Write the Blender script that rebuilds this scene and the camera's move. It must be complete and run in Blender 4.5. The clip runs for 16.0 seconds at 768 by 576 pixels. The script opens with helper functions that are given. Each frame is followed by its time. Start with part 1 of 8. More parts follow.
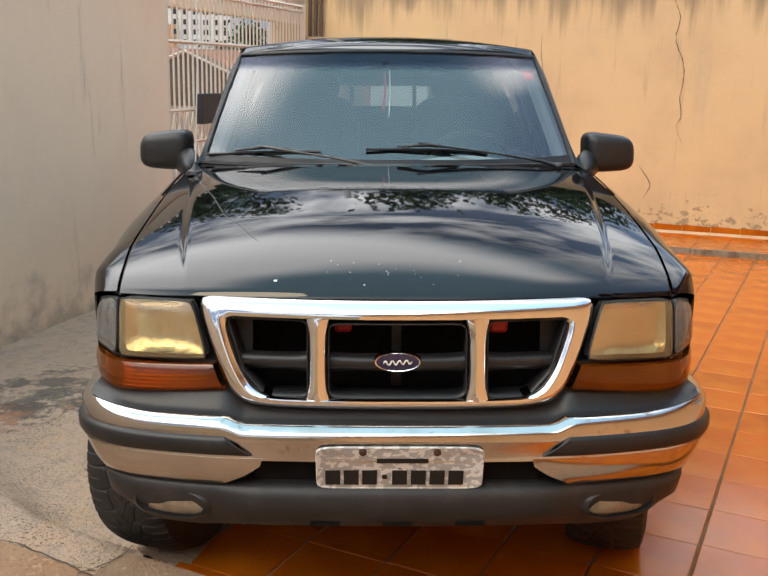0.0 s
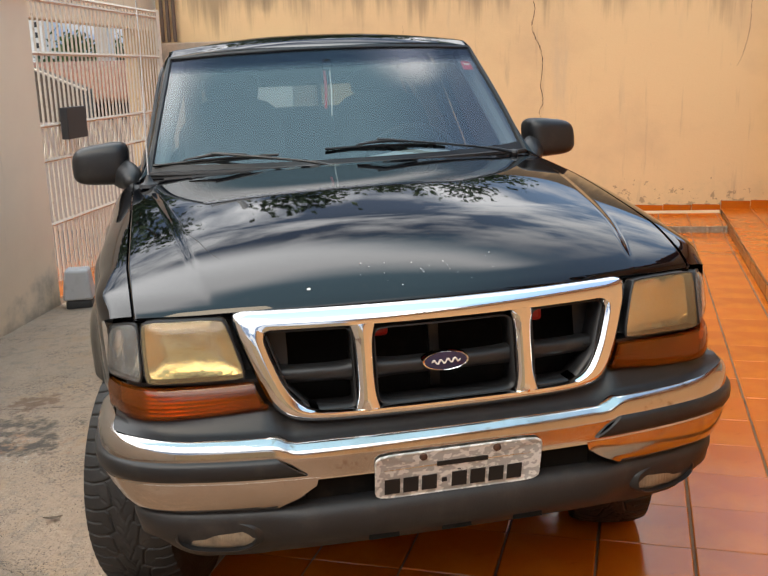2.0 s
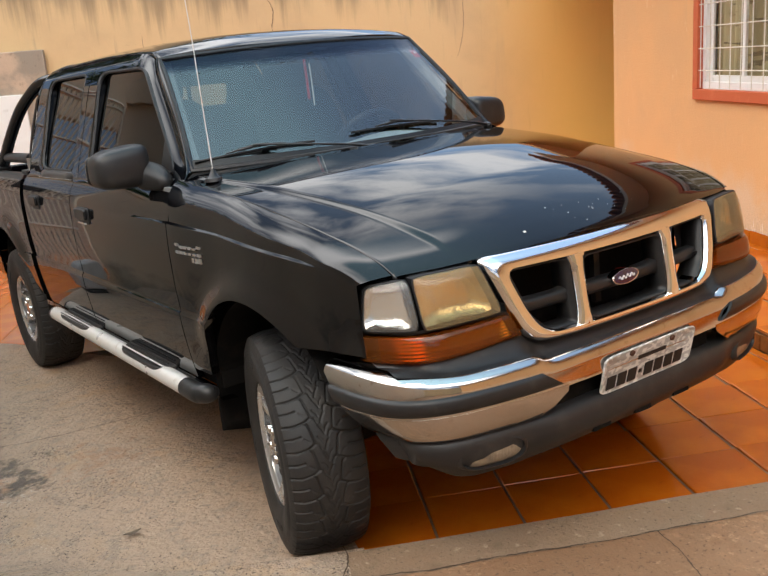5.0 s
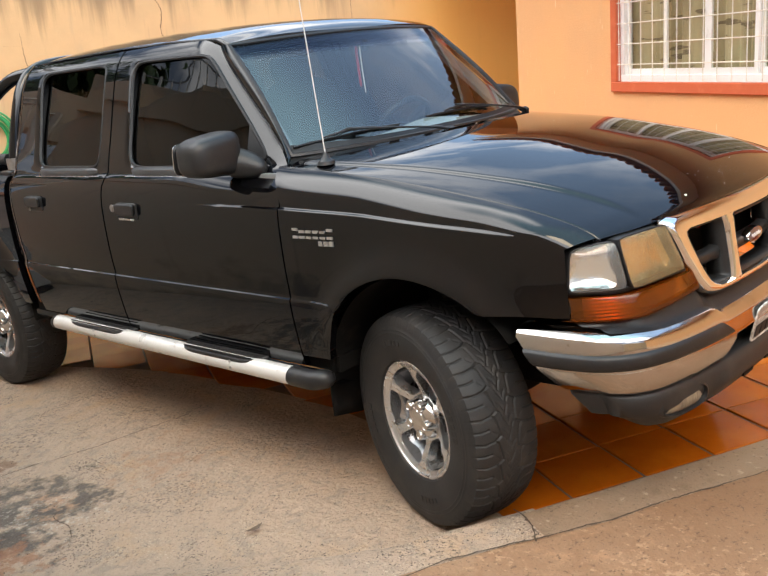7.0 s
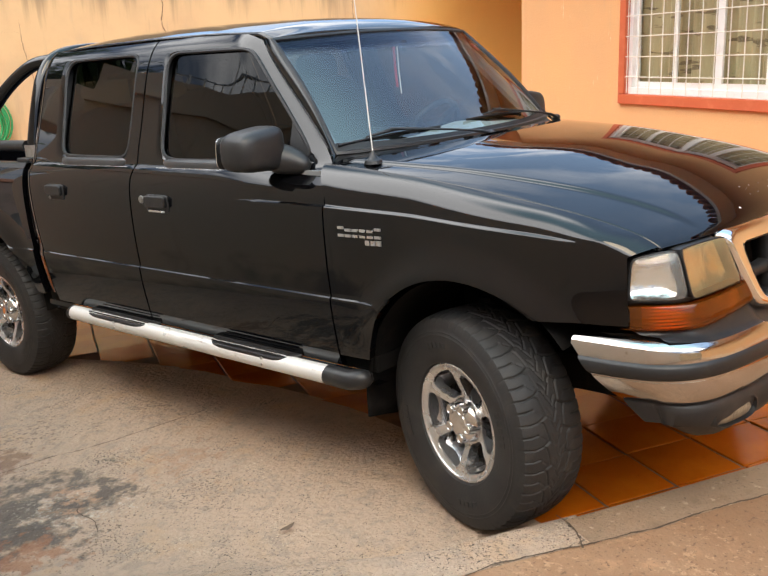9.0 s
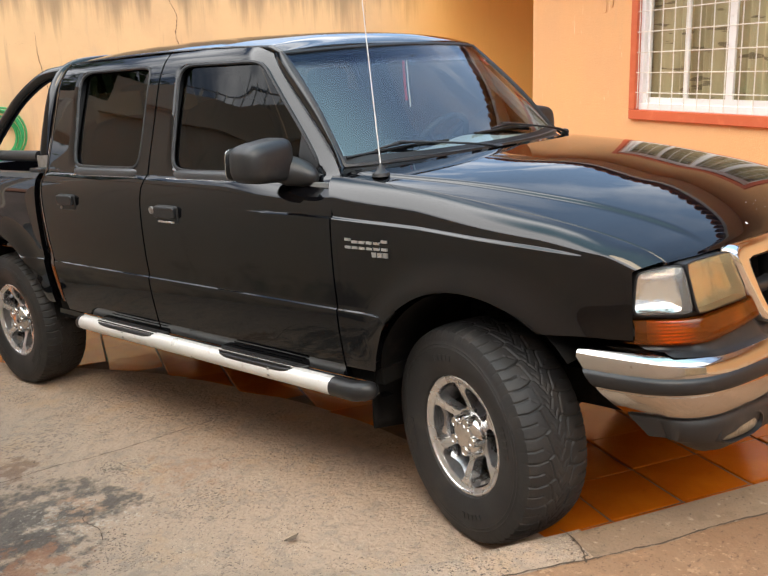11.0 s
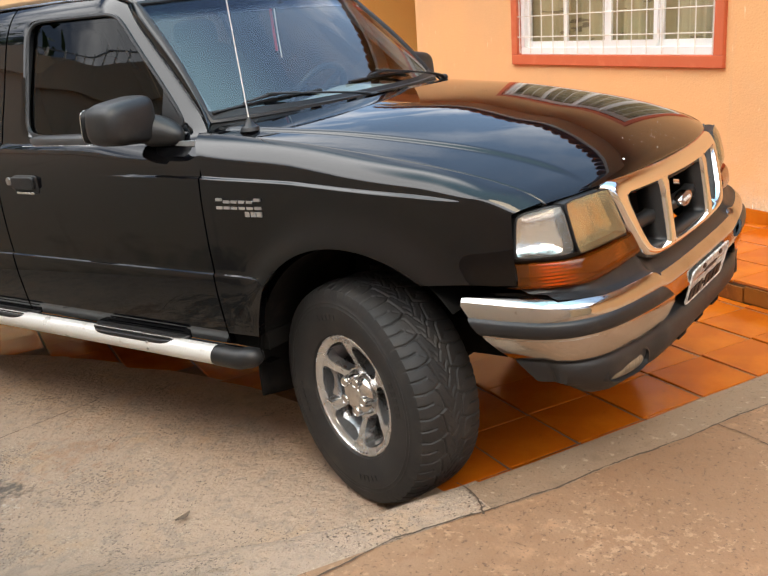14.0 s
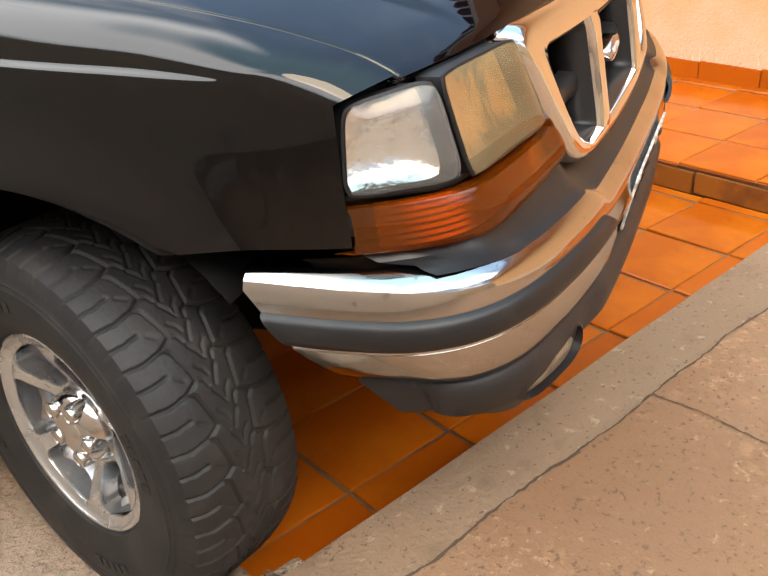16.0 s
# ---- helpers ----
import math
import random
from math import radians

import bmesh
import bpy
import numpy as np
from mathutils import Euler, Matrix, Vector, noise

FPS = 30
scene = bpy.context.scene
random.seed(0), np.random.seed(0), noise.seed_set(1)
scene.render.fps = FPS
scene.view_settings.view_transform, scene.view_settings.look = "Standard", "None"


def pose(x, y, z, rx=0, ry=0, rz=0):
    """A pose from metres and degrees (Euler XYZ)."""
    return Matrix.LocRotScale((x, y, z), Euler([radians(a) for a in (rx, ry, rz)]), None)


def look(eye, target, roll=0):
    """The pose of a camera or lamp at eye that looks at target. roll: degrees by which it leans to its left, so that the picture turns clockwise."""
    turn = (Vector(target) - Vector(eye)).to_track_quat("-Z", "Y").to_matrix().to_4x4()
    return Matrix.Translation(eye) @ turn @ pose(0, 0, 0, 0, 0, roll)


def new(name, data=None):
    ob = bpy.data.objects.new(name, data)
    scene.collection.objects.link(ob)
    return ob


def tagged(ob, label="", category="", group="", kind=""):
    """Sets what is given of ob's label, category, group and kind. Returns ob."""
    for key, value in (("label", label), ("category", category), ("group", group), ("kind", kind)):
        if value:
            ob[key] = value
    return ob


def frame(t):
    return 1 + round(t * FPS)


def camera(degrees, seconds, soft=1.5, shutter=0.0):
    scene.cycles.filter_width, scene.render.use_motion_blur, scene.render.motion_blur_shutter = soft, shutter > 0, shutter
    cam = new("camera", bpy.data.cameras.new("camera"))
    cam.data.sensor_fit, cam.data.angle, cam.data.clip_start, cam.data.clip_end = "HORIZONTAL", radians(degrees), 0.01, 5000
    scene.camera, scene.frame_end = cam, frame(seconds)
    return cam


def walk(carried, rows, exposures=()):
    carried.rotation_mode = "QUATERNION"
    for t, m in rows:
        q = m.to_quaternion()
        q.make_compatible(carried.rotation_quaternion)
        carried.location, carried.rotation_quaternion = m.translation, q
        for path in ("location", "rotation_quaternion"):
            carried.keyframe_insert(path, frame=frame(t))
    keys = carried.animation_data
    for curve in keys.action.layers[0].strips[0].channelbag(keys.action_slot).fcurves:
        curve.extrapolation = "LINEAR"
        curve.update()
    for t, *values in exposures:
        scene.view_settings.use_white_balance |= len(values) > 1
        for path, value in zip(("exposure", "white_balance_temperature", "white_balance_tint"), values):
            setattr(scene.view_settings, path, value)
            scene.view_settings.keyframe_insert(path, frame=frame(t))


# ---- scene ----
# ---------------------------------------------------------------- camera and its walk
cam = camera(46.8, 16.0)
PATH = [
    (0, (-0.069, -1.99, 1.638), (-0.049, -0.049, 1.156), 1.6),
    (0.5, (-0.061, -1.99, 1.638), (-0.002, -0.049, 1.16), 1.1),
    (1, (-0.121, -1.954, 1.623), (0.0, -0.015, 1.15), 0.1),
    (1.5, (-0.297, -1.875, 1.632), (-0.073, 0.054, 1.155), -0.9),
    (2, (-0.53, -1.873, 1.616), (-0.166, 0.034, 1.137), -1.4),
    (2.5, (-0.821, -1.945, 1.631), (-0.298, -0.077, 1.143), -1.7),
    (3, (-1.042, -1.942, 1.616), (-0.36, -0.125, 1.132), -2.1),
    (3.5, (-1.294, -1.882, 1.625), (-0.475, -0.122, 1.143), -2.6),
    (4, (-1.596, -1.902, 1.631), (-0.678, -0.192, 1.15), -3.2),
    (4.5, (-1.835, -1.837, 1.622), (-0.835, -0.174, 1.138), -3.9),
    (4.7, (-1.907, -1.754, 1.61), (-0.878, -0.111, 1.12), -4.1),
    (6.8, (-2.813, -1.069, 1.616), (-1.453, 0.303, 1.1), -4.9),
    (7, (-2.89, -0.999, 1.604), (-1.502, 0.347, 1.09), -4.7),
    (7.5, (-3.057, -0.891, 1.613), (-1.623, 0.403, 1.098), -3.9),
    (8, (-3.076, -0.817, 1.611), (-1.623, 0.456, 1.092), -3.1),
    (8.5, (-3.071, -0.794, 1.612), (-1.621, 0.484, 1.095), -2.5),
    (9, (-3.052, -0.805, 1.608), (-1.619, 0.494, 1.097), -2.2),
    (11.5, (-3.049, -0.825, 1.604), (-1.625, 0.496, 1.127), -1.8),
    (12, (-3.046, -0.822, 1.603), (-1.614, 0.491, 1.128), -2.0),
    (12.5, (-3.048, -0.826, 1.603), (-1.6, 0.471, 1.131), -2.3),
    (13, (-3.046, -0.842, 1.599), (-1.578, 0.43, 1.122), -2.9),
    (13.5, (-3.024, -0.853, 1.599), (-1.525, 0.37, 1.092), -3.6),
    (14, (-2.906, -0.812, 1.56), (-1.372, 0.334, 0.982), -4.0),
    (14.5, (-2.643, -0.734, 1.503), (-1.079, 0.313, 0.826), -4.1),
    (15, (-2.404, -0.543, 1.473), (-0.826, 0.396, 0.68), -3.9),
    (15.2, (-2.335, -0.439, 1.462), (-0.735, 0.432, 0.636), -3.6),
    (15.5, (-2.128, -0.361, 1.419), (-0.532, 0.473, 0.55), -4.1),
    (16, (-1.803, -0.199, 1.345), (-0.188, 0.536, 0.422), -3.7),
]
walk(cam, [(t, look(eye, target, roll)) for t, eye, target, roll in PATH], exposures=[(0, -0.90), (4.5, -1.0), (7, -0.58), (12.5, -0.53), (14.5, -0.61), (16, -0.43)])

# ---------------------------------------------------------------- world and light
SUN_DIR = Vector((0.42, 0.36, -0.83)).normalized()
world = bpy.data.worlds.new("sky")
scene.world = world
world.use_nodes = True
wn, wl = world.node_tree.nodes, world.node_tree.links
wn.clear()
w_out = wn.new("ShaderNodeOutputWorld")
w_bg = wn.new("ShaderNodeBackground")
w_sky = wn.new("ShaderNodeTexSky")
w_sky.sky_type, w_sky.sun_disc = "NISHITA", False
w_sky.sun_elevation, w_sky.sun_rotation = radians(56), radians(229)
w_sky.dust_density, w_sky.ozone_density = 2.0, 1.0
w_co = wn.new("ShaderNodeTexCoord")
w_map = wn.new("ShaderNodeMapping")
w_map.inputs["Scale"].default_value, w_map.inputs["Location"].default_value = (1.0, 1.0, 2.2), (0.32, -1.37, 3.83)
w_noise = wn.new("ShaderNodeTexNoise")
w_noise.inputs["Scale"].default_value, w_noise.inputs["Detail"].default_value, w_noise.inputs["Roughness"].default_value = 4.0, 9.0, 0.56
w_ramp = wn.new("ShaderNodeValToRGB")
w_ramp.color_ramp.elements[0].position, w_ramp.color_ramp.elements[1].position = 0.43, 0.60
w_mix = wn.new("ShaderNodeMix")
w_mix.data_type = "RGBA"
w_cloud, w_high = wn.new("ShaderNodeMix"), wn.new("ShaderNodeMapRange")
w_cloud.data_type = "RGBA"
w_cloud.inputs["A"].default_value, w_cloud.inputs["B"].default_value = (12.0, 12.2, 12.8, 1), (33.0, 33.2, 33.6, 1)
w_high.inputs["From Min"].default_value, w_high.inputs["From Max"].default_value = 0.20, 0.42
w_bg.inputs["Strength"].default_value = 0.15
wl.new(w_co.outputs["Generated"], w_map.inputs["Vector"])
wl.new(w_map.outputs["Vector"], w_noise.inputs["Vector"])
wl.new(w_noise.outputs["Fac"], w_ramp.inputs["Fac"])
w_sep, w_low, w_mul = wn.new("ShaderNodeSeparateXYZ"), wn.new("ShaderNodeMapRange"), wn.new("ShaderNodeMath")
w_low.inputs["From Min"].default_value, w_low.inputs["From Max"].default_value = 0.34, 0.66
w_low.inputs["To Min"].default_value, w_low.inputs["To Max"].default_value = 1.0, 0.10
w_low.interpolation_type = "SMOOTHSTEP"
w_mul.operation = "MULTIPLY"
wl.new(w_co.outputs["Generated"], w_sep.inputs["Vector"])
wl.new(w_sep.outputs["Z"], w_low.inputs["Value"])
# more cloud towards the north-west
w_east, w_cover = wn.new("ShaderNodeMapRange"), wn.new("ShaderNodeMath")
w_east.inputs["From Min"].default_value, w_east.inputs["From Max"].default_value = 0.55, 0.05
w_east.interpolation_type, w_cover.operation = "SMOOTHSTEP", "MAXIMUM"
w_side = wn.new("ShaderNodeMath")
w_side.operation, w_side.inputs[1].default_value = "MULTIPLY_ADD", -0.6
wl.new(w_sep.outputs["Y"], w_side.inputs[0])
wl.new(w_sep.outputs["X"], w_side.inputs[2])
wl.new(w_side.outputs["Value"], w_east.inputs["Value"])
wl.new(w_low.outputs["Result"], w_cover.inputs[0])
wl.new(w_east.outputs["Result"], w_cover.inputs[1])
# a smooth veil overhead
w_top, w_thin = wn.new("ShaderNodeMapRange"), wn.new("ShaderNodeMath")
w_top.inputs["From Min"].default_value, w_top.inputs["From Max"].default_value = 0.62, 0.90
w_top.inputs["To Min"].default_value, w_top.inputs["To Max"].default_value = 1.0, 0.0
w_top.interpolation_type, w_thin.operation = "SMOOTHSTEP", "MULTIPLY"
wl.new(w_sep.outputs["Z"], w_top.inputs["Value"])
wl.new(w_cover.outputs["Value"], w_thin.inputs[0])
wl.new(w_top.outputs["Result"], w_thin.inputs[1])
wl.new(w_thin.outputs["Value"], w_mul.inputs[0])
wl.new(w_sep.outputs["Z"], w_high.inputs["Value"])
wl.new(w_high.outputs["Result"], w_cloud.inputs["Factor"])
wl.new(w_cloud.outputs["Result"], w_mix.inputs["B"])
wl.new(w_ramp.outputs["Color"], w_mul.inputs[1])
w_haze = wn.new("ShaderNodeMath")
w_haze.operation, w_haze.inputs[1].default_value = "MAXIMUM", 0.03
w_veil = wn.new("ShaderNodeMix")
w_veil.data_type = "RGBA"
w_veil.inputs["Factor"].default_value = 0.75
w_grad, w_up = wn.new("ShaderNodeMix"), wn.new("ShaderNodeMapRange")
w_grad.data_type, w_up.interpolation_type = "RGBA", "SMOOTHSTEP"
w_grad.inputs["A"].default_value, w_grad.inputs["B"].default_value = (3.0, 4.4, 7.0, 1), (15.0, 24.5, 29.5, 1)
w_up.inputs["From Min"].default_value, w_up.inputs["From Max"].default_value = 0.68, 0.86
# a bright bank of cloud high in the north-west
w_west, w_bank, w_both, w_glow = wn.new("ShaderNodeMapRange"), wn.new("ShaderNodeMapRange"), wn.new("ShaderNodeMath"), wn.new("ShaderNodeMix")
w_west.inputs["From Min"].default_value, w_west.inputs["From Max"].default_value = 0.17, -0.15
w_bank.inputs["From Min"].default_value, w_bank.inputs["From Max"].default_value = 0.46, 0.62
w_west.interpolation_type = w_bank.interpolation_type = "SMOOTHSTEP"
w_both.operation, w_glow.data_type = "MULTIPLY", "RGBA"
w_glow.inputs["B"].default_value = (62.0, 62.0, 62.0, 1)
w_slant = wn.new("ShaderNodeMath")
w_slant.operation, w_slant.inputs[1].default_value = "MULTIPLY_ADD", 0.30
w_rise = wn.new("ShaderNodeMath")
w_rise.operation, w_rise.inputs[1].default_value = "MULTIPLY_ADD", -2.2
w_tip = wn.new("ShaderNodeMath")
w_tip.operation, w_tip.inputs[1].default_value = "SUBTRACT", 0.64
wl.new(w_sep.outputs["Z"], w_tip.inputs[0])
w_north, w_gate = wn.new("ShaderNodeMapRange"), wn.new("ShaderNodeMath")
w_north.inputs["From Min"].default_value, w_north.inputs["From Max"].default_value = 0.05, 0.35
w_north.interpolation_type, w_gate.operation = "SMOOTHSTEP", "MULTIPLY"
wl.new(w_sep.outputs["Y"], w_north.inputs["Value"])
wl.new(w_tip.outputs["Value"], w_gate.inputs[0])
wl.new(w_north.outputs["Result"], w_gate.inputs[1])
wl.new(w_gate.outputs["Value"], w_rise.inputs[0])
wl.new(w_sep.outputs["Y"], w_slant.inputs[0])
wl.new(w_sep.outputs["X"], w_slant.inputs[2])
wl.new(w_slant.outputs["Value"], w_rise.inputs[2])
wl.new(w_rise.outputs["Value"], w_west.inputs["Value"])
wl.new(w_sep.outputs["Z"], w_bank.inputs["Value"])
wl.new(w_west.outputs["Result"], w_both.inputs[0])
w_crest, w_reach = wn.new("ShaderNodeMapRange"), wn.new("ShaderNodeMath")
w_crest.inputs["From Min"].default_value, w_crest.inputs["From Max"].default_value = 0.95, 0.87
w_crest.interpolation_type, w_reach.operation = "SMOOTHSTEP", "MULTIPLY"
wl.new(w_sep.outputs["Z"], w_crest.inputs["Value"])
w_half, w_only = wn.new("ShaderNodeMapRange"), wn.new("ShaderNodeMath")
w_half.inputs["From Min"].default_value, w_half.inputs["From Max"].default_value = -0.05, 0.28
w_half.interpolation_type, w_only.operation = "SMOOTHSTEP", "MULTIPLY"
wl.new(w_sep.outputs["Y"], w_half.inputs["Value"])
wl.new(w_bank.outputs["Result"], w_only.inputs[0])
w_flat, w_more = wn.new("ShaderNodeMapRange"), wn.new("ShaderNodeMath")
w_flat.inputs["From Min"].default_value, w_flat.inputs["From Max"].default_value = 0.84, 0.72
w_flat.interpolation_type, w_more.operation = "SMOOTHSTEP", "MAXIMUM"
wl.new(w_sep.outputs["Z"], w_flat.inputs["Value"])
wl.new(w_half.outputs["Result"], w_more.inputs[0])
wl.new(w_flat.outputs["Result"], w_more.inputs[1])
wl.new(w_more.outputs["Value"], w_only.inputs[1])
wl.new(w_only.outputs["Value"], w_reach.inputs[0])
wl.new(w_crest.outputs["Result"], w_reach.inputs[1])
wl.new(w_reach.outputs["Value"], w_both.inputs[1])
wl.new(w_both.outputs["Value"], w_glow.inputs["Factor"])
wl.new(w_mul.outputs["Value"], w_haze.inputs[0])
wl.new(w_haze.outputs["Value"], w_mix.inputs["Factor"])
wl.new(w_sep.outputs["Z"], w_up.inputs["Value"])
wl.new(w_up.outputs["Result"], w_grad.inputs["Factor"])
# deeper blue towards the east
w_blue, w_turn = wn.new("ShaderNodeMix"), wn.new("ShaderNodeMapRange")
w_blue.data_type, w_turn.interpolation_type = "RGBA", "SMOOTHSTEP"
w_turn.inputs["From Min"].default_value, w_turn.inputs["From Max"].default_value = 0.15, 0.60
w_blue.inputs["B"].default_value = (8.0, 12.5, 19.5, 1)
wl.new(w_sep.outputs["X"], w_turn.inputs["Value"])
wl.new(w_turn.outputs["Result"], w_blue.inputs["Factor"])
wl.new(w_grad.outputs["Result"], w_blue.inputs["A"])
wl.new(w_blue.outputs["Result"], w_veil.inputs["B"])
wl.new(w_sky.outputs["Color"], w_veil.inputs["A"])
wl.new(w_veil.outputs["Result"], w_mix.inputs["A"])
wl.new(w_mix.outputs["Result"], w_glow.inputs["A"])
wl.new(w_glow.outputs["Result"], w_bg.inputs["Color"])
wl.new(w_bg.outputs["Background"], w_out.inputs["Surface"])

sun = new("sun", bpy.data.lights.new("sun", "SUN"))
sun.data.energy, sun.data.angle, sun.data.color = 2.15, radians(24), (1.0, 0.77, 0.51)
sun.matrix_world = look((0, 0, 12), Vector((0, 0, 12)) + SUN_DIR)


# ---------------------------------------------------------------- materials
def material(name, base, rough=0.5, metal=0.0, vary=(), bump=(), coat=0.0, spec=0.5, rough_vary=0.0, trans=0.0, ior=1.45, random_tone=0.0, sheen=0.0):
    """vary: (scale, detail, low, high, colour) rows, each a stain or tone laid over the base, gathered in patches where a sixth number gives their scale. bump: (scale, strength, distance) rows."""
    m = bpy.data.materials.new(name)
    m.use_nodes = True
    n, l = m.node_tree.nodes, m.node_tree.links
    p = n["Principled BSDF"]
    p.inputs["Base Color"].default_value = (*base, 1)
    p.inputs["Roughness"].default_value, p.inputs["Metallic"].default_value = rough, metal
    p.inputs["Coat Weight"].default_value, p.inputs["Coat Roughness"].default_value = coat, 0.03
    p.inputs["Specular IOR Level"].default_value = spec
    p.inputs["Transmission Weight"].default_value, p.inputs["IOR"].default_value = trans, ior
    co = n.new("ShaderNodeTexCoord")
    last = None
    if random_tone:
        info, hsv = n.new("ShaderNodeObjectInfo"), n.new("ShaderNodeHueSaturation")
        mr = n.new("ShaderNodeMapRange")
        mr.inputs["To Min"].default_value, mr.inputs["To Max"].default_value = 1 - random_tone, 1 + random_tone
        l.new(info.outputs["Random"], mr.inputs["Value"])
        l.new(mr.outputs["Result"], hsv.inputs["Value"])
        hsv.inputs["Color"].default_value = (*base, 1)
        last = hsv.outputs["Color"]
    for scale, detail, low, high, colour, *patchy in vary:
        tex, ramp, mix = n.new("ShaderNodeTexNoise"), n.new("ShaderNodeMapRange"), n.new("ShaderNodeMix")
        mp = n.new("ShaderNodeMapping")
        mp.inputs["Scale"].default_value = scale if isinstance(scale, tuple) else (scale, scale, scale)
        tex.inputs["Scale"].default_value, tex.inputs["Detail"].default_value, tex.inputs["Roughness"].default_value = 1.0, detail, 0.6
        ramp.inputs["From Min"].default_value, ramp.inputs["From Max"].default_value = low, high
        ramp.interpolation_type = "SMOOTHSTEP"
        mix.data_type = "RGBA"
        l.new(co.outputs["Object"], mp.inputs["Vector"])
        l.new(mp.outputs["Vector"], tex.inputs["Vector"])
        grain = tex.outputs["Fac"]
        if patchy:
            # the tone gathers in patches of this scale
            wide, add = n.new("ShaderNodeTexNoise"), n.new("ShaderNodeMath")
            wide.inputs["Scale"].default_value, wide.inputs["Detail"].default_value = patchy[0], 4.0
            add.operation, add.inputs[1].default_value = "MULTIPLY_ADD", 0.45
            ramp.inputs["From Min"].default_value, ramp.inputs["From Max"].default_value = low + 0.225, high + 0.225
            l.new(co.outputs["Object"], wide.inputs["Vector"])
            l.new(wide.outputs["Fac"], add.inputs[0])
            l.new(grain, add.inputs[2])
            grain = add.outputs["Value"]
        l.new(grain, ramp.inputs["Value"])
        l.new(ramp.outputs["Result"], mix.inputs["Factor"])
        if last is None:
            mix.inputs["A"].default_value = (*base, 1)
        else:
            l.new(last, mix.inputs["A"])
        mix.inputs["B"].default_value = (*colour, 1)
        last = mix.outputs["Result"]
    if last is not None:
        l.new(last, p.inputs["Base Color"])
    if rough_vary:
        tex, mr = n.new("ShaderNodeTexNoise"), n.new("ShaderNodeMapRange")
        tex.inputs["Scale"].default_value, tex.inputs["Detail"].default_value = 9.0, 6.0
        mr.inputs["From Min"].default_value, mr.inputs["From Max"].default_value = 0.3, 0.7
        mr.inputs["To Min"].default_value, mr.inputs["To Max"].default_value = max(0.0, rough - rough_vary), min(1.0, rough + rough_vary)
        l.new(co.outputs["Object"], tex.inputs["Vector"])
        l.new(tex.outputs["Fac"], mr.inputs["Value"])
        l.new(mr.outputs["Result"], p.inputs["Roughness"])
    norm = None
    for scale, strength, dist in bump:
        tex, b = n.new("ShaderNodeTexNoise"), n.new("ShaderNodeBump")
        mp = n.new("ShaderNodeMapping")
        mp.inputs["Scale"].default_value = scale if isinstance(scale, tuple) else (scale, scale, scale)
        tex.inputs["Scale"].default_value, tex.inputs["Detail"].default_value = 1.0, 5.0
        b.inputs["Strength"].default_value, b.inputs["Distance"].default_value = strength, dist
        l.new(co.outputs["Object"], mp.inputs["Vector"])
        l.new(mp.outputs["Vector"], tex.inputs["Vector"])
        l.new(tex.outputs["Fac"], b.inputs["Height"])
        if norm is not None:
            l.new(norm, b.inputs["Normal"])
        norm = b.outputs["Normal"]
    if norm is not None:
        l.new(norm, p.inputs["Normal"])
    return m


def glass(name, tint, rough=0.0, ior=1.5):
    """A thin pane: tinted see-through with the gloss of glass."""
    m = bpy.data.materials.new(name)
    m.use_nodes = True
    n, l = m.node_tree.nodes, m.node_tree.links
    n.clear()
    out, mix, tr, gl, fr = n.new("ShaderNodeOutputMaterial"), n.new("ShaderNodeMixShader"), n.new("ShaderNodeBsdfTransparent"), n.new("ShaderNodeBsdfGlossy"), n.new("ShaderNodeLayerWeight")
    tr.inputs["Color"].default_value = (*tint, 1)
    gl.inputs["Roughness"].default_value = rough
    fr.inputs["Blend"].default_value = 0.5
    power, span = n.new("ShaderNodeMath"), n.new("ShaderNodeMapRange")
    power.operation, power.inputs[1].default_value = "POWER", 5.0
    span.inputs["To Min"].default_value = ((ior - 1) / (ior + 1)) ** 2
    l.new(fr.outputs["Facing"], power.inputs[0])
    l.new(power.outputs["Value"], span.inputs["Value"])
    l.new(span.outputs["Result"], mix.inputs["Fac"])
    l.new(tr.outputs["BSDF"], mix.inputs[1])
    l.new(gl.outputs["BSDF"], mix.inputs[2])
    l.new(mix.outputs["Shader"], out.inputs["Surface"])
    return m


M_PAINT = material("black_car_paint", (0.0015, 0.0016, 0.0024), 0.35, 0.0, vary=[(60.0, 3, 0.55, 0.75, (0.008, 0.0075, 0.0075)), (2.5, 5, 0.45, 0.75, (0.0028, 0.0026, 0.0025))], coat=1.0, spec=0.0)
M_PAINT.node_tree.nodes["Principled BSDF"].inputs["Coat IOR"].default_value = 1.50
M_CHROME = material("chrome", (0.78, 0.78, 0.78), 0.06, 1.0, rough_vary=0.04)
M_CHROME_WORN = material("worn_chrome", (0.52, 0.505, 0.49), 0.12, 1.0, vary=[(3.0, 5, 0.45, 0.72, (0.42, 0.40, 0.375)), (30.0, 6, 0.60, 0.75, (0.33, 0.28, 0.23))], rough_vary=0.07)
M_HUB = material("dulled_chrome", (0.62, 0.61, 0.60), 0.17, 1.0, vary=[(40.0, 4, 0.5, 0.75, (0.48, 0.46, 0.44))], rough_vary=0.06)
M_ALLOY = material("machined_alloy", (0.63, 0.63, 0.635), 0.27, 0.9, vary=[(40.0, 4, 0.55, 0.8, (0.46, 0.44, 0.42))], rough_vary=0.06)
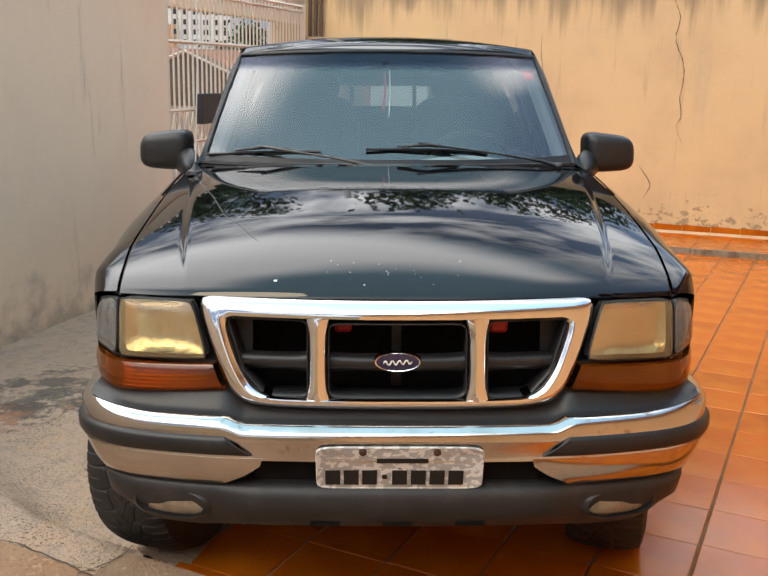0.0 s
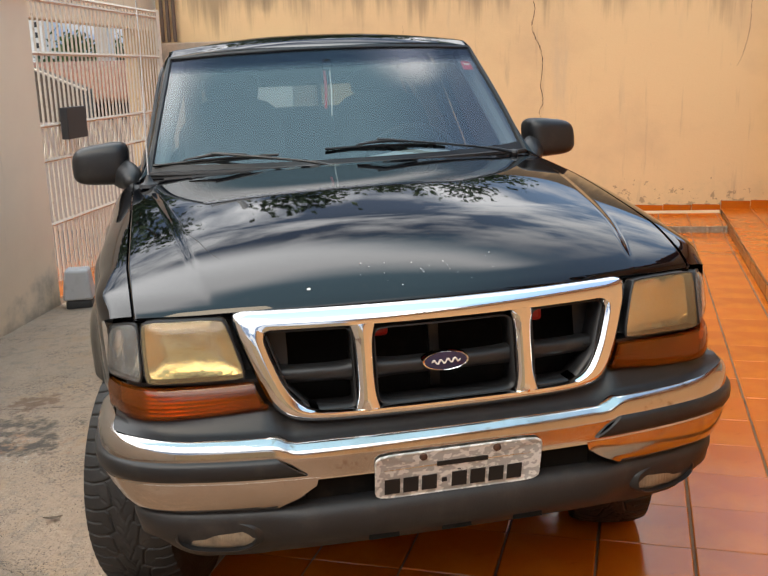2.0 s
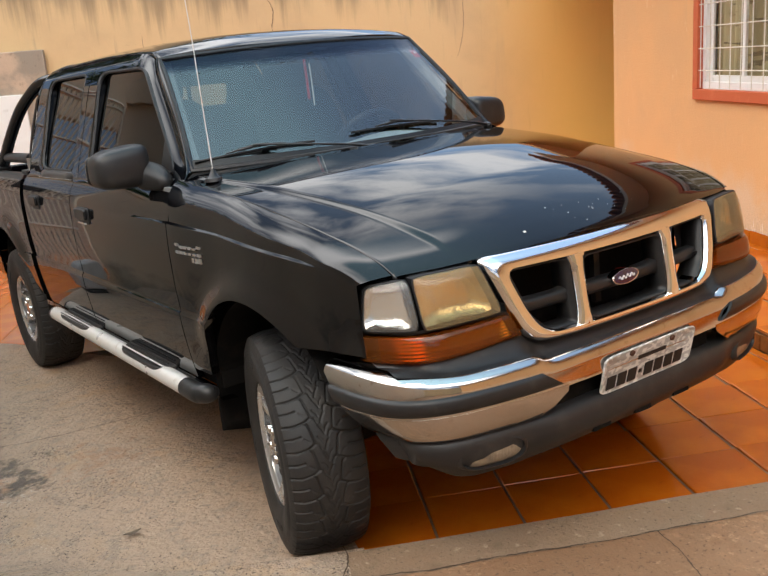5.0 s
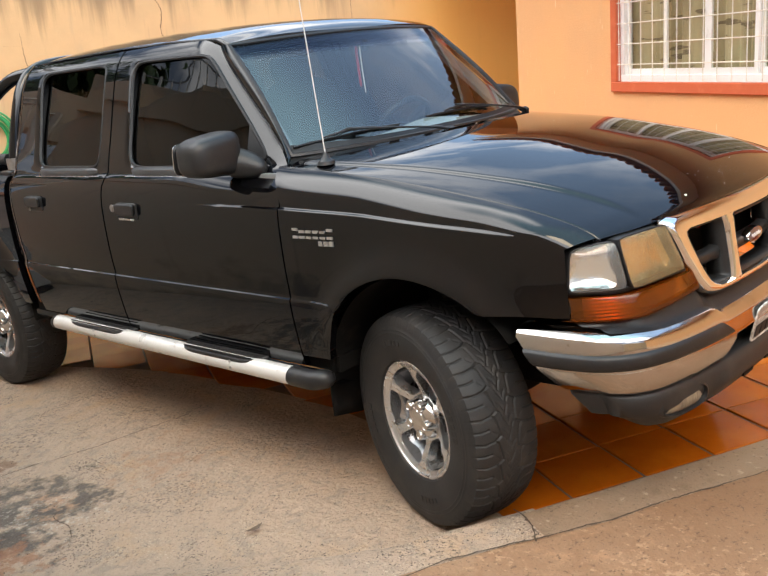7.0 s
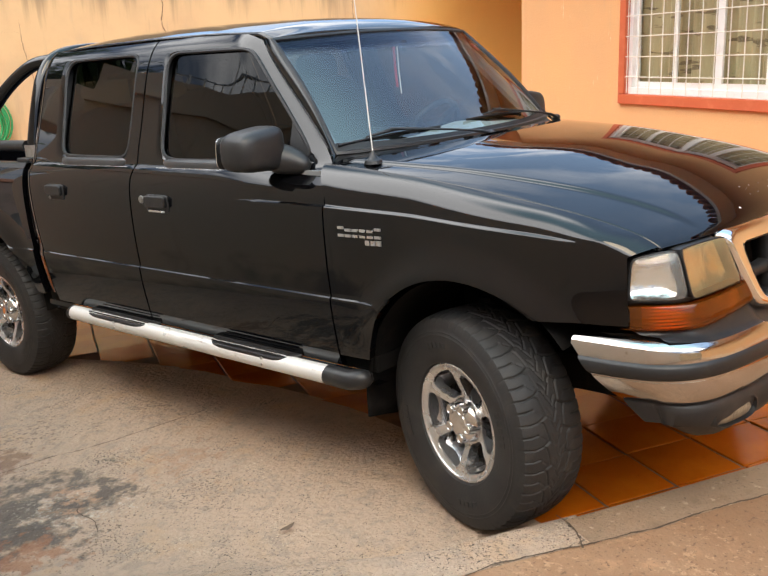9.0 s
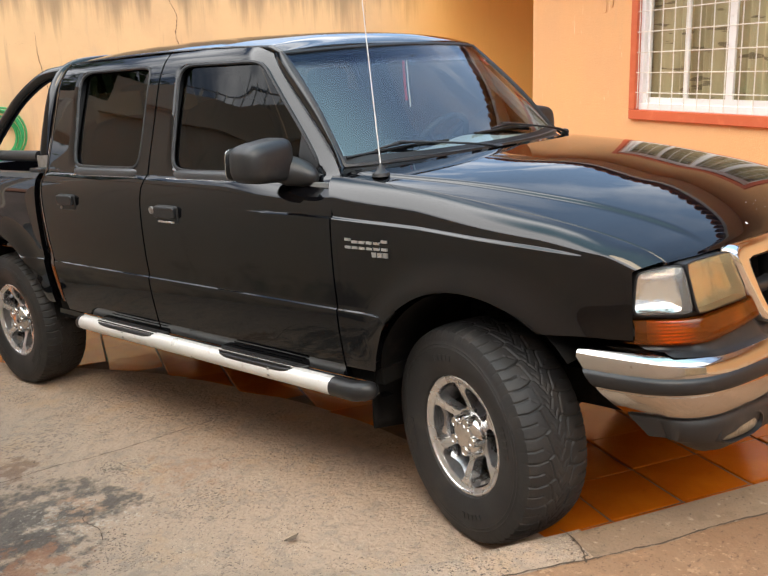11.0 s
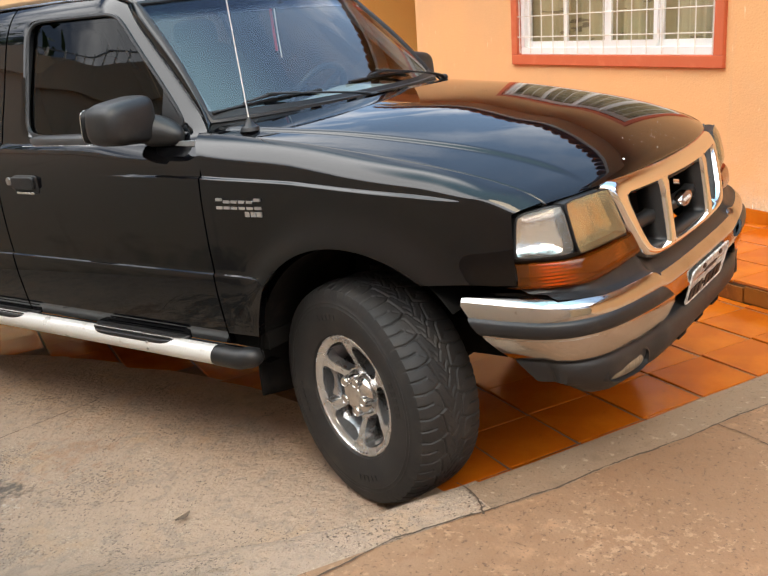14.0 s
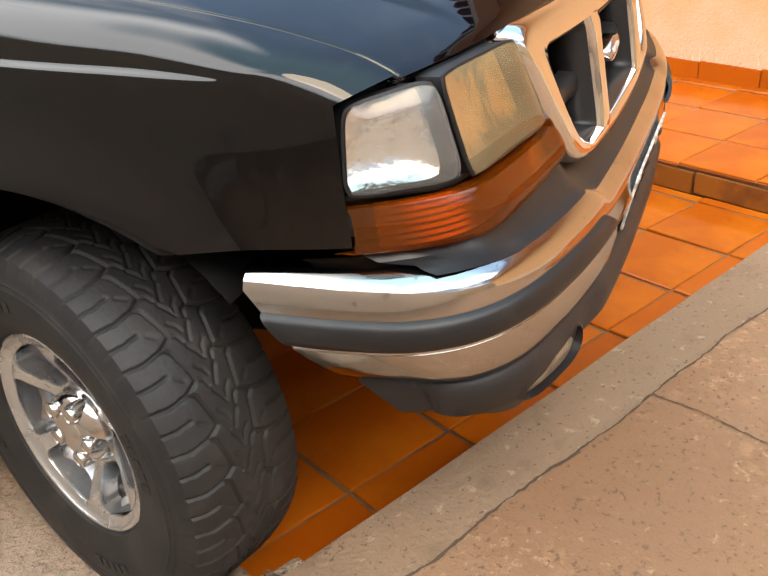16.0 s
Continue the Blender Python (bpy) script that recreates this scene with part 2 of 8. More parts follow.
M_BARREL = material("dark_grey_wheel_paint", (0.36, 0.36, 0.37), 0.27, 0.85, vary=[(14.0, 5, 0.5, 0.75, (0.22, 0.21, 0.20))], rough_vary=0.08)
M_PLASTIC = material("black_plastic", (0.012, 0.012, 0.013), 0.42, vary=[(14.0, 5, 0.5, 0.8, (0.03, 0.028, 0.026))], bump=[(260.0, 0.15, 0.002)])
M_SILL = material("satin_black_trim", (0.03, 0.03, 0.032), 0.28, vary=[(14.0, 5, 0.5, 0.8, (0.05, 0.048, 0.046))])
M_VALANCE = material("weathered_grey_plastic", (0.016, 0.016, 0.017), 0.5, vary=[(9.0, 6, 0.45, 0.75, (0.036, 0.033, 0.031)), (3.0, 4, 0.55, 0.8, (0.025, 0.025, 0.026))], bump=[(200.0, 0.2, 0.002)])
M_RUBBER = material("tyre_rubber", (0.014, 0.0137, 0.014), 0.62, vary=[(18.0, 6, 0.45, 0.75, (0.030, 0.027, 0.025)), (5.0, 4, 0.55, 0.8, (0.034, 0.029, 0.025))], bump=[(120.0, 0.25, 0.003)], rough_vary=0.1)
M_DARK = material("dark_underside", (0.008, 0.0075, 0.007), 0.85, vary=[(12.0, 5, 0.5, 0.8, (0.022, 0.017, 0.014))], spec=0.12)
M_INTERIOR = material("grey_interior", (0.16, 0.165, 0.17), 0.75, vary=[(25.0, 4, 0.4, 0.8, (0.11, 0.11, 0.115))])
M_SEAT = material("grey_seat_fabric", (0.07, 0.075, 0.085), 0.9, vary=[(40.0, 4, 0.4, 0.8, (0.045, 0.047, 0.052))])
M_WINDSHIELD = glass("windshield_glass", (0.60, 0.70, 0.71), ior=2.3)
M_REAR_GLASS = glass("rear_cab_glass", (0.30, 0.34, 0.34))
M_TINT = glass("tinted_window_glass", (0.045, 0.045, 0.045))
def lens(name, tint, haze_colour, haze, rib, rib_strength=0.4):
    """A lamp lens: see-through plastic with some milky haze, ribs pressed into it and a glossy face."""
    m = glass(name, tint)
    n, l = m.node_tree.nodes, m.node_tree.links
    mix = [x for x in n if x.type == "MIX_SHADER"][0]
    clear = mix.inputs[1].links[0].from_socket
    dif, mid, co, mp, tex, bump = n.new("ShaderNodeBsdfDiffuse"), n.new("ShaderNodeMixShader"), n.new("ShaderNodeTexCoord"), n.new("ShaderNodeMapping"), n.new("ShaderNodeTexNoise"), n.new("ShaderNodeBump")
    spots, ramp = n.new("ShaderNodeTexNoise"), n.new("ShaderNodeMapRange")
    spots.inputs["Scale"].default_value, spots.inputs["Detail"].default_value = 9.0, 5.0
    ramp.inputs["From Min"].default_value, ramp.inputs["From Max"].default_value = 0.35, 0.65
    ramp.inputs["To Min"].default_value, ramp.inputs["To Max"].default_value = haze * 0.65, min(1.0, haze * 1.35)
    dif.inputs["Color"].default_value = (*haze_colour, 1)
    mp.inputs["Scale"].default_value = rib
    bump.inputs["Strength"].default_value, bump.inputs["Distance"].default_value = rib_strength, 0.004
    l.new(co.outputs["Object"], mp.inputs["Vector"])
    l.new(mp.outputs["Vector"], tex.inputs["Vector"])
    l.new(co.outputs["Object"], spots.inputs["Vector"])
    l.new(spots.outputs["Fac"], ramp.inputs["Value"])
    l.new(tex.outputs["Fac"], bump.inputs["Height"])
    l.new(bump.outputs["Normal"], dif.inputs["Normal"])
    l.new(ramp.outputs["Result"], mid.inputs["Fac"])
    l.new(clear, mid.inputs[1])
    l.new(dif.outputs["BSDF"], mid.inputs[2])
    l.new(mid.outputs["Shader"], mix.inputs[1])
    return m


M_LENS_YELLOW = lens("yellowed_lens", (0.82, 0.69, 0.45), (0.50, 0.39, 0.22), 0.26, (70.0, 5.0, 5.0), 0.3)
M_LENS_CLEAR = lens("clear_lens", (0.93, 0.93, 0.92), (0.70, 0.70, 0.68), 0.12, (5.0, 5.0, 120.0))
M_LENS_AMBER = lens("amber_lens", (0.50, 0.150, 0.010), (0.24, 0.062, 0.004), 0.30, (6.0, 6.0, 110.0), 0.6)
M_REFLECTOR = material("lamp_reflector", (0.80, 0.77, 0.72), 0.14, 0.95, vary=[(9.0, 4, 0.5, 0.75, (0.62, 0.55, 0.44))], bump=[(20.0, 0.25, 0.02)])
M_PLATE = material("plate_grey_paint", (0.36, 0.355, 0.34), 0.45, vary=[((55.0, 55.0, 70.0), 1, 0.50, 0.56, (0.62, 0.61, 0.58)), (90.0, 5, 0.6, 0.75, (0.25, 0.23, 0.2))], bump=[(90.0, 0.2, 0.002)])
M_BLACK = material("black_ink", (0.008, 0.008, 0.009), 0.5)
M_BADGE_BLUE = material("dark_blue_enamel", (0.010, 0.012, 0.05), 0.2, coat=0.8)
M_RED = material("red_plastic", (0.45, 0.02, 0.02), 0.4, vary=[(20.0, 4, 0.5, 0.8, (0.3, 0.01, 0.01))])
M_WHIP = material("bright_steel_whip", (0.62, 0.62, 0.61), 0.45, 0.2)
M_RUST = material("rusty_screw", (0.09, 0.045, 0.028), 0.7, 0.3, vary=[(60.0, 4, 0.45, 0.7, (0.05, 0.03, 0.02))])
M_SILVER = material("silver_tube_paint", (0.70, 0.69, 0.67), 0.34, 0.35, vary=[(22.0, 6, 0.55, 0.8, (0.50, 0.45, 0.40))], rough_vary=0.08)
M_STEEL = material("dull_steel", (0.35, 0.34, 0.33), 0.4, 0.9, vary=[(30.0, 5, 0.5, 0.8, (0.16, 0.11, 0.08))])
M_CHIP = material("bare_primer_chip", (0.62, 0.62, 0.60), 0.6)


# ---------------------------------------------------------------- mesh helpers
def mesh_object(name, verts, faces, mat, parent=None, label="", sharp=38.0):
    me = bpy.data.meshes.new(name)
    me.from_pydata([tuple(map(float, v)) for v in verts], [], faces)
    me.materials.append(mat)
    me.update()
    me.shade_smooth()
    me.set_sharp_from_angle(angle=radians(sharp))
    ob = new(name, me)
    if parent is not None:
        ob.parent = parent
    if label:
        ob["label"] = label
    return ob


def thicken(ob, depth, offset=-1.0):
    mod = ob.modifiers.new("thickness", "SOLIDIFY")
    mod.thickness, mod.offset = depth, offset
    return ob


def soften(ob, width, segments=2, angle=35.0):
    mod = ob.modifiers.new("edges", "BEVEL")
    mod.width, mod.segments, mod.limit_method, mod.angle_limit = width, segments, "ANGLE", radians(angle)
    return ob


class Shape:
    """Collects pieces of one mesh."""

    def __init__(self):
        self.v, self.f = [], []

    def add(self, verts, faces):
        k = len(self.v)
        self.v += [tuple(map(float, p)) for p in verts]
        self.f += [tuple(i + k for i in f) for f in faces]
        return self

    def grid(self, points, loop_u=False, loop_v=False, flip=False):
        points = np.asarray(points, float)
        n, m = points.shape[:2]
        faces = []
        for i in range(n if loop_u else n - 1):
            for j in range(m if loop_v else m - 1):
                a, b, c, d = i * m + j, ((i + 1) % n) * m + j, ((i + 1) % n) * m + (j + 1) % m, i * m + (j + 1) % m
                faces.append((d, c, b, a) if flip else (a, b, c, d))
        return self.add(points.reshape(-1, 3), faces)

    def box(self, lo, hi):
        (a, b, c), (d, e, f) = lo, hi
        v = [(a, b, c), (d, b, c), (d, e, c), (a, e, c), (a, b, f), (d, b, f), (d, e, f), (a, e, f)]
        return self.add(v, [(3, 2, 1, 0), (4, 5, 6, 7), (0, 1, 5, 4), (1, 2, 6, 5), (2, 3, 7, 6), (3, 0, 4, 7)])

    def tube(self, path, radius, sides=10, loop=False, caps=True, flat=1.0):
        path = [Vector(p) for p in path]
        n = len(path)
        radii = radius if hasattr(radius, "__len__") else [radius] * n
        rings, up = [], None
        for i, p in enumerate(path):
            if loop:
                t = path[(i + 1) % n] - path[i - 1]
            else:
                t = path[min(i + 1, n - 1)] - path[max(i - 1, 0)]
            t.normalize()
            if up is None:
                up = Vector((0, 0, 1)) if abs(t.z) < 0.9 else Vector((1, 0, 0))
            side = t.cross(up).normalized()
            up = side.cross(t).normalized()
            rings.append([p + radii[i] * (side * math.cos(a) + up * math.sin(a) * flat) for a in (2 * math.pi * k / sides for k in range(sides))])
        k0 = len(self.v)
        self.grid([[tuple(q) for q in r] for r in rings], loop_u=loop, loop_v=True)
        if caps and not loop:
            self.f.append(tuple(k0 + i for i in range(sides))[::-1])
            self.f.append(tuple(k0 + (n - 1) * sides + i for i in range(sides)))
        return self

    def turn(self, profile, centre, axis, steps=32, arc=1.0):
        """A profile of (along, radius) turned round an axis."""
        axis = Vector(axis).normalized()
        a = axis.orthogonal().normalized()
        b = axis.cross(a)
        c = Vector(centre)
        k = steps if arc >= 1 else steps + 1
        rows = [[tuple(c + axis * s + r * (a * math.cos(2 * math.pi * arc * i / steps) + b * math.sin(2 * math.pi * arc * i / steps))) for s, r in profile] for i in range(k)]
        return self.grid(rows, loop_u=arc >= 1)

    def poly(self, outline, up, thick):
        """A flat outline (3D points) raised along up."""
        n, up = len(outline), Vector(up) * thick
        low, high = [Vector(p) for p in outline], [Vector(p) + up for p in outline]
        return self.add(low + high, [tuple(range(n))[::-1], tuple(range(n, 2 * n))] + [(i, (i + 1) % n, n + (i + 1) % n, n + i) for i in range(n)])

    def place(self, m):
        self.v = [tuple(m @ Vector(p)) for p in self.v]
        return self

    def weld(self):
        bm = bmesh.new()
        vs = [bm.verts.new(p) for p in self.v]
        for f in self.f:
            if len(set(f)) > 2:
                try:
                    bm.faces.new([vs[i] for i in f])
                except ValueError:
                    pass
        bmesh.ops.remove_doubles(bm, verts=bm.verts, dist=0.0004)
        bmesh.ops.recalc_face_normals(bm, faces=bm.faces)
        bm.verts.index_update()
        self.v = [tuple(v.co) for v in bm.verts]
        self.f = [tuple(v.index for v in f.verts) for f in bm.faces]
        bm.free()
        return self

    def make(self, name, mat, parent=None, label="", sharp=38.0):
        return mesh_object(name, self.v, self.f, mat, parent, label, sharp)


def part(name, shape, mat, parent, label="", sharp=38.0):
    return shape.make(name, mat, parent, label, sharp)


def curve(points, n):
    """n points on a smooth line through the given ones, evenly spaced by their index."""
    p = np.asarray(points, float)
    p = np.vstack([2 * p[0] - p[1], p, 2 * p[-1] - p[-2]])
    out = []
    for t in np.linspace(0, len(p) - 3 - 1e-9, n):
        i, f = int(t), t - int(t)
        a, b, c, d = p[i:i + 4]
        out.append(0.5 * (2 * b + (c - a) * f + (2 * a - 5 * b + 4 * c - d) * f * f + (3 * b - a - 3 * c + d) * f ** 3))
    return np.array(out)


def lerp(x, xs, ys):
    return float(np.interp(x, xs, ys))


def smooth(x, a, b):
    t = min(1.0, max(0.0, (x - a) / (b - a)))
    return t * t * (3 - 2 * t)


def rounded(corners, n=14, rounds=6):
    """A closed outline through 2D corners, with the corners rounded off."""
    pts = []
    for i, a in enumerate(corners):
        b = corners[(i + 1) % len(corners)]
        pts += [(a[0] + (b[0] - a[0]) * k / n, a[1] + (b[1] - a[1]) * k / n) for k in range(n)]
    p = np.array(pts)
    for _ in range(rounds):
        p = (np.roll(p, 1, 0) + 2 * p + np.roll(p, -1, 0)) / 4
    return p


def thing(name, label, category, group="", at=None):
    """An empty at the base of a thing, to carry its parts."""
    ob = new(name)
    ob.empty_display_size = 0.1
    if at is not None:
        ob.matrix_world = at
    return tagged(ob, label, category, group)


# ---------------------------------------------------------------- the yard's own axes: u along its length, v across, turned against the truck
YARD = Matrix.Rotation(radians(-27), 4, "Z")


def yard(u, v, z=0.0):
    p = YARD @ Vector((u, v, 0))
    return (p.x, p.y, z)


def level(x, y):
    """The height of the sloping floor of the yard."""
    return 0.05 + 0.02 * x - 0.034 * y


def yard_level(u, v):
    x, y, _ = yard(u, v)
    return level(x, y)


# ---------------------------------------------------------------- the yard: materials
M_CONCRETE = material("old_concrete", (0.382, 0.276, 0.199), 0.85, vary=[(1.1, 6, 0.48, 0.70, (0.335, 0.250, 0.188)), (3.6, 7, 0.52, 0.68, (0.385, 0.262, 0.170)), (15.0, 9, 0.47, 0.66, (0.295, 0.225, 0.170)), (38.0, 8, 0.61, 0.70, (0.25, 0.185, 0.130), 2.6), (105.0, 5, 0.625, 0.665, (0.10, 0.074, 0.055), 3.4), (150.0, 3, 0.63, 0.71, (0.50, 0.40, 0.295), 4.5)], bump=[(9.0, 0.45, 0.03), (48.0, 0.9, 0.018), (150.0, 0.7, 0.006)], rough_vary=0.1)
M_SLAB = material("reddish_concrete", (0.245, 0.138, 0.075), 0.85, vary=[(1.4, 6, 0.45, 0.68, (0.28, 0.17, 0.10)), (6.0, 8, 0.50, 0.70, (0.235, 0.130, 0.070)), (13.0, 9, 0.54, 0.72, (0.33, 0.188, 0.104), 2.2), (42.0, 6, 0.58, 0.70, (0.36, 0.222, 0.130), 3.0), (75.0, 6, 0.58, 0.66, (0.15, 0.088, 0.052))], bump=[(12.0, 0.3, 0.015), (55.0, 0.5, 0.010), (130.0, 0.5, 0.005)], rough_vary=0.1)
M_STRIP = material("grey_kerb_concrete", (0.265, 0.185, 0.122), 0.85, vary=[(2.2, 6, 0.45, 0.68, (0.25, 0.165, 0.105)), (7.0, 8, 0.52, 0.70, (0.20, 0.135, 0.085)), (26.0, 7, 0.58, 0.72, (0.40, 0.30, 0.21)), (80.0, 6, 0.60, 0.67, (0.13, 0.09, 0.06))], bump=[(20.0, 0.35, 0.012), (60.0, 0.5, 0.008), (120.0, 0.45, 0.005)])
M_CRACK = material("dirt_in_cracks", (0.085, 0.058, 0.04), 0.95)
M_STAIN = material("dark_oil_stain", (0.045, 0.034, 0.027), 0.8, vary=[(20.0, 9, 0.50, 0.64, (0.15, 0.115, 0.085)), (55.0, 6, 0.60, 0.68, (0.34, 0.27, 0.20))], bump=[(60.0, 0.5, 0.006)])
M_TILE = material("glazed_terracotta_tile", (0.395, 0.085, 0.004), 0.16, vary=[(3.0, 5, 0.40, 0.72, (0.475, 0.124, 0.006)), (17.0, 6, 0.62, 0.78, (0.31, 0.066, 0.005))], bump=[(4.0, 0.10, 0.02), (60.0, 0.05, 0.003)], spec=0.40, rough_vary=0.06, random_tone=0.12)
# riser tiles: grime, with the shadow on the step's face in the colour too
M_RISER = material("grimy_terracotta_riser", (0.27, 0.092, 0.013), 0.35, vary=[(5.0, 6, 0.42, 0.70, (0.13, 0.045, 0.014)), (22.0, 6, 0.55, 0.75, (0.30, 0.11, 0.03))], bump=[(30.0, 0.2, 0.004)], random_tone=0.15)
M_GROUT = material("dirty_grout", (0.17, 0.095, 0.048), 0.9, vary=[(6.0, 5, 0.45, 0.7, (0.09, 0.055, 0.034))], bump=[(90.0, 0.5, 0.004)])
M_WALL_BACK = material("stained_yellow_plaster", (0.64, 0.450, 0.240), 0.9, vary=[(0.9, 5, 0.42, 0.70, (0.55, 0.385, 0.215)), ((9.0, 9.0, 0.9), 6, 0.58, 0.78, (0.46, 0.330, 0.195)), ((2.0, 2.0, 0.35), 5, 0.60, 0.78, (0.49, 0.365, 0.23)), (34.0, 6, 0.62, 0.8, (0.54, 0.39, 0.23))], bump=[(5.0, 0.25, 0.02), (70.0, 0.4, 0.004)])
M_WALL_LEFT = material("pinkish_plaster", (0.79, 0.635, 0.445), 0.9, vary=[(0.8, 5, 0.42, 0.70, (0.74, 0.590, 0.415)), ((5.0, 5.0, 0.6), 6, 0.60, 0.80, (0.40, 0.30, 0.22))], bump=[(8.0, 0.2, 0.02), (80.0, 0.4, 0.004)])
M_WALL_GREY = material("grimy_wall_foot", (0.30, 0.25, 0.195), 0.95, vary=[(3.0, 7, 0.42, 0.66, (0.52, 0.38, 0.27)), (12.0, 6, 0.55, 0.75, (0.19, 0.155, 0.12))], bump=[(60.0, 0.5, 0.005)])
M_WALL_HOUSE = material("orange_plaster", (0.71, 0.388, 0.165), 0.88, vary=[(0.9, 5, 0.42, 0.70, (0.65, 0.37, 0.168)), ((10.0, 10.0, 1.2), 6, 0.60, 0.80, (0.62, 0.37, 0.18)), (40.0, 5, 0.6, 0.8, (0.75, 0.44, 0.20)), ((48.0, 48.0, 5.0), 4, 0.68, 0.76, (0.86, 0.64, 0.40))], bump=[(6.0, 0.2, 0.02), (75.0, 0.65, 0.005)])
M_FRAME_RED = material("brick_red_paint", (0.52, 0.115, 0.045), 0.55, vary=[(8.0, 5, 0.5, 0.75, (0.58, 0.15, 0.065))], bump=[(60.0, 0.25, 0.003)])
M_WHITE = material("white_paint", (0.80, 0.79, 0.75), 0.45, vary=[(12.0, 5, 0.58, 0.8, (0.62, 0.60, 0.54))], bump=[(60.0, 0.15, 0.002)])
M_BARS = material("cream_bar_paint", (0.72, 0.68, 0.58), 0.45, vary=[(30.0, 4, 0.6, 0.78, (0.50, 0.42, 0.32))])
M_GATE = material("cream_gate_paint", (0.66, 0.58, 0.47), 0.5, vary=[(24.0, 5, 0.56, 0.76, (0.42, 0.30, 0.20))])
# the curtain's dark dashes are the bars' shadows, painted into the cloth
M_CURTAIN = material("pale_yellow_curtain", (0.52, 0.43, 0.25), 0.9, vary=[((5.0, 5.0, 1.2), 4, 0.4, 0.7, (0.36, 0.29, 0.16)), ((2.5, 2.5, 14.0), 3, 0.60, 0.64, (0.22, 0.17, 0.10))], bump=[(150.0, 0.2, 0.002)])
M_ROOM = material("dim_room_plaster", (0.30, 0.26, 0.2), 0.9)
M_PANE = glass("window_pane_glass", (0.86, 0.88, 0.86))
M_ROOF_TILE = material("old_clay_roof_tile", (0.30, 0.125, 0.07), 0.85, vary=[(9.0, 6, 0.45, 0.7, (0.20, 0.10, 0.065)), (2.0, 4, 0.5, 0.75, (0.38, 0.17, 0.095))], bump=[(40.0, 0.4, 0.005)], random_tone=0.12)
M_HOSE = material("green_garden_hose", (0.03, 0.30, 0.10), 0.4)
M_GREY_BOX = material("grey_motor_cover", (0.42, 0.41, 0.40), 0.55, vary=[(9.0, 5, 0.5, 0.75, (0.30, 0.29, 0.28))])
M_PORCH = material("pale_porch_tile", (0.74, 0.68, 0.58), 0.4, vary=[(4.0, 4, 0.5, 0.7, (0.66, 0.59, 0.48))])
M_GUTTER = material("dark_grey_edge", (0.16, 0.145, 0.13), 0.7, vary=[(7.0, 5, 0.5, 0.7, (0.10, 0.09, 0.08))])
M_PIPE = material("brown_pipe", (0.11, 0.075, 0.055), 0.5)
M_LEAF = material("tree_leaves", (0.045, 0.085, 0.022), 0.6, vary=[(3.0, 4, 0.4, 0.7, (0.075, 0.115, 0.03))])
M_BARK = material("bark", (0.12, 0.085, 0.06), 0.9, bump=[(14.0, 0.6, 0.02)])
M_FAR_WHITE = material("far_white_wall", (0.72, 0.70, 0.66), 0.9, vary=[(0.6, 4, 0.45, 0.7, (0.60, 0.57, 0.52))])
# dark brown; on the far house it holds the shade under the roof
M_FAR_DIM = material("brown_weathered_wall", (0.13, 0.095, 0.07), 0.9, vary=[(1.5, 5, 0.42, 0.7, (0.08, 0.06, 0.048))])
M_FAR_ORANGE = material("far_orange_wall", (0.55, 0.30, 0.15), 0.9, vary=[(0.5, 4, 0.45, 0.7, (0.48, 0.26, 0.14))])
M_FAR_DARK = material("dark_opening", (0.03, 0.03, 0.03), 0.6)
M_STREET = material("street_asphalt", (0.06, 0.058, 0.055), 0.9, vary=[(2.0, 5, 0.45, 0.7, (0.085, 0.08, 0.075))], bump=[(60.0, 0.4, 0.006)])



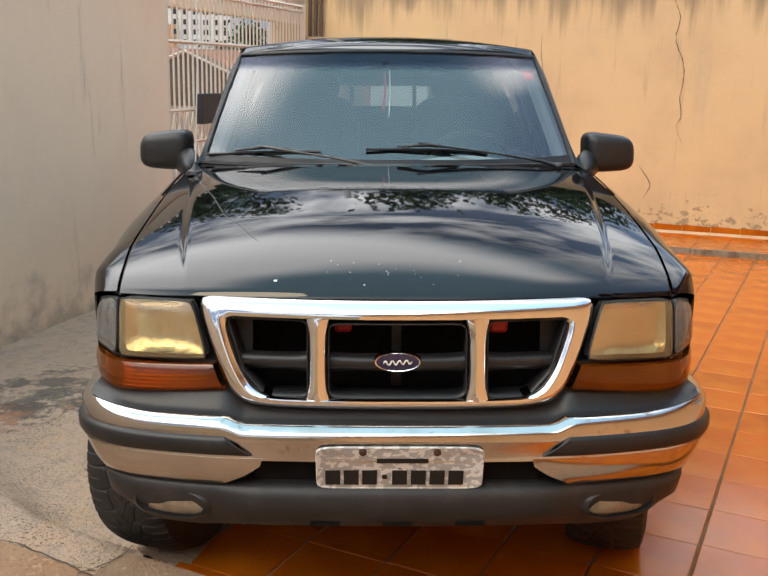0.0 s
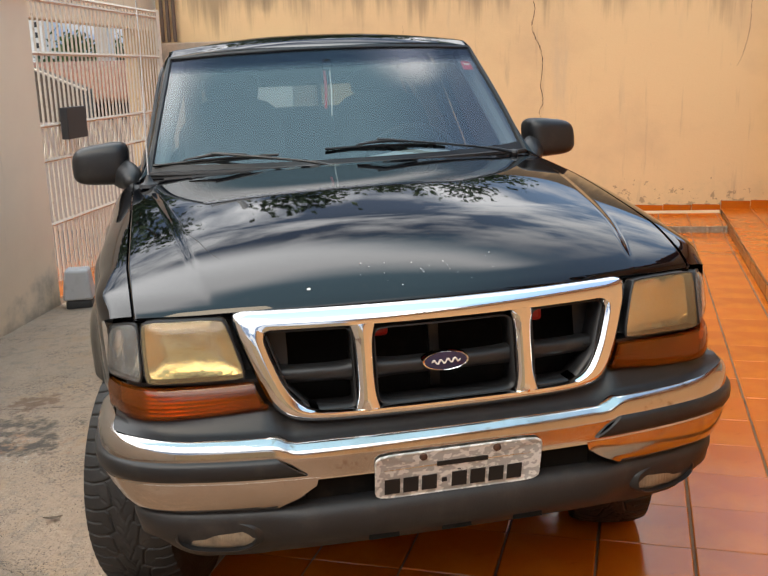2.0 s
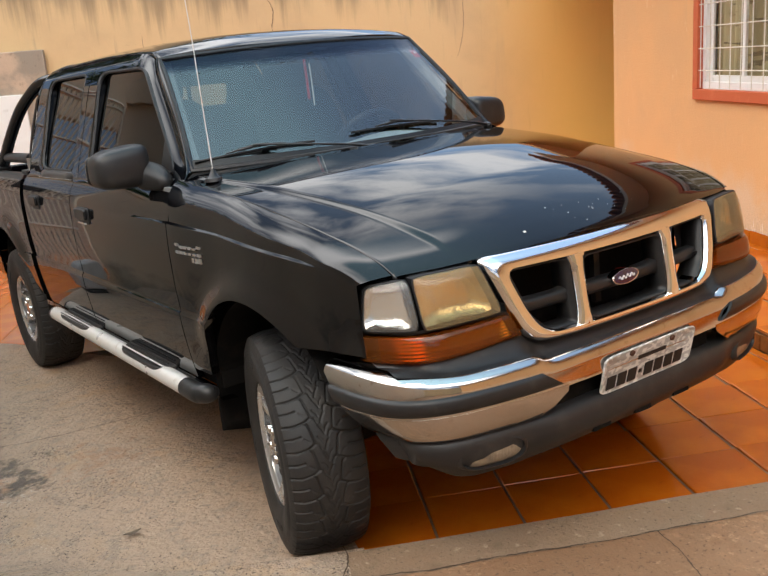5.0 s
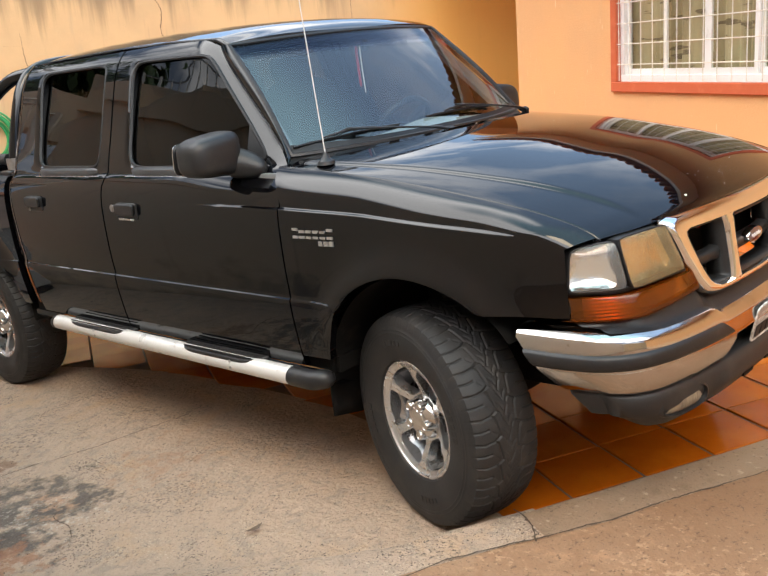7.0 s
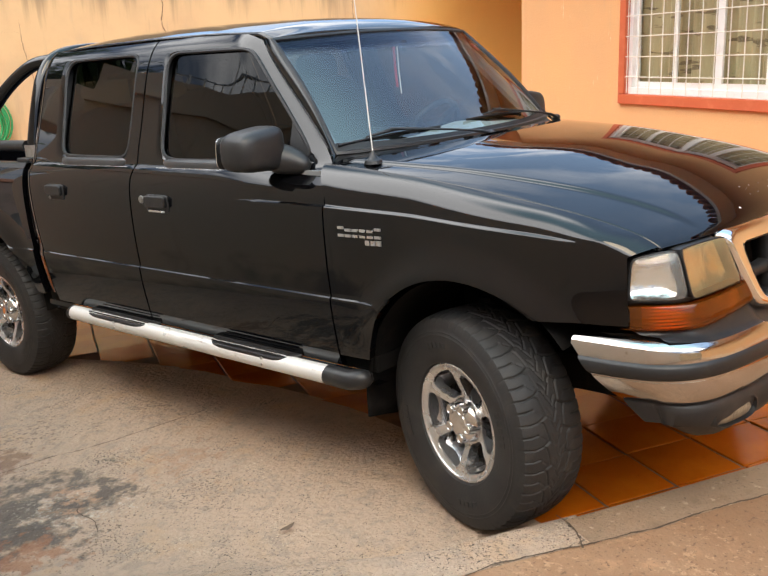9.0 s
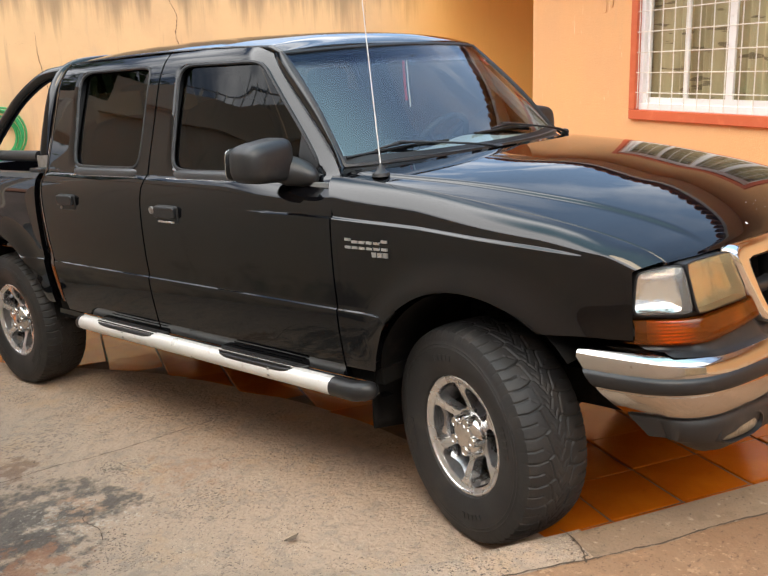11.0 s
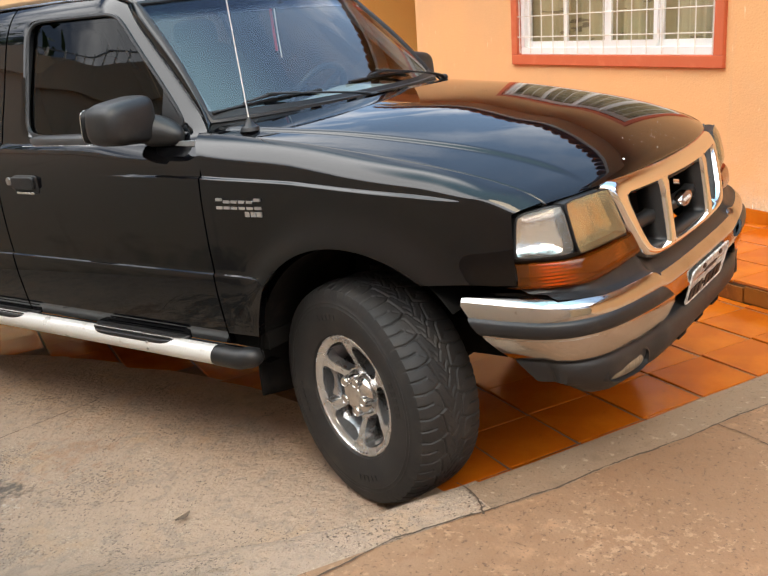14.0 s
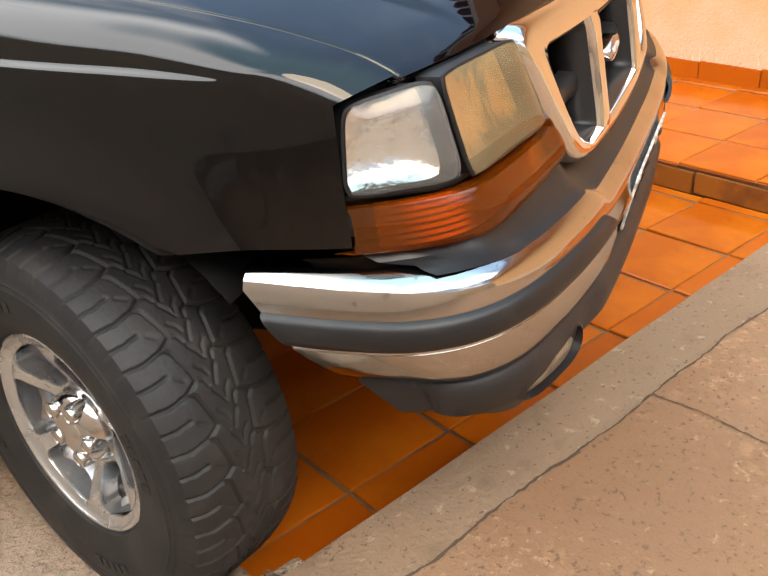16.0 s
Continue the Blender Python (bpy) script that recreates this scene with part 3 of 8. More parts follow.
def stained_concrete():
    """The driveway's concrete with oil-dark and rusty patches and exposed gravel."""
    m = M_CONCRETE
    n, l = m.node_tree.nodes, m.node_tree.links
    p = n["Principled BSDF"]
    before = p.inputs["Base Color"].links[0].from_socket
    co = n.new("ShaderNodeTexCoord")
    dark, rust, pits = (0.085, 0.070, 0.058), (0.27, 0.125, 0.065), (0.14, 0.105, 0.08)
    patches = (((-1.30, 3.10, -0.07), 0.9, 48.0, 0.70, pits, 0.50), ((-0.78, 2.85, -0.05), 0.8, 50.0, 0.6, pits, 0.50), ((-1.20, 1.85, -0.04), 1.3, 62.0, 0.75, pits, 0.52), ((-1.05, 2.22, -0.04), 0.8, 16.0, 0.55, (0.32, 0.185, 0.11), 0.44),
               ((-1.60, 1.20, 0.0), 1.2, 60.0, 0.7, pits, 0.52), ((-1.58, 2.22, -0.05), 0.60, 58.0, 0.65, (0.50, 0.44, 0.36), 0.46), ((-1.76, 2.40, -0.06), 0.56, 7.0, 0.86, dark, 0.32), ((-1.72, 2.14, -0.05), 0.36, 11.0, 0.88, dark, 0.34), ((-1.44, 2.22, -0.05), 0.24, 13.0, 0.85, dark, 0.34),
               ((-1.84, 2.02, -0.05), 0.22, 14.0, 0.75, rust, 0.32), ((-1.53, 2.87, -0.07), 0.24, 12.0, 0.75, (0.17, 0.095, 0.058), 0.33), ((-1.56, 2.27, -0.05), 0.20, 11.0, 0.75, (0.42, 0.25, 0.155), 0.36), ((-1.66, 2.30, -0.05), 0.50, 62.0, 0.55, (0.36, 0.32, 0.27), 0.50))
    for centre, reach, scale, amount, colour, low in patches:
        dist, tex, sub, ramp, mix = n.new("ShaderNodeVectorMath"), n.new("ShaderNodeTexNoise"), n.new("ShaderNodeMath"), n.new("ShaderNodeMapRange"), n.new("ShaderNodeMix")
        dist.operation, dist.inputs[1].default_value = "DISTANCE", centre
        tex.inputs["Scale"].default_value, tex.inputs["Detail"].default_value, tex.inputs["Roughness"].default_value = scale, 9.0, 0.65
        sub.operation = "MULTIPLY_ADD"
        sub.inputs[1].default_value = -0.30 / reach
        ramp.inputs["From Min"].default_value, ramp.inputs["From Max"].default_value = low, low + (0.06 if scale > 40 else 0.11)
        ramp.inputs["To Max"].default_value = amount
        mix.data_type = "RGBA"
        mix.inputs["B"].default_value = (*colour, 1)
        l.new(co.outputs["Object"], dist.inputs[0])
        l.new(co.outputs["Object"], tex.inputs["Vector"])
        l.new(dist.outputs["Value"], sub.inputs[0])
        l.new(tex.outputs["Fac"], sub.inputs[2])
        l.new(sub.outputs["Value"], ramp.inputs["Value"])
        l.new(ramp.outputs["Result"], mix.inputs["Factor"])
        l.new(before, mix.inputs["A"])
        before = mix.outputs["Result"]
    l.new(before, p.inputs["Base Color"])


stained_concrete()

# ---------------------------------------------------------------- ground, slabs and floors
SLAB_Z = 0.155
RISER_U, HOUSE_U, BACK_V, STEP = 1.275, 2.27, 8.62, 0.10
LANDING_U, LANDING_V, LANDING = -1.24, 7.54, 0.065
LEFT_A, LEFT_B = Vector((-2.37, 3.24, 0)), Vector((-1.79, 5.42, 0))
LEFT_DIR = (LEFT_B - LEFT_A).normalized()
EDGE = curve([(-0.72, 0.56), (-0.56, 0.86), (-0.36, 1.35), (-0.25, 1.90), (-0.235, 2.45), (-0.27, 2.95), (-0.36, 3.45), (-0.56, 3.98), (-0.86, 4.75), (-1.05, 5.03), (-1.35, 5.35), (-1.85, 5.78)], 60)


def ground():
    """One wide sheet under all, reaching the horizon; it follows the yard's slope near by."""
    s = Shape()
    rows = []
    for i in range(41):
        y = math.copysign(abs((i - 20) / 20) ** 3 * 900, i - 20)
        rows.append([(x, y, level(max(-9, min(9, x)), max(-9, min(9, y))) - 0.10 - 0.12 * max(0, min(14, y - 11))) for x in (math.copysign(abs((j - 20) / 20) ** 3 * 900, j - 20) for j in range(41))])
    s.grid(rows, flip=True)
    tagged(s.make("ground", M_STREET), "grey street asphalt and bare ground around the walled yard", "ground", kind="structure")


def concrete_height(x, y):
    """The cast concrete: flush with the tiles, rising in a short ramp to the raised slab."""
    v = (YARD.inverted() @ Vector((x, y, 0))).y
    base = level(x, y) + 0.006
    return base + (SLAB_Z - base) * (1 - smooth(v, 0.08, 0.20 + 0.48 * smooth(-x, 1.10, 1.6)))


def concrete():
    """The driveway beside the truck, from the wall to the edge of the tiles."""
    s = Shape()
    rows = []
    for x0, y0 in EDGE:
        p = Vector((x0, y0, 0))
        d = (p - LEFT_A).dot(LEFT_DIR)
        q = LEFT_A + LEFT_DIR * d
        row = [(p.x, p.y, level(p.x, p.y) - 0.05)]
        for k in range(41):
            w = p.lerp(q, k / 40)
            row.append((w.x, w.y, concrete_height(w.x, w.y) + 0.006 * noise.noise(w * 1.7) - (0.006 if k == 0 else 0)))
        rows.append(row)
    s.grid(rows)
    # the wedge between the first row and the slab
    a, b = rows[0][1], rows[0][-1]
    wedge = []
    for k in range(13):
        row = []
        for j in range(1, len(rows[0])):
            w = Vector(rows[0][j])
            t = (YARD.inverted() @ w).y
            q = w - (YARD @ Vector((0, 1, 0))) * max(0.0, t + 0.078) * (k / 12)
            row.append((q.x, q.y, concrete_height(q.x, q.y) + 0.006 * noise.noise(Vector((q.x, q.y, 0)) * 1.7)))
        wedge.append(row)
    s.grid(wedge, flip=True)
    s.weld()
    tagged(s.make("driveway", M_CONCRETE), "worn tan concrete driveway with stains and cracks", "driveway", kind="structure")


def kerb_edge(u):
    """The kerb's edge along the tiles, not quite parallel to them."""
    return 0.128 + 0.055 * max(-1.0, min(2.0, u)) + 0.003 * noise.noise(Vector((u * 4, 0, 0)))


CRACK_LINE = ((-3.2, -0.55), (-2.2, -0.30), (-1.7, -0.16), (-1.39, -0.091), (-1.284, -0.071), (-1.183, -0.071), (-1.0, -0.082), (-0.83, -0.089), (-0.68, -0.090), (-0.55, -0.079), (-0.416, -0.075), (-0.257, -0.074), (-0.10, -0.068), (-0.011, -0.060), (0.234, -0.052), (0.339, -0.042), (0.53, -0.045), (1.0, -0.040), (1.6, -0.052), (2.3, -0.045))


def slab_edge(u):
    """Where the raised slab meets the kerb strip and the driveway."""
    return lerp(u, (-1.1, -1.0), (-0.078, -0.082)) if u < -1.0 else lerp(u, *zip(*CRACK_LINE))


def slabs():
    """The raised slab in front, with its kerb strip along the tiles."""
    s = Shape()
    rows = [[yard(u, v, z + 0.004 * noise.noise(Vector((u * 1.3, v * 2, 0)))) for v, z in ((kerb_edge(u), -0.1), (kerb_edge(u), SLAB_Z - 0.012), (kerb_edge(u) - 0.008, SLAB_Z - 0.002), (0.05, SLAB_Z), (0.0, SLAB_Z), (slab_edge(u) - 0.006, SLAB_Z + 0.001), (slab_edge(u) - 0.006, SLAB_Z - 0.05))] for u in np.linspace(-0.95, 2.3, 90)]
    s.grid(rows, flip=True)
    tagged(s.make("kerb", M_STRIP), "narrow grey-brown concrete kerb strip along the tiled floor", "kerb", kind="structure")
    s = Shape()
    vs = [-0.078] + list(np.linspace(-0.12, -1.6, 20)) + [-3, -6, -8.45]
    inv = YARD.inverted()
    wa, wd = inv @ LEFT_A, inv @ LEFT_DIR
    def across(v, k):
        left = wa.x + (v - wa.y) * wd.x / wd.y
        return left + (HOUSE_U + 0.05 - left) * k / 89
    s.grid([[yard(u, slab_edge(u) if v > -0.1 else v, SLAB_Z + 0.003 + 0.006 * noise.noise(Vector((u * 0.9, v * 0.9, 0)))) for v in vs for u in [across(v, k)]] for k in range(90)], flip=True)
    tagged(s.make("slab", M_SLAB), "raised reddish-brown concrete slab with cracks", "slab", kind="structure")


def crack(points, width, name="crack"):
    """A jagged dark line of dirt lying in a crack."""
    s = Shape()
    path = curve(points, len(points) * 14)
    rng = random.Random(len(points) * 7 + int(points[0][0] * 100))
    left, right = [], []
    for i, (x, y) in enumerate(path):
        d = path[min(i + 1, len(path) - 1)] - path[max(i - 1, 0)]
        d = d / (np.linalg.norm(d) + 1e-9)
        nx, ny = -d[1], d[0]
        wob = Vector((x * 14, y * 14, width * 900))
        j, w = 0.007 * noise.noise(wob) + 0.003 * noise.noise(wob * 4) + rng.uniform(-0.0008, 0.0008), width * (0.75 + 0.7 * noise.noise(wob * 2.3))
        for side, k in ((left, 1), (right, -1)):
            side.append((x + nx * (j + k * w), y + ny * (j + k * w)))
    def top(x, y):
        v = (YARD.inverted() @ Vector((x, y, 0))).y
        return (SLAB_Z + 0.006 + 0.006 * noise.noise(YARD.inverted() @ Vector((x, y, 0)) * 0.9)) if v < 0.12 else concrete_height(x, y) + 0.006 * noise.noise(Vector((x, y, 0)) * 1.7) + 0.003
    s.grid([[(*a, top(*a)), (*b, top(*b))] for a, b in zip(left, right)])
    tagged(s.make(name, M_CRACK), "dark jagged crack in the concrete", "crack", "cracks in the concrete", kind="structure")


GRID, JOINT = 0.308, 0.008
TILE_MESHES = []


def tile_mesh(w, d, h=0.016):
    """A tile with softly rounded edges, its top at zero."""
    s, e = Shape(), 0.004
    a, b = w / 2, d / 2
    rows = [[(x * k, y * l, z) for x, y in ((-1, -1), (1, -1), (1, 1), (-1, 1))] for k, l, z in ((a, b, -h), (a, b, -e), (a - e * 0.4, b - e * 0.4, -e * 0.35), (a - e * 1.3, b - e * 1.3, 0))]
    s.grid(rows, loop_v=True, flip=True)
    s.f.append((12, 13, 14, 15))
    me = bpy.data.meshes.new("tile")
    me.from_pydata(s.v, [], s.f)
    me.materials.append(M_TILE)
    me.shade_smooth()
    me.set_sharp_from_angle(angle=radians(12))
    return me


def inside_tiles(x, y):
    """Right of the driveway's edge (and behind its far end)."""
    if y > EDGE[-1][1]:
        return True
    if y < EDGE[0][1]:
        return x > -0.75
    return x > float(np.interp(y, EDGE[:, 1], EDGE[:, 0])) - 0.05




def yard_box(u0, u1, v0, v1, z0, z1, s=None):
    s = s or Shape()
    lo = [yard(u, v, z0) for u, v in ((u0, v0), (u1, v0), (u1, v1), (u0, v1))]
    hi = [yard(u, v, z1) for u, v in ((u0, v0), (u1, v0), (u1, v1), (u0, v1))]
    return s.add(lo + hi, [(3, 2, 1, 0), (4, 5, 6, 7), (0, 1, 5, 4), (1, 2, 6, 5), (2, 3, 7, 6), (3, 0, 4, 7)])


def wall_sheet(p, q, z0, z1, thick, bumps=0.004, top_wave=0.0, step=0.12):
    """An upright wall from p to q with a gently uneven face towards the left of p to q."""
    p, q = Vector(p), Vector(q)
    d = (q - p)
    n = max(2, int(d.length / step))
    m = max(2, int((z1 - z0) / step))
    side = Vector((-d.y, d.x, 0)).normalized()
    s = Shape()
    front = []
    for i in range(n + 1):
        w = p + d * (i / n)
        top = z1 + top_wave * noise.noise(w * 1.5)
        front.append([tuple(w + side * bumps * noise.noise(Vector((w.x * 1.1, w.y * 1.1, z0 + (top - z0) * k / m)) * 1.3) + Vector((0, 0, z0 + (top - z0) * k / m))) for k in range(m + 1)])
    s.grid(front)
    back = [[tuple(Vector((*r[0][:2], 0)) - side * thick + Vector((0, 0, r[0][2]))), tuple(Vector((*r[-1][:2], 0)) - side * thick + Vector((0, 0, r[-1][2])))] for r in front]
    s.grid(back, flip=True)
    s.grid([[r[-1], b[1]] for r, b in zip(front, back)])
    for r, b, fl in ((front[0], back[0], False), (front[-1], back[-1], True)):
        s.grid([[a, (b[0][0], b[0][1], a[2])] for a in r], flip=fl)
    return s


def stained_by_height(base, name, rows):
    """Plaster with stains that reach from one height towards another: rows of (full height, last height, grain, amount, colour, low, high)."""
    m = base.copy()
    m.name = name
    n, l = m.node_tree.nodes, m.node_tree.links
    p = n["Principled BSDF"]
    before = p.inputs["Base Color"].links[0].from_socket
    co, sep = n.new("ShaderNodeTexCoord"), n.new("ShaderNodeSeparateXYZ")
    l.new(co.outputs["Object"], sep.inputs["Vector"])
    for z_full, z_none, scale, amount, colour, low, high in rows:
        tex, mp, mr, add, ramp, mix = n.new("ShaderNodeTexNoise"), n.new("ShaderNodeMapping"), n.new("ShaderNodeMapRange"), n.new("ShaderNodeMath"), n.new("ShaderNodeMapRange"), n.new("ShaderNodeMix")
        mp.inputs["Scale"].default_value = scale
        tex.inputs["Scale"].default_value, tex.inputs["Detail"].default_value, tex.inputs["Roughness"].default_value = 1.0, 7.0, 0.62
        mr.inputs["From Min"].default_value, mr.inputs["From Max"].default_value = z_none, z_full
        mr.inputs["To Min"].default_value, mr.inputs["To Max"].default_value = -0.32, 0.22
        mr.clamp = True
        add.operation = "ADD"
        ramp.inputs["From Min"].default_value, ramp.inputs["From Max"].default_value = low, high
        ramp.inputs["To Max"].default_value = amount
        ramp.interpolation_type = "SMOOTHSTEP"
        mix.data_type = "RGBA"
        mix.inputs["B"].default_value = (*colour, 1)
        l.new(co.outputs["Object"], mp.inputs["Vector"])
        l.new(mp.outputs["Vector"], tex.inputs["Vector"])
        l.new(sep.outputs["Z"], mr.inputs["Value"])
        l.new(tex.outputs["Fac"], add.inputs[0])
        l.new(mr.outputs["Result"], add.inputs[1])
        l.new(add.outputs["Value"], ramp.inputs["Value"])
        l.new(ramp.outputs["Result"], mix.inputs["Factor"])
        l.new(before, mix.inputs["A"])
        before = mix.outputs["Result"]
    l.new(before, p.inputs["Base Color"])
    return m


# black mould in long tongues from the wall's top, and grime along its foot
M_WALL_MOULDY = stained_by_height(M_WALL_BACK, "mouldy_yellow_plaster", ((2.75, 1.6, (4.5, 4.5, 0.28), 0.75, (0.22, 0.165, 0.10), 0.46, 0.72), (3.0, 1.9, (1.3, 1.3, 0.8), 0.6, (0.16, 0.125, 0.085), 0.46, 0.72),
    (-0.25, 0.38, (3.6, 3.6, 2.6), 0.80, (0.17, 0.125, 0.085), 0.50, 0.80), (-0.3, 1.0, (9.0, 9.0, 9.0), 0.35, (0.50, 0.38, 0.22), 0.46, 0.72), (0.0, 1.15, (11.0, 11.0, 15.0), 0.75, (0.26, 0.185, 0.11), 0.71, 0.75)))


def bounce_tint(m, u0, u1, colour, amount):
    """Mixes a fuller orange into the plaster from u0 to u1 along the wall, painting in the porch's bounced light."""
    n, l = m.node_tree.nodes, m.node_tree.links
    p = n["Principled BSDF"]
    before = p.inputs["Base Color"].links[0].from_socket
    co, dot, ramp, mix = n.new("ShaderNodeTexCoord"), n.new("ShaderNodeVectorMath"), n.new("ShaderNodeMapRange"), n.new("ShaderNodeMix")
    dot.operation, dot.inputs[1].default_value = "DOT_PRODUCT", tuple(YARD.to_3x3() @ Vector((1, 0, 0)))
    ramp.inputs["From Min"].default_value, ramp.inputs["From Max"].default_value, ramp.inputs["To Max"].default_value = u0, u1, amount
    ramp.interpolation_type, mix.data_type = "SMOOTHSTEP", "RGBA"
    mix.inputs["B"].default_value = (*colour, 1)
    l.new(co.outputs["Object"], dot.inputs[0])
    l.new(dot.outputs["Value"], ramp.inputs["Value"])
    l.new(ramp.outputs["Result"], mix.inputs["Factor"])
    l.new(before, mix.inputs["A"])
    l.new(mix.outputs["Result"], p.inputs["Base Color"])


# warm bounced light near the porch, put into the wall's colour
bounce_tint(M_WALL_MOULDY, 1.3, 2.9, (0.78, 0.42, 0.09), 0.85)
# faded low down, with pale splashes and runs
M_WALL_SPLASHED = stained_by_height(M_WALL_HOUSE, "splashed_orange_plaster", ((0.20, 0.85, (1.6, 1.6, 1.6), 0.80, (0.66, 0.48, 0.31), 0.30, 0.62), (0.15, 0.75, (60.0, 60.0, 60.0), 0.55, (0.50, 0.35, 0.22), 0.52, 0.74),
    (0.10, 0.80, (75.0, 75.0, 11.0), 0.85, (0.90, 0.80, 0.66), 0.66, 0.76), (0.10, 0.55, (95.0, 95.0, 45.0), 0.85, (0.92, 0.83, 0.70), 0.68, 0.76)))


def wall_crack(points, width):
    """A dark open crack in the back wall, from (u, z) points."""
    rng = random.Random(int(points[0][0] * 50) + 3)
    path = curve(points, len(points) * 10)
    s = Shape()
    rows = []
    for i, (u, z) in enumerate(path):
        w = width * rng.uniform(0.3, 1.2) * 0.5 * min(1, 0.3 + 3 * min(i, len(path) - 1 - i) / len(path))
        j = rng.uniform(-0.005, 0.005)
        rows.append([yard(u + j - w, BACK_V - 0.006, z), yard(u + j + w, BACK_V - 0.006, z)])
    s.grid(rows)
    tagged(s.make("wall_crack", M_CRACK), "thin dark crack running down the yellow wall", "crack", "cracks in the wall", kind="structure")


def walls():
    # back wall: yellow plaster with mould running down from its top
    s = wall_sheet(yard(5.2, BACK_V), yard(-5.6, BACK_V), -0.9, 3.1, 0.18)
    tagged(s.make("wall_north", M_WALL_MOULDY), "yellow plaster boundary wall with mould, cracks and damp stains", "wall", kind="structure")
    # the thicker lower part of the wall beside the gate, with its ledge
    s = yard_box(-5.6, -3.48, BACK_V - 0.09, BACK_V - 0.006, -0.9, 2.0)
    tagged(soften(s.make("wall_ledge", M_WALL_GREY), 0.012), "grimy thickened wall foot with a ledge on top", "wall ledge", kind="structure")
    wall_crack([(-0.92, 2.62), (-0.90, 2.43), (-0.83, 2.25), (-0.86, 2.05), (-0.82, 1.92), (-0.76, 1.80), (-0.73, 1.6), (-0.75, 1.40), (-0.72, 1.20), (-0.76, 1.08), (-0.68, 0.91)], 0.010)
    wall_crack([(1.46, 2.45), (1.45, 2.2), (1.44, 1.9), (1.40, 1.7), (1.34, 1.55)], 0.006)
    wall_crack([(-2.37, 2.1), (-2.36, 1.82), (-2.30, 1.5), (-2.33, 1.22), (-2.28, 1.0)], 0.006)
    wall_crack([(-2.75, 1.98), (-2.6, 1.985), (-2.36, 1.97)], 0.008)
    wall_crack([(-1.12, 0.62), (-1.02, 0.50), (-0.98, 0.40), (-1.05, 0.25)], 0.012)
    # wall on the driveway's side
    s = wall_sheet(LEFT_B, LEFT_A - LEFT_DIR * 9.0, -0.5, 2.48, 0.16)
    tagged(s.make("wall_west", M_WALL_WEST), "pinkish beige plaster wall beside the driveway", "wall", kind="structure")
    side = Vector((-LEFT_DIR.y, LEFT_DIR.x, 0))
    a, b = LEFT_B - side * 0.018, LEFT_A - LEFT_DIR * 9.0 - side * 0.018
    ledge = Shape().add([tuple(p - side * o + Vector((0, 0, z))) for p in (a, b) for o, z in ((0.0, 2.19), (0.022, 2.195), (0.022, 2.22), (0.0, 2.225))], [(0, 1, 5, 4), (1, 2, 6, 5), (2, 3, 7, 6), (3, 0, 4, 7)])
    tagged(ledge.make("trim", M_WALL_LEFT), "thin plaster string course along the wall", "trim", kind="structure")
    spikes = thing("fence_wire", "row of white insulators and wire on the wall top", "fence wire")
    for k in range(60):
        p = LEFT_B - LEFT_DIR * (0.2 + k * 0.18) + side * 0.08
        part("insulator", Shape().tube([p + Vector((0, 0, 2.47)), p + Vector((0, 0, 2.58))], [0.018, 0.011], 5), M_WHITE, spikes)
    a, b = LEFT_B + side * 0.08, LEFT_B - LEFT_DIR * 11 + side * 0.08
    part("wire", Shape().tube([a + Vector((0, 0, 2.57)), b + Vector((0, 0, 2.57))], 0.004, 5), M_STEEL, spikes)
    # the far side of the yard, behind the walk
    s = wall_sheet(yard(-6, -8.5), yard(7, -8.5), -0.5, 2.7, 0.16)
    tagged(s.make("wall_south", M_WALL_BACK), "yellow plaster wall at the yard's far side", "wall", kind="structure")


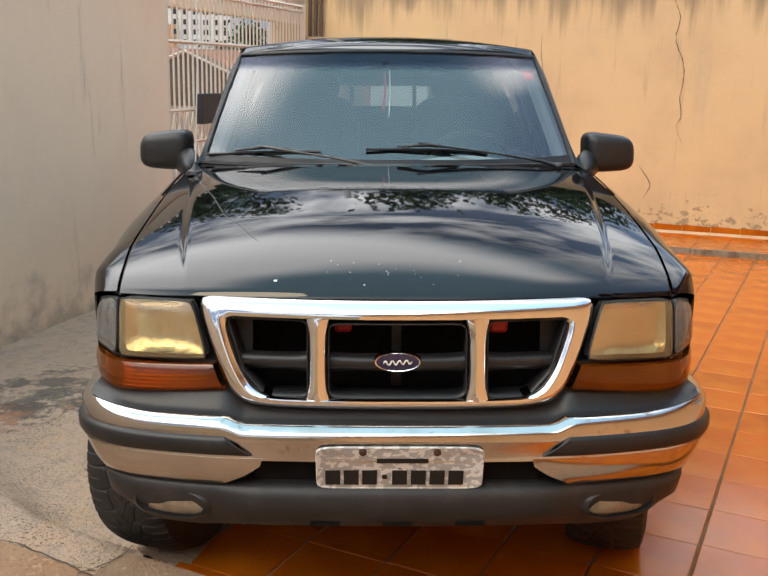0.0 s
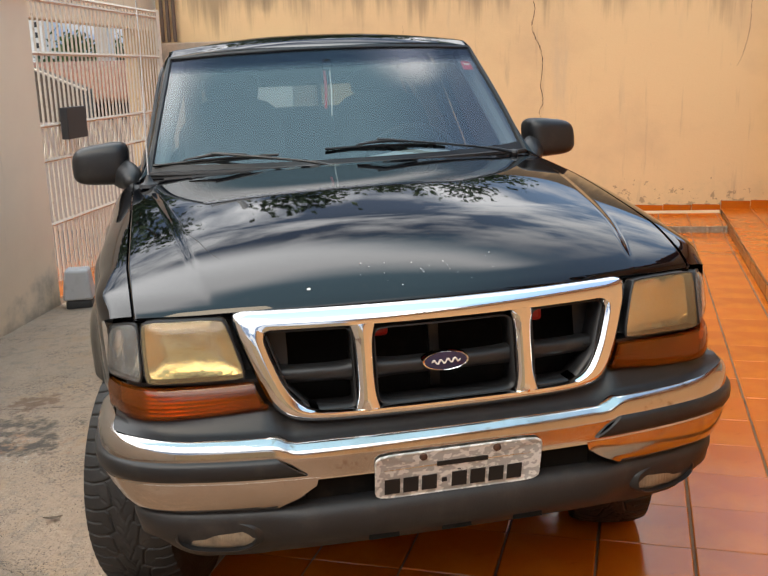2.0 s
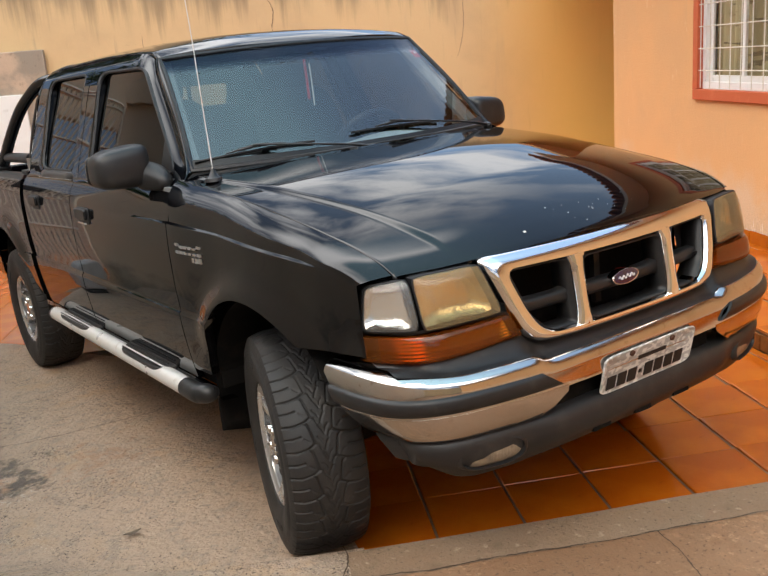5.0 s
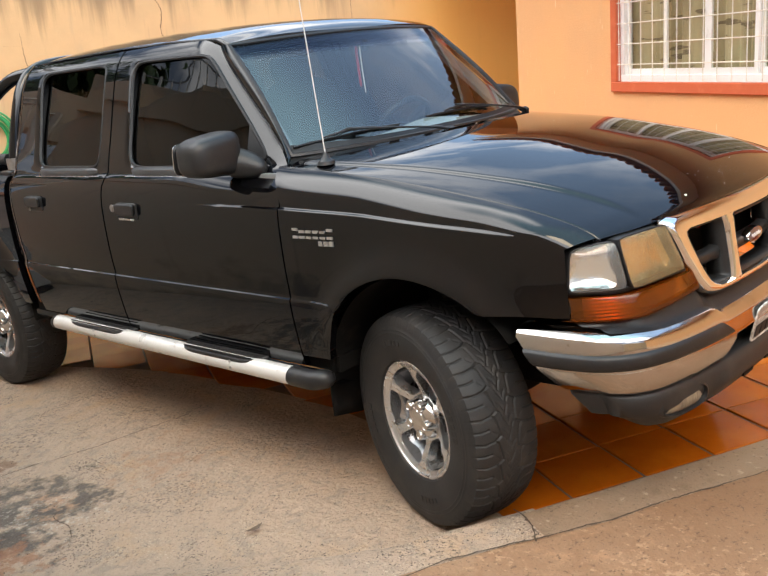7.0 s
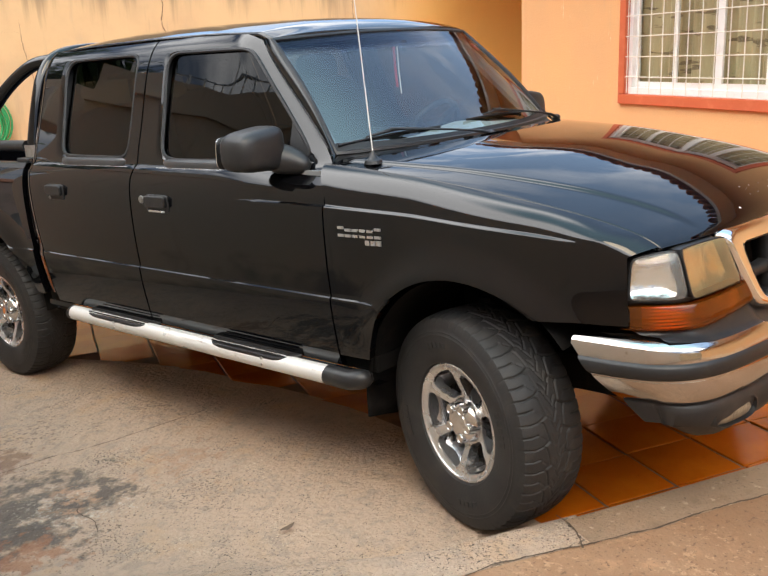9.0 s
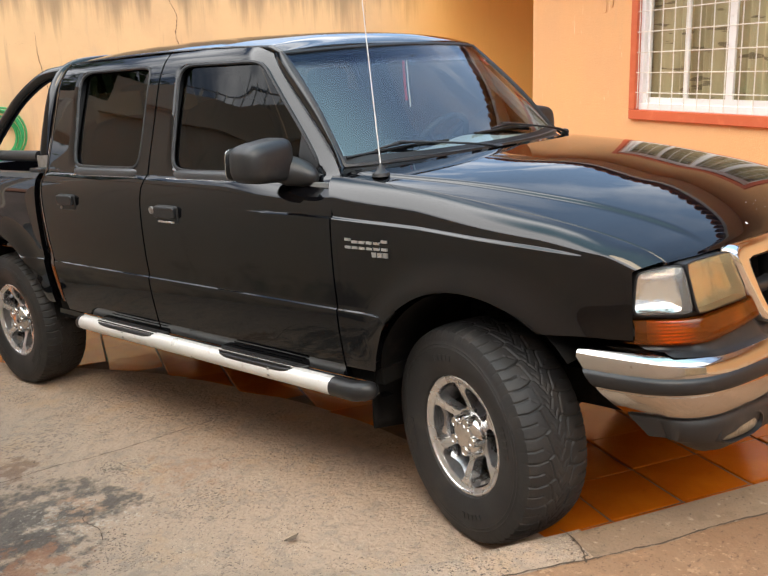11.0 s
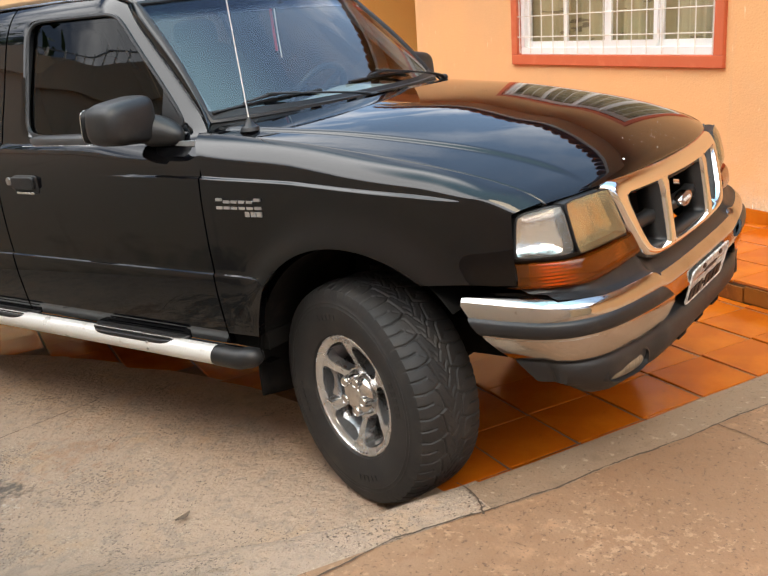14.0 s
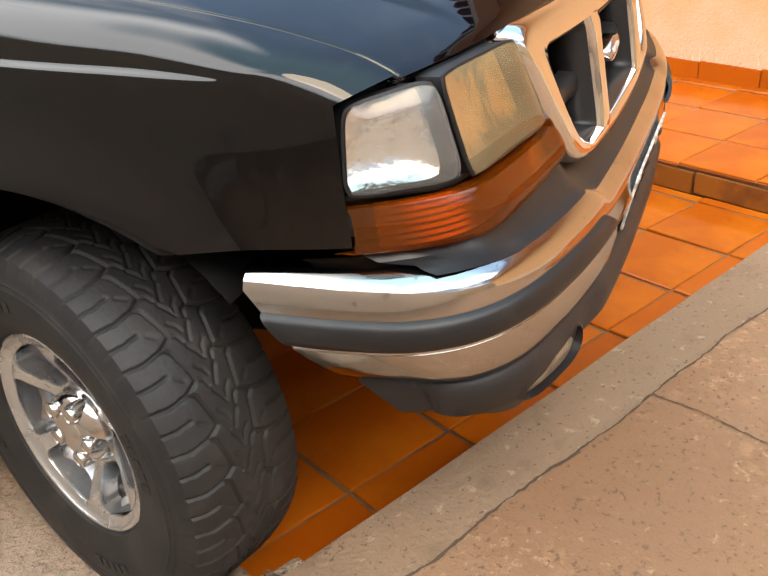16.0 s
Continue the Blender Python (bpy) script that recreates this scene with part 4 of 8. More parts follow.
def west_material():
    """Pinkish plaster with grime rising from its foot and dark runs from its top."""
    m = M_WALL_LEFT.copy()
    m.name = "pinkish_plaster_with_grime"
    n, l = m.node_tree.nodes, m.node_tree.links
    p = n["Principled BSDF"]
    before = p.inputs["Base Color"].links[0].from_socket
    co, sep = n.new("ShaderNodeTexCoord"), n.new("ShaderNodeSeparateXYZ")
    l.new(co.outputs["Object"], sep.inputs["Vector"])
    for z_full, z_none, scale, amount, colour in ((-0.25, 0.55, (2.2, 2.2, 2.6), 0.85, (0.30, 0.255, 0.20)), (3.1, 2.1, (5.0, 5.0, 0.3), 0.8, (0.30, 0.235, 0.18))):
        tex, mp, mr, add, ramp, mix = n.new("ShaderNodeTexNoise"), n.new("ShaderNodeMapping"), n.new("ShaderNodeMapRange"), n.new("ShaderNodeMath"), n.new("ShaderNodeMapRange"), n.new("ShaderNodeMix")
        mp.inputs["Scale"].default_value = scale
        tex.inputs["Scale"].default_value, tex.inputs["Detail"].default_value, tex.inputs["Roughness"].default_value = 1.0, 7.0, 0.6
        mr.inputs["From Min"].default_value, mr.inputs["From Max"].default_value = z_none, z_full
        mr.inputs["To Min"].default_value, mr.inputs["To Max"].default_value = -0.30, 0.25
        add.operation = "ADD"
        ramp.inputs["From Min"].default_value, ramp.inputs["From Max"].default_value = 0.44, 0.74
        ramp.inputs["To Max"].default_value = amount
        ramp.interpolation_type = "SMOOTHSTEP"
        mix.data_type = "RGBA"
        mix.inputs["B"].default_value = (*colour, 1)
        l.new(co.outputs["Object"], mp.inputs["Vector"])
        l.new(mp.outputs["Vector"], tex.inputs["Vector"])
        l.new(sep.outputs["Z"], mr.inputs["Value"])
        l.new(tex.outputs["Fac"], add.inputs[0])
        l.new(mr.outputs["Result"], add.inputs[1])
        l.new(add.outputs["Value"], ramp.inputs["Value"])
        l.new(ramp.outputs["Result"], mix.inputs["Factor"])
        l.new(before, mix.inputs["A"])
        before = mix.outputs["Result"]
    l.new(before, p.inputs["Base Color"])
    return m


M_WALL_WEST = west_material()


def window(u, v0, v1, z0, z1):
    """The barred sliding window: red surround, white frame with three sashes, curtain and welded bars."""
    def box(s, v_a, v_b, z_a, z_b, u_a, u_b):
        return yard_box(u_a, u_b, v_a, v_b, z_a, z_b, s)
    win = thing("window_1", "white sliding window with welded bars and brick-red surround", "window")
    win["kind"] = "structure"
    b = 0.079
    for va, vb, za, zb in ((v0 - b, v1 + b, z0 - b, z0), (v0 - b, v1 + b, z1, z1 + b), (v0 - b, v0, z0, z1), (v1, v1 + b, z0, z1)):
        soften(part("surround", box(Shape(), va, vb, za, zb, u - 0.028, u + 0.10), M_FRAME_RED, win, "brick-red painted surround"), 0.005)
    f = 0.05
    for va, vb, za, zb in ((v0, v1, z0, z0 + 0.055), (v0, v1, z1 - f, z1), (v0, v0 + f, z0 + 0.055, z1 - f), (v1 - f, v1, z0 + 0.055, z1 - f)):
        soften(part("window_frame", box(Shape(), va, vb, za, zb, u + 0.015, u + 0.085), M_WHITE, win, "white painted frame"), 0.004)
    n = 4
    w = (v1 - v0 - 2 * f) / n
    for i in range(n):
        a, c = v0 + f + i * w, v0 + f + (i + 1) * w
        du = 0.03 if i in (1, 2) else 0.052
        for va, vb, za, zb in ((a, a + 0.035, z0 + 0.055, z1 - f), (c - 0.035, c, z0 + 0.055, z1 - f), (a + 0.035, c - 0.035, z0 + 0.055, z0 + 0.10), (a + 0.035, c - 0.035, z1 - f - 0.04, z1 - f)):
            part("sash", box(Shape(), va, vb, za, zb, u + du, u + du + 0.02), M_WHITE, win, "white painted sash")
        p = part("pane", Shape().grid([[yard(u + du + 0.009, v, z) for z in (z0 + 0.09, z1 - f - 0.03)] for v in (c - 0.03, a + 0.03)]), M_PANE, win, "clear glass pane")
        p.visible_shadow = False
    # welded bars standing proud of the wall
    k = 15
    for i in range(k):
        v = v0 + 0.02 + (v1 - v0 - 0.04) * i / (k - 1)
        part("bar", Shape().tube([yard(u - 0.012, v, z0 + 0.01), yard(u - 0.012, v, z1)], 0.0045, 6), M_BARS, win)
    for i in range(8):
        z = z0 + 0.14 + 0.160 * i
        if z < z1:
            part("bar", Shape().tube([yard(u - 0.021, v0 + 0.01, z), yard(u - 0.021, v1 - 0.01, z)], 0.0045, 6), M_BARS, win)
    # curtain behind the glass
    cur = Shape()
    rows = []
    for i in range(160):
        v = v0 + 0.10 + (v1 - v0 - 0.14) * i / 159
        o = 0.025 * math.sin(i * 0.62) + 0.012 * math.sin(i * 0.23 + 1)
        rows.append([yard(u + 0.135 + o, v, z) for z in np.linspace(z0 - 0.1, z1 + 0.1, 6)])
    cur.grid(rows)
    tagged(cur.make("curtain", M_CURTAIN), "pale yellow pleated curtain behind the barred window", "curtain")
    room = yard_box(u + 0.17, u + 1.4, v0 - 0.4, v1 + 0.3, z0 - 0.5, z1 + 0.4)
    room.f.pop(5)
    tagged(room.make("room_behind_window", M_ROOM), "dim room behind the window", "room", kind="structure")


WIN_V0, WIN_V1, WIN_Z0, WIN_Z1 = 2.125, 4.214, 1.206, 2.35
CORNER_V = 5.94


def house():
    u, t = HOUSE_U, 0.16
    # the wall in pieces round the window opening
    for k, (va, vb, za, zb) in enumerate(((-6.0, WIN_V0 - 0.079, -0.3, 3.0), (WIN_V1 + 0.079, CORNER_V, -0.3, 3.0), (WIN_V0 - 0.079, WIN_V1 + 0.079, -0.3, WIN_Z0 - 0.079), (WIN_V0 - 0.079, WIN_V1 + 0.079, WIN_Z1 + 0.079, 3.0))):
        s = wall_sheet(yard(u, va), yard(u, vb), za, zb, t, bumps=0.0015)
        tagged(s.make("wall_east", M_WALL_SPLASHED), "orange plaster house wall, faded and splashed along its foot", "house wall", kind="structure")
    s = wall_sheet(yard(u + 0.004, CORNER_V - 0.004), yard(u + 5, CORNER_V - 0.004), -0.3, 3.0, 0.16, bumps=0.0015)
    tagged(s.make("wall_porch", M_WALL_HOUSE), "orange plaster wall of the porch recess", "house wall", kind="structure")
    # porch floor with its dark edge, and the roof over the recess
    s = yard_box(u + 0.10, u + 5, CORNER_V + 0.17, BACK_V - 0.01, -0.4, yard_level(u, 7) + STEP + 0.095)
    tagged(soften(s.make("porch_floor", M_PORCH), 0.01), "pale tiled porch floor, raised by a step", "porch floor", kind="structure")
    s = yard_box(u + 0.03, u + 0.096, CORNER_V + 0.17, BACK_V - 0.012, -0.4, yard_level(u, 7) + STEP + 0.080)
    tagged(soften(s.make("porch_edge", M_GUTTER), 0.01), "dark grey edge of the porch floor", "porch edge", kind="structure")
    s = yard_box(u + 0.1, u + 5, CORNER_V - 0.1, BACK_V + 0.1, 3.0, 3.12)
    tagged(s.make("ceiling", M_WALL_HOUSE), "flat porch ceiling", "ceiling", kind="structure")
    s = yard_box(u + 5, u + 5.15, CORNER_V - 0.2, BACK_V + 0.2, -0.4, 3.0)
    tagged(s.make("wall_porch_end", M_WALL_HOUSE), "orange plaster end wall of the porch", "house wall", kind="structure")
    window(u, WIN_V0, WIN_V1, WIN_Z0, WIN_Z1)


def eave():
    """The tiled eave over the house wall, seen only in the paint's reflections."""
    roof = thing("eave", "clay tiled eave along the house wall", "eave")
    roof["kind"] = "structure"
    part("soffit", yard_box(HOUSE_U - 0.40, HOUSE_U + 3, -6, CORNER_V + 0.3, 3.003, 3.06), M_WHITE, roof, "white boarded soffit")
    for i in range(62):
        v = -5.9 + i * 0.195
        s = Shape()
        rows = []
        for k in range(9):
            a = math.pi * k / 8
            rows.append([yard(HOUSE_U - 0.52 + d, v + 0.085 * math.cos(a), 3.07 + 0.075 * math.sin(a) + d * 0.33) for d in (0, 0.5, 1.5, 3.0)])
        s.grid(rows)
        thicken(part("roof_tile", s, M_ROOF_TILE, roof), 0.014)


def gate():
    """The tall barred street gate in its posts, with a lattice of scrolls, lock box and rails."""
    a, b = Vector((-2.03, 6.29, 0)), Vector((-1.045, 9.44, 0))
    d = (b - a)
    length = d.length
    d.normalize()
    n = Vector((-d.y, d.x, 0))
    g = thing("gate", "tall cream-painted steel bar gate with lattice band and lock box", "gate")
    base, top = -0.25, 2.33

    def at(s, z, off=0.0):
        p = a + d * s + n * off
        return (p.x, p.y, z)
    for z in (base, 0.32, 0.89, 1.195, 1.82, top - 0.06, top):
        part("rail", Shape().tube([at(0.03, z), at(length, z)], 0.018, 4), M_GATE, g)
    for s in (0.02, length):
        part("post", Shape().tube([at(s, base - 0.1), at(s, top + 0.03)], 0.034, 4), M_GATE, g)
    k = 36
    for i in range(k):
        s = 0.08 + (length - 0.14) * i / (k - 1)
        part("bar", Shape().tube([at(s, base), at(s, top)], 0.0105, 6), M_GATE, g)
    for i in range(2 * k):
        s = 0.08 + (length - 0.14) * i / (2 * k - 1)
        part("short_bar", Shape().tube([at(s, base, 0.012), at(s, 0.32, 0.012)], 0.007, 5), M_GATE, g)
    for i in range(26):
        s = 0.10 + (length - 0.2) * i / 26
        w = (length - 0.2) / 26
        z0, z1 = 0.90, 1.185
        part("scroll", Shape().tube([at(s, z0, 0.02), at(s + w * 0.2, z0 + 0.03, 0.02), at(s + w * 0.8, z1 - 0.03, 0.02), at(s + w, z1, 0.02)], 0.008, 5), M_GATE, g)
        part("scroll", Shape().tube([at(s, z1, 0.028), at(s + w * 0.2, z1 - 0.03, 0.028), at(s + w * 0.8, z0 + 0.03, 0.028), at(s + w, z0, 0.028)], 0.008, 5), M_GATE, g)
    p = [at(s, z) for s, z in ((0.47, 1.06), (0.87, 1.06), (0.87, 1.345), (0.47, 1.345))]
    soften(part("lock_box", Shape().poly([Vector(q) - n * 0.05 for q in p], n, -0.07), M_FAR_DARK, g, "black sheet-metal lock box"), 0.006)
    # motor cover at the gate's foot
    m = thing("gate_motor", "grey plastic gate motor cover beside the gate", "gate motor")
    s = Shape()
    c = Vector((-1.62, 5.30, level(-1.62, 5.30)))
    for w0, w1, z0, z1, mat, nm in ((0.10, 0.095, 0.0, 0.075, M_FAR_DARK, "base"), (0.115, 0.09, 0.075, 0.31, M_GREY_BOX, "cover")):
        s = Shape()
        s.grid([[tuple(c + Vector((x * w, y * w, z))) for x, y in ((-1, -1), (1, -1), (1, 1), (-1, 1))] for w, z in ((w0, z0), (w1, z1))], loop_v=True, flip=True)
        s.f += [(0, 1, 2, 3), (4, 5, 6, 7)]
        soften(part(nm, s.weld(), mat, m), 0.02, 3)


ground()
concrete()
slabs()
walls()
house()
eave()
gate()


def small_yard_things():
    # pipes on the back wall, sockets, hose and stains
    pipes = thing("drain_pipes", "three brown drain pipes on the back wall", "pipe")
    for k in range(3):
        u = -5.50 + 0.085 * k
        part("pipe", Shape().tube([yard(u, BACK_V - 0.05, 2.01), yard(u, BACK_V - 0.05, 3.1)], 0.024, 10), M_PIPE, pipes)
    box = thing("wall_socket", "small white outdoor socket on the back wall", "socket")
    soften(part("cover", yard_box(-5.05, -4.93, BACK_V - 0.125, BACK_V - 0.091, 1.04, 1.18), M_WHITE, box), 0.008)
    part("hole", Shape().tube([yard(-4.99, BACK_V - 0.128, 1.11), yard(-4.99, BACK_V - 0.120, 1.11)], 0.012, 10), M_FAR_DARK, box)
    panel = thing("meter_box", "white meter box with orange edge on the back wall", "meter box")
    soften(part("door", yard_box(-4.55, -3.75, BACK_V - 0.12, BACK_V - 0.091, 0.60, 1.52), M_WHITE, panel), 0.008)
    part("edge", yard_box(-4.62, -4.56, BACK_V - 0.115, BACK_V - 0.091, 0.58, 1.54), M_FRAME_RED, panel)
    hose = thing("garden_hose", "coiled green garden hose hung on the yellow wall", "hose")
    rng = random.Random(4)
    for k in range(9):
        r, o = rng.uniform(0.17, 0.25), rng.uniform(-0.03, 0.03)
        c = (-2.84 + o, 1.03 + rng.uniform(-0.04, 0.02))
        part("coil", Shape().tube([yard(c[0] + r * math.cos(a), BACK_V - 0.05 - 0.008 * k, c[1] + r * 1.15 * math.sin(a)) for a in (2 * math.pi * i / 28 for i in range(28))], 0.011, 7, loop=True), M_HOSE, hose)
    part("hook", Shape().tube([yard(-2.84, BACK_V, 1.25), yard(-2.84, BACK_V - 0.13, 1.25), yard(-2.84, BACK_V - 0.13, 1.30)], 0.01, 6), M_STEEL, hose)
    # outlets on the house wall
    for k, v in enumerate((4.40, 4.52)):
        o = thing("outlet_cover", "small white outlet cover on the orange wall", "outlet", "outlet covers")
        soften(part("plate", yard_box(HOUSE_U - 0.012, HOUSE_U - 0.003, v - 0.04, v + 0.04, 0.465, 0.59), M_WHITE, o), 0.004)
        part("insert", yard_box(HOUSE_U - 0.015, HOUSE_U - 0.0125, v - 0.018, v + 0.018, 0.50, 0.555), M_GREY_BOX, o)
    # raised bars on the house wall beside the window
    bars = thing("number_bars", "two small raised bars painted over on the orange wall", "number")
    for v, z in ((4.70, 2.06), (4.61, 2.10)):
        soften(part("bar", yard_box(HOUSE_U - 0.010, HOUSE_U - 0.001, v - 0.022, v + 0.022, z - 0.05, z + 0.05), M_WALL_HOUSE, bars), 0.004)
    # cracks in slab and driveway
    crack([yard(u, v)[:2] for u, v in CRACK_LINE], 0.0036)
    crack([yard(u, v)[:2] for u, v in ((-0.011, -0.06), (-0.004, -0.12), (0.010, -0.183), (0.006, -0.24), (0.005, -0.302), (0.003, -0.36), (0.001, -0.422), (0.02, -0.50), (0.0, -0.7))], 0.0022)
    crack([yard(u, v)[:2] for u, v in ((-0.99, -0.10), (-0.95, 0.0), (-0.96, 0.10))], 0.003)
    crack([(-1.95, 2.89), (-1.75, 2.83), (-1.60, 2.776), (-1.38, 2.735), (-1.234, 2.676), (-0.972, 2.623), (-0.80, 2.60), (-0.658, 2.573)], 0.003)
    crack([(-1.54, 2.20), (-1.579, 2.156), (-1.58, 2.05), (-1.616, 1.951)], 0.0022)
    # loose leaf and pebbles
    leaf = Shape()
    c = Vector((-1.209, 1.371, concrete_height(-1.209, 1.371) + 0.008))
    leaf.grid([[tuple(c + Vector((0.035 * a, 0.012 * b * (1 - a * a), 0.008 * a * a + 0.004 * b * b))) for b in (-1, 0, 1)] for a in np.linspace(-0.98, 0.98, 7)])
    tagged(leaf.make("dry_leaf", M_BARK), "small dry brown leaf on the concrete", "leaf")
    rngp = random.Random(33)
    grit = Shape()
    for _ in range(420):
        x, y = rngp.uniform(-2.2, -0.9), rngp.uniform(0.7, 3.2)
        r = rngp.uniform(0.0008, 0.0028)
        grit.add([(x + r * math.cos(a), y + r * math.sin(a) * 0.8, concrete_height(x, y) + 0.006 * noise.noise(Vector((x, y, 0)) * 1.7) + h) for h in (0, r * 0.8) for a in (0, 1.3, 2.6, 4.1, 5.2)], [(0, 1, 2, 3, 4), (9, 8, 7, 6, 5)] + [(i, (i + 1) % 5, 5 + (i + 1) % 5, 5 + i) for i in range(5)])
    tagged(grit.make("grit", M_STAIN), "scattered grit on the concrete driveway", "grit", kind="stuff")


small_yard_things()


# ---------------------------------------------------------------- beyond the walls
def far_house():
    h = thing("house", "low neighbouring house with red clay roof seen through the gate", "house")
    part("wall", Shape().box((-10.5, 17.0, -2.6), (0.2, 24.0, 1.15)), M_FAR_DIM, h)
    s = Shape()
    s.grid([[(x, 16.2, 1.12), (x, 20.5, 1.84), (x, 24.8, 1.12)] for x in (-11.2, -5, 0.9)], flip=True)
    thicken(part("roof", s, M_ROOF_TILE, h, "red clay tile roof"), 0.12)
    for i in range(60):
        x = -11.1 + i * 0.2
        part("roof_tile", Shape().tube([(x, 16.2, 1.15), (x, 20.4, 1.86)], 0.06, 6), M_ROOF_TILE, h)
    for x in (-8, -5.2, -2.6):
        w = part("window", Shape().box((x, 16.95, 0.0), (x + 1.2, 17.0, 0.85)), M_FAR_DARK, h)
        part("frame", Shape().box((x - 0.08, 16.93, -0.1), (x + 1.28, 16.965, 0.0)), M_WHITE, w)


BEAM_Z, COLUMN_S = 2.16, 3.50


def gate_header():
    """The plastered beam and posts right behind the gate."""
    a, b = Vector((-2.03, 6.29, 0)), Vector((-1.045, 9.44, 0))
    d = (b - a).normalized()
    n = Vector((-d.y, d.x, 0))
    h = thing("gate_portal", "tan plastered beam and posts of the gateway", "gateway")
    def piece(name, s0, s1, z0, z1, mat, off=0.35, deep=0.16):
        p = [a + d * s + n * o for s, o in ((s0, off), (s1, off), (s1, off + deep), (s0, off + deep))]
        lo, hi = [q + Vector((0, 0, z0)) for q in p], [q + Vector((0, 0, z1)) for q in p]
        soften(part(name, Shape().add(lo + hi, [(3, 2, 1, 0), (4, 5, 6, 7), (0, 1, 5, 4), (1, 2, 6, 5), (2, 3, 7, 6), (3, 0, 4, 7)]), mat, h), 0.006)
    piece("beam", -0.3, 4.3, BEAM_Z, BEAM_Z + 0.55, M_WALL_LEFT)
    piece("column", COLUMN_S, COLUMN_S + 0.9, -0.4, BEAM_Z, M_WALL_BACK)


M_FAR_PINK = material("dull_pink_plaster", (0.40, 0.31, 0.265), 0.9, vary=[(1.2, 5, 0.42, 0.70, (0.30, 0.24, 0.21))])


def neighbour_gable():
    g = thing("shed", "dark brown gable wall of a shed beyond the gate", "shed")
    part("wall", Shape().poly([(-4.6, 13.0, -1.5), (-2.45, 13.0, -1.5), (-2.45, 13.0, 1.40), (-3.27, 13.0, 1.78), (-4.6, 13.0, 1.20)], (0, 1, 0), 1.6), M_FAR_DIM, g)
    part("verge", Shape().tube([(-2.35, 12.96, 1.40), (-3.27, 12.96, 1.82), (-4.7, 12.96, 1.20)], 0.02, 4), M_GATE, g, "pale verge board")
    w = thing("garden_wall", "dull pinkish low wall along the street beyond the gate", "wall")
    part("wall", Shape().box((-7.0, 12.2, -1.6), (0.4, 12.35, 0.96)), M_FAR_PINK, w)
    gate_header()


def far_block():
    b = thing("apartment_block", "pale apartment block with rows of dark windows in the distance", "building")
    part("wall", Shape().box((-53, 200, -6), (-33, 215, 14)), M_FAR_WHITE, b)
    part("wing", Shape().box((-53, 199, -6), (-44.5, 199.95, 9.5)), M_FAR_ORANGE, b, "orange painted wing")
    for i in range(9):
        for k in range(6):
            x, z = -52.2 + i * 2.2, 1.2 + k * 2.1
            y = 199 if x < -45 and z < 9 else 200
            part("window", Shape().box((x, y - 0.06, z), (x + 1.05, y, z + 1.1)), M_FAR_DARK, b)
    w = thing("white_house", "plain white upper wall of a house beyond the red roof", "house")
    part("wall", Shape().box((-3.68, 27.0, -2.6), (-3.38, 30.0, 3.9)), M_FAR_WHITE, w)
    part("roof_edge", Shape().box((-53.2, 199.8, 14), (-32.8, 215.2, 14.4)), M_WHITE, b)


def tree(x, y, base, height, spread, seed):
    rng = random.Random(seed)
    t = thing("tree", "leafy green tree beyond the yard wall", "tree", "trees beyond the wall")
    top = Vector((x, y, base + height))
    trunk = Shape().tube([(x, y, base), (x + 0.1, y, base + height * 0.3), (x - 0.05, y + 0.1, base + height * 0.55)], [0.26, 0.2, 0.13], 10)
    clumps = []
    for k in range(9):
        a = 2 * math.pi * k / 9 + rng.uniform(-0.3, 0.3)
        r = spread * rng.uniform(0.35, 0.85)
        e = Vector((x + r * math.cos(a), y + r * math.sin(a), base + height * rng.uniform(0.55, 0.92)))
        s0 = Vector((x, y, base + height * rng.uniform(0.3, 0.5)))
        trunk.tube([s0, s0.lerp(e, 0.5) + Vector((0, 0, 0.25)), e], [0.10, 0.07, 0.03], 6)
        clumps += [e, s0.lerp(e, 0.65) + Vector((0, 0, 0.5))]
    part("trunk", trunk, M_BARK, t)
    crown = Shape()
    for c in clumps:
        for _ in range(260):
            d = Vector((rng.gauss(0, 1), rng.gauss(0, 1), rng.gauss(0, 0.75))) * spread * 0.19
            p, n = c + d, Vector((rng.gauss(0, 1), rng.gauss(0, 1), rng.gauss(0.6, 1))).normalized()
            a = n.orthogonal().normalized()
            b = n.cross(a)
            w = rng.uniform(0.05, 0.085) * spread ** 0.8
            crown.add([p + a * w, p + b * w * 0.55, p - a * w, p - b * w * 0.55], [(0, 1, 2, 3)])
    tagged(part("crown", crown, M_LEAF, t), kind="stuff")


far_house()
neighbour_gable()
far_block()
for x, y, base, height, spread, seed in ((-3.7, 31.0, -2.4, 5.6, 1.7, 1), (-6.4, 36, -2.4, 5.4, 1.5, 2), (1.2, 20.0, -1.0, 12.6, 3.3, 7), (5.4, 21.0, -1.0, 12.8, 3.4, 9), (-6.4, 20.0, -1.0, 12.4, 3.4, 8)):
    tree(x, y, base, height, spread, seed)
pole = thing("utility_pole", "concrete utility pole with cross arm beyond the wall", "utility pole")
part("post", Shape().tube([(-1.2, 16.0, -1.4), (-1.2, 16.0, 8.4)], [0.16, 0.11], 10), M_FAR_WHITE, pole)
part("cross_arm", Shape().box((-2.1, 15.94, 7.6), (-0.3, 16.06, 7.72)), M_FAR_WHITE, pole)


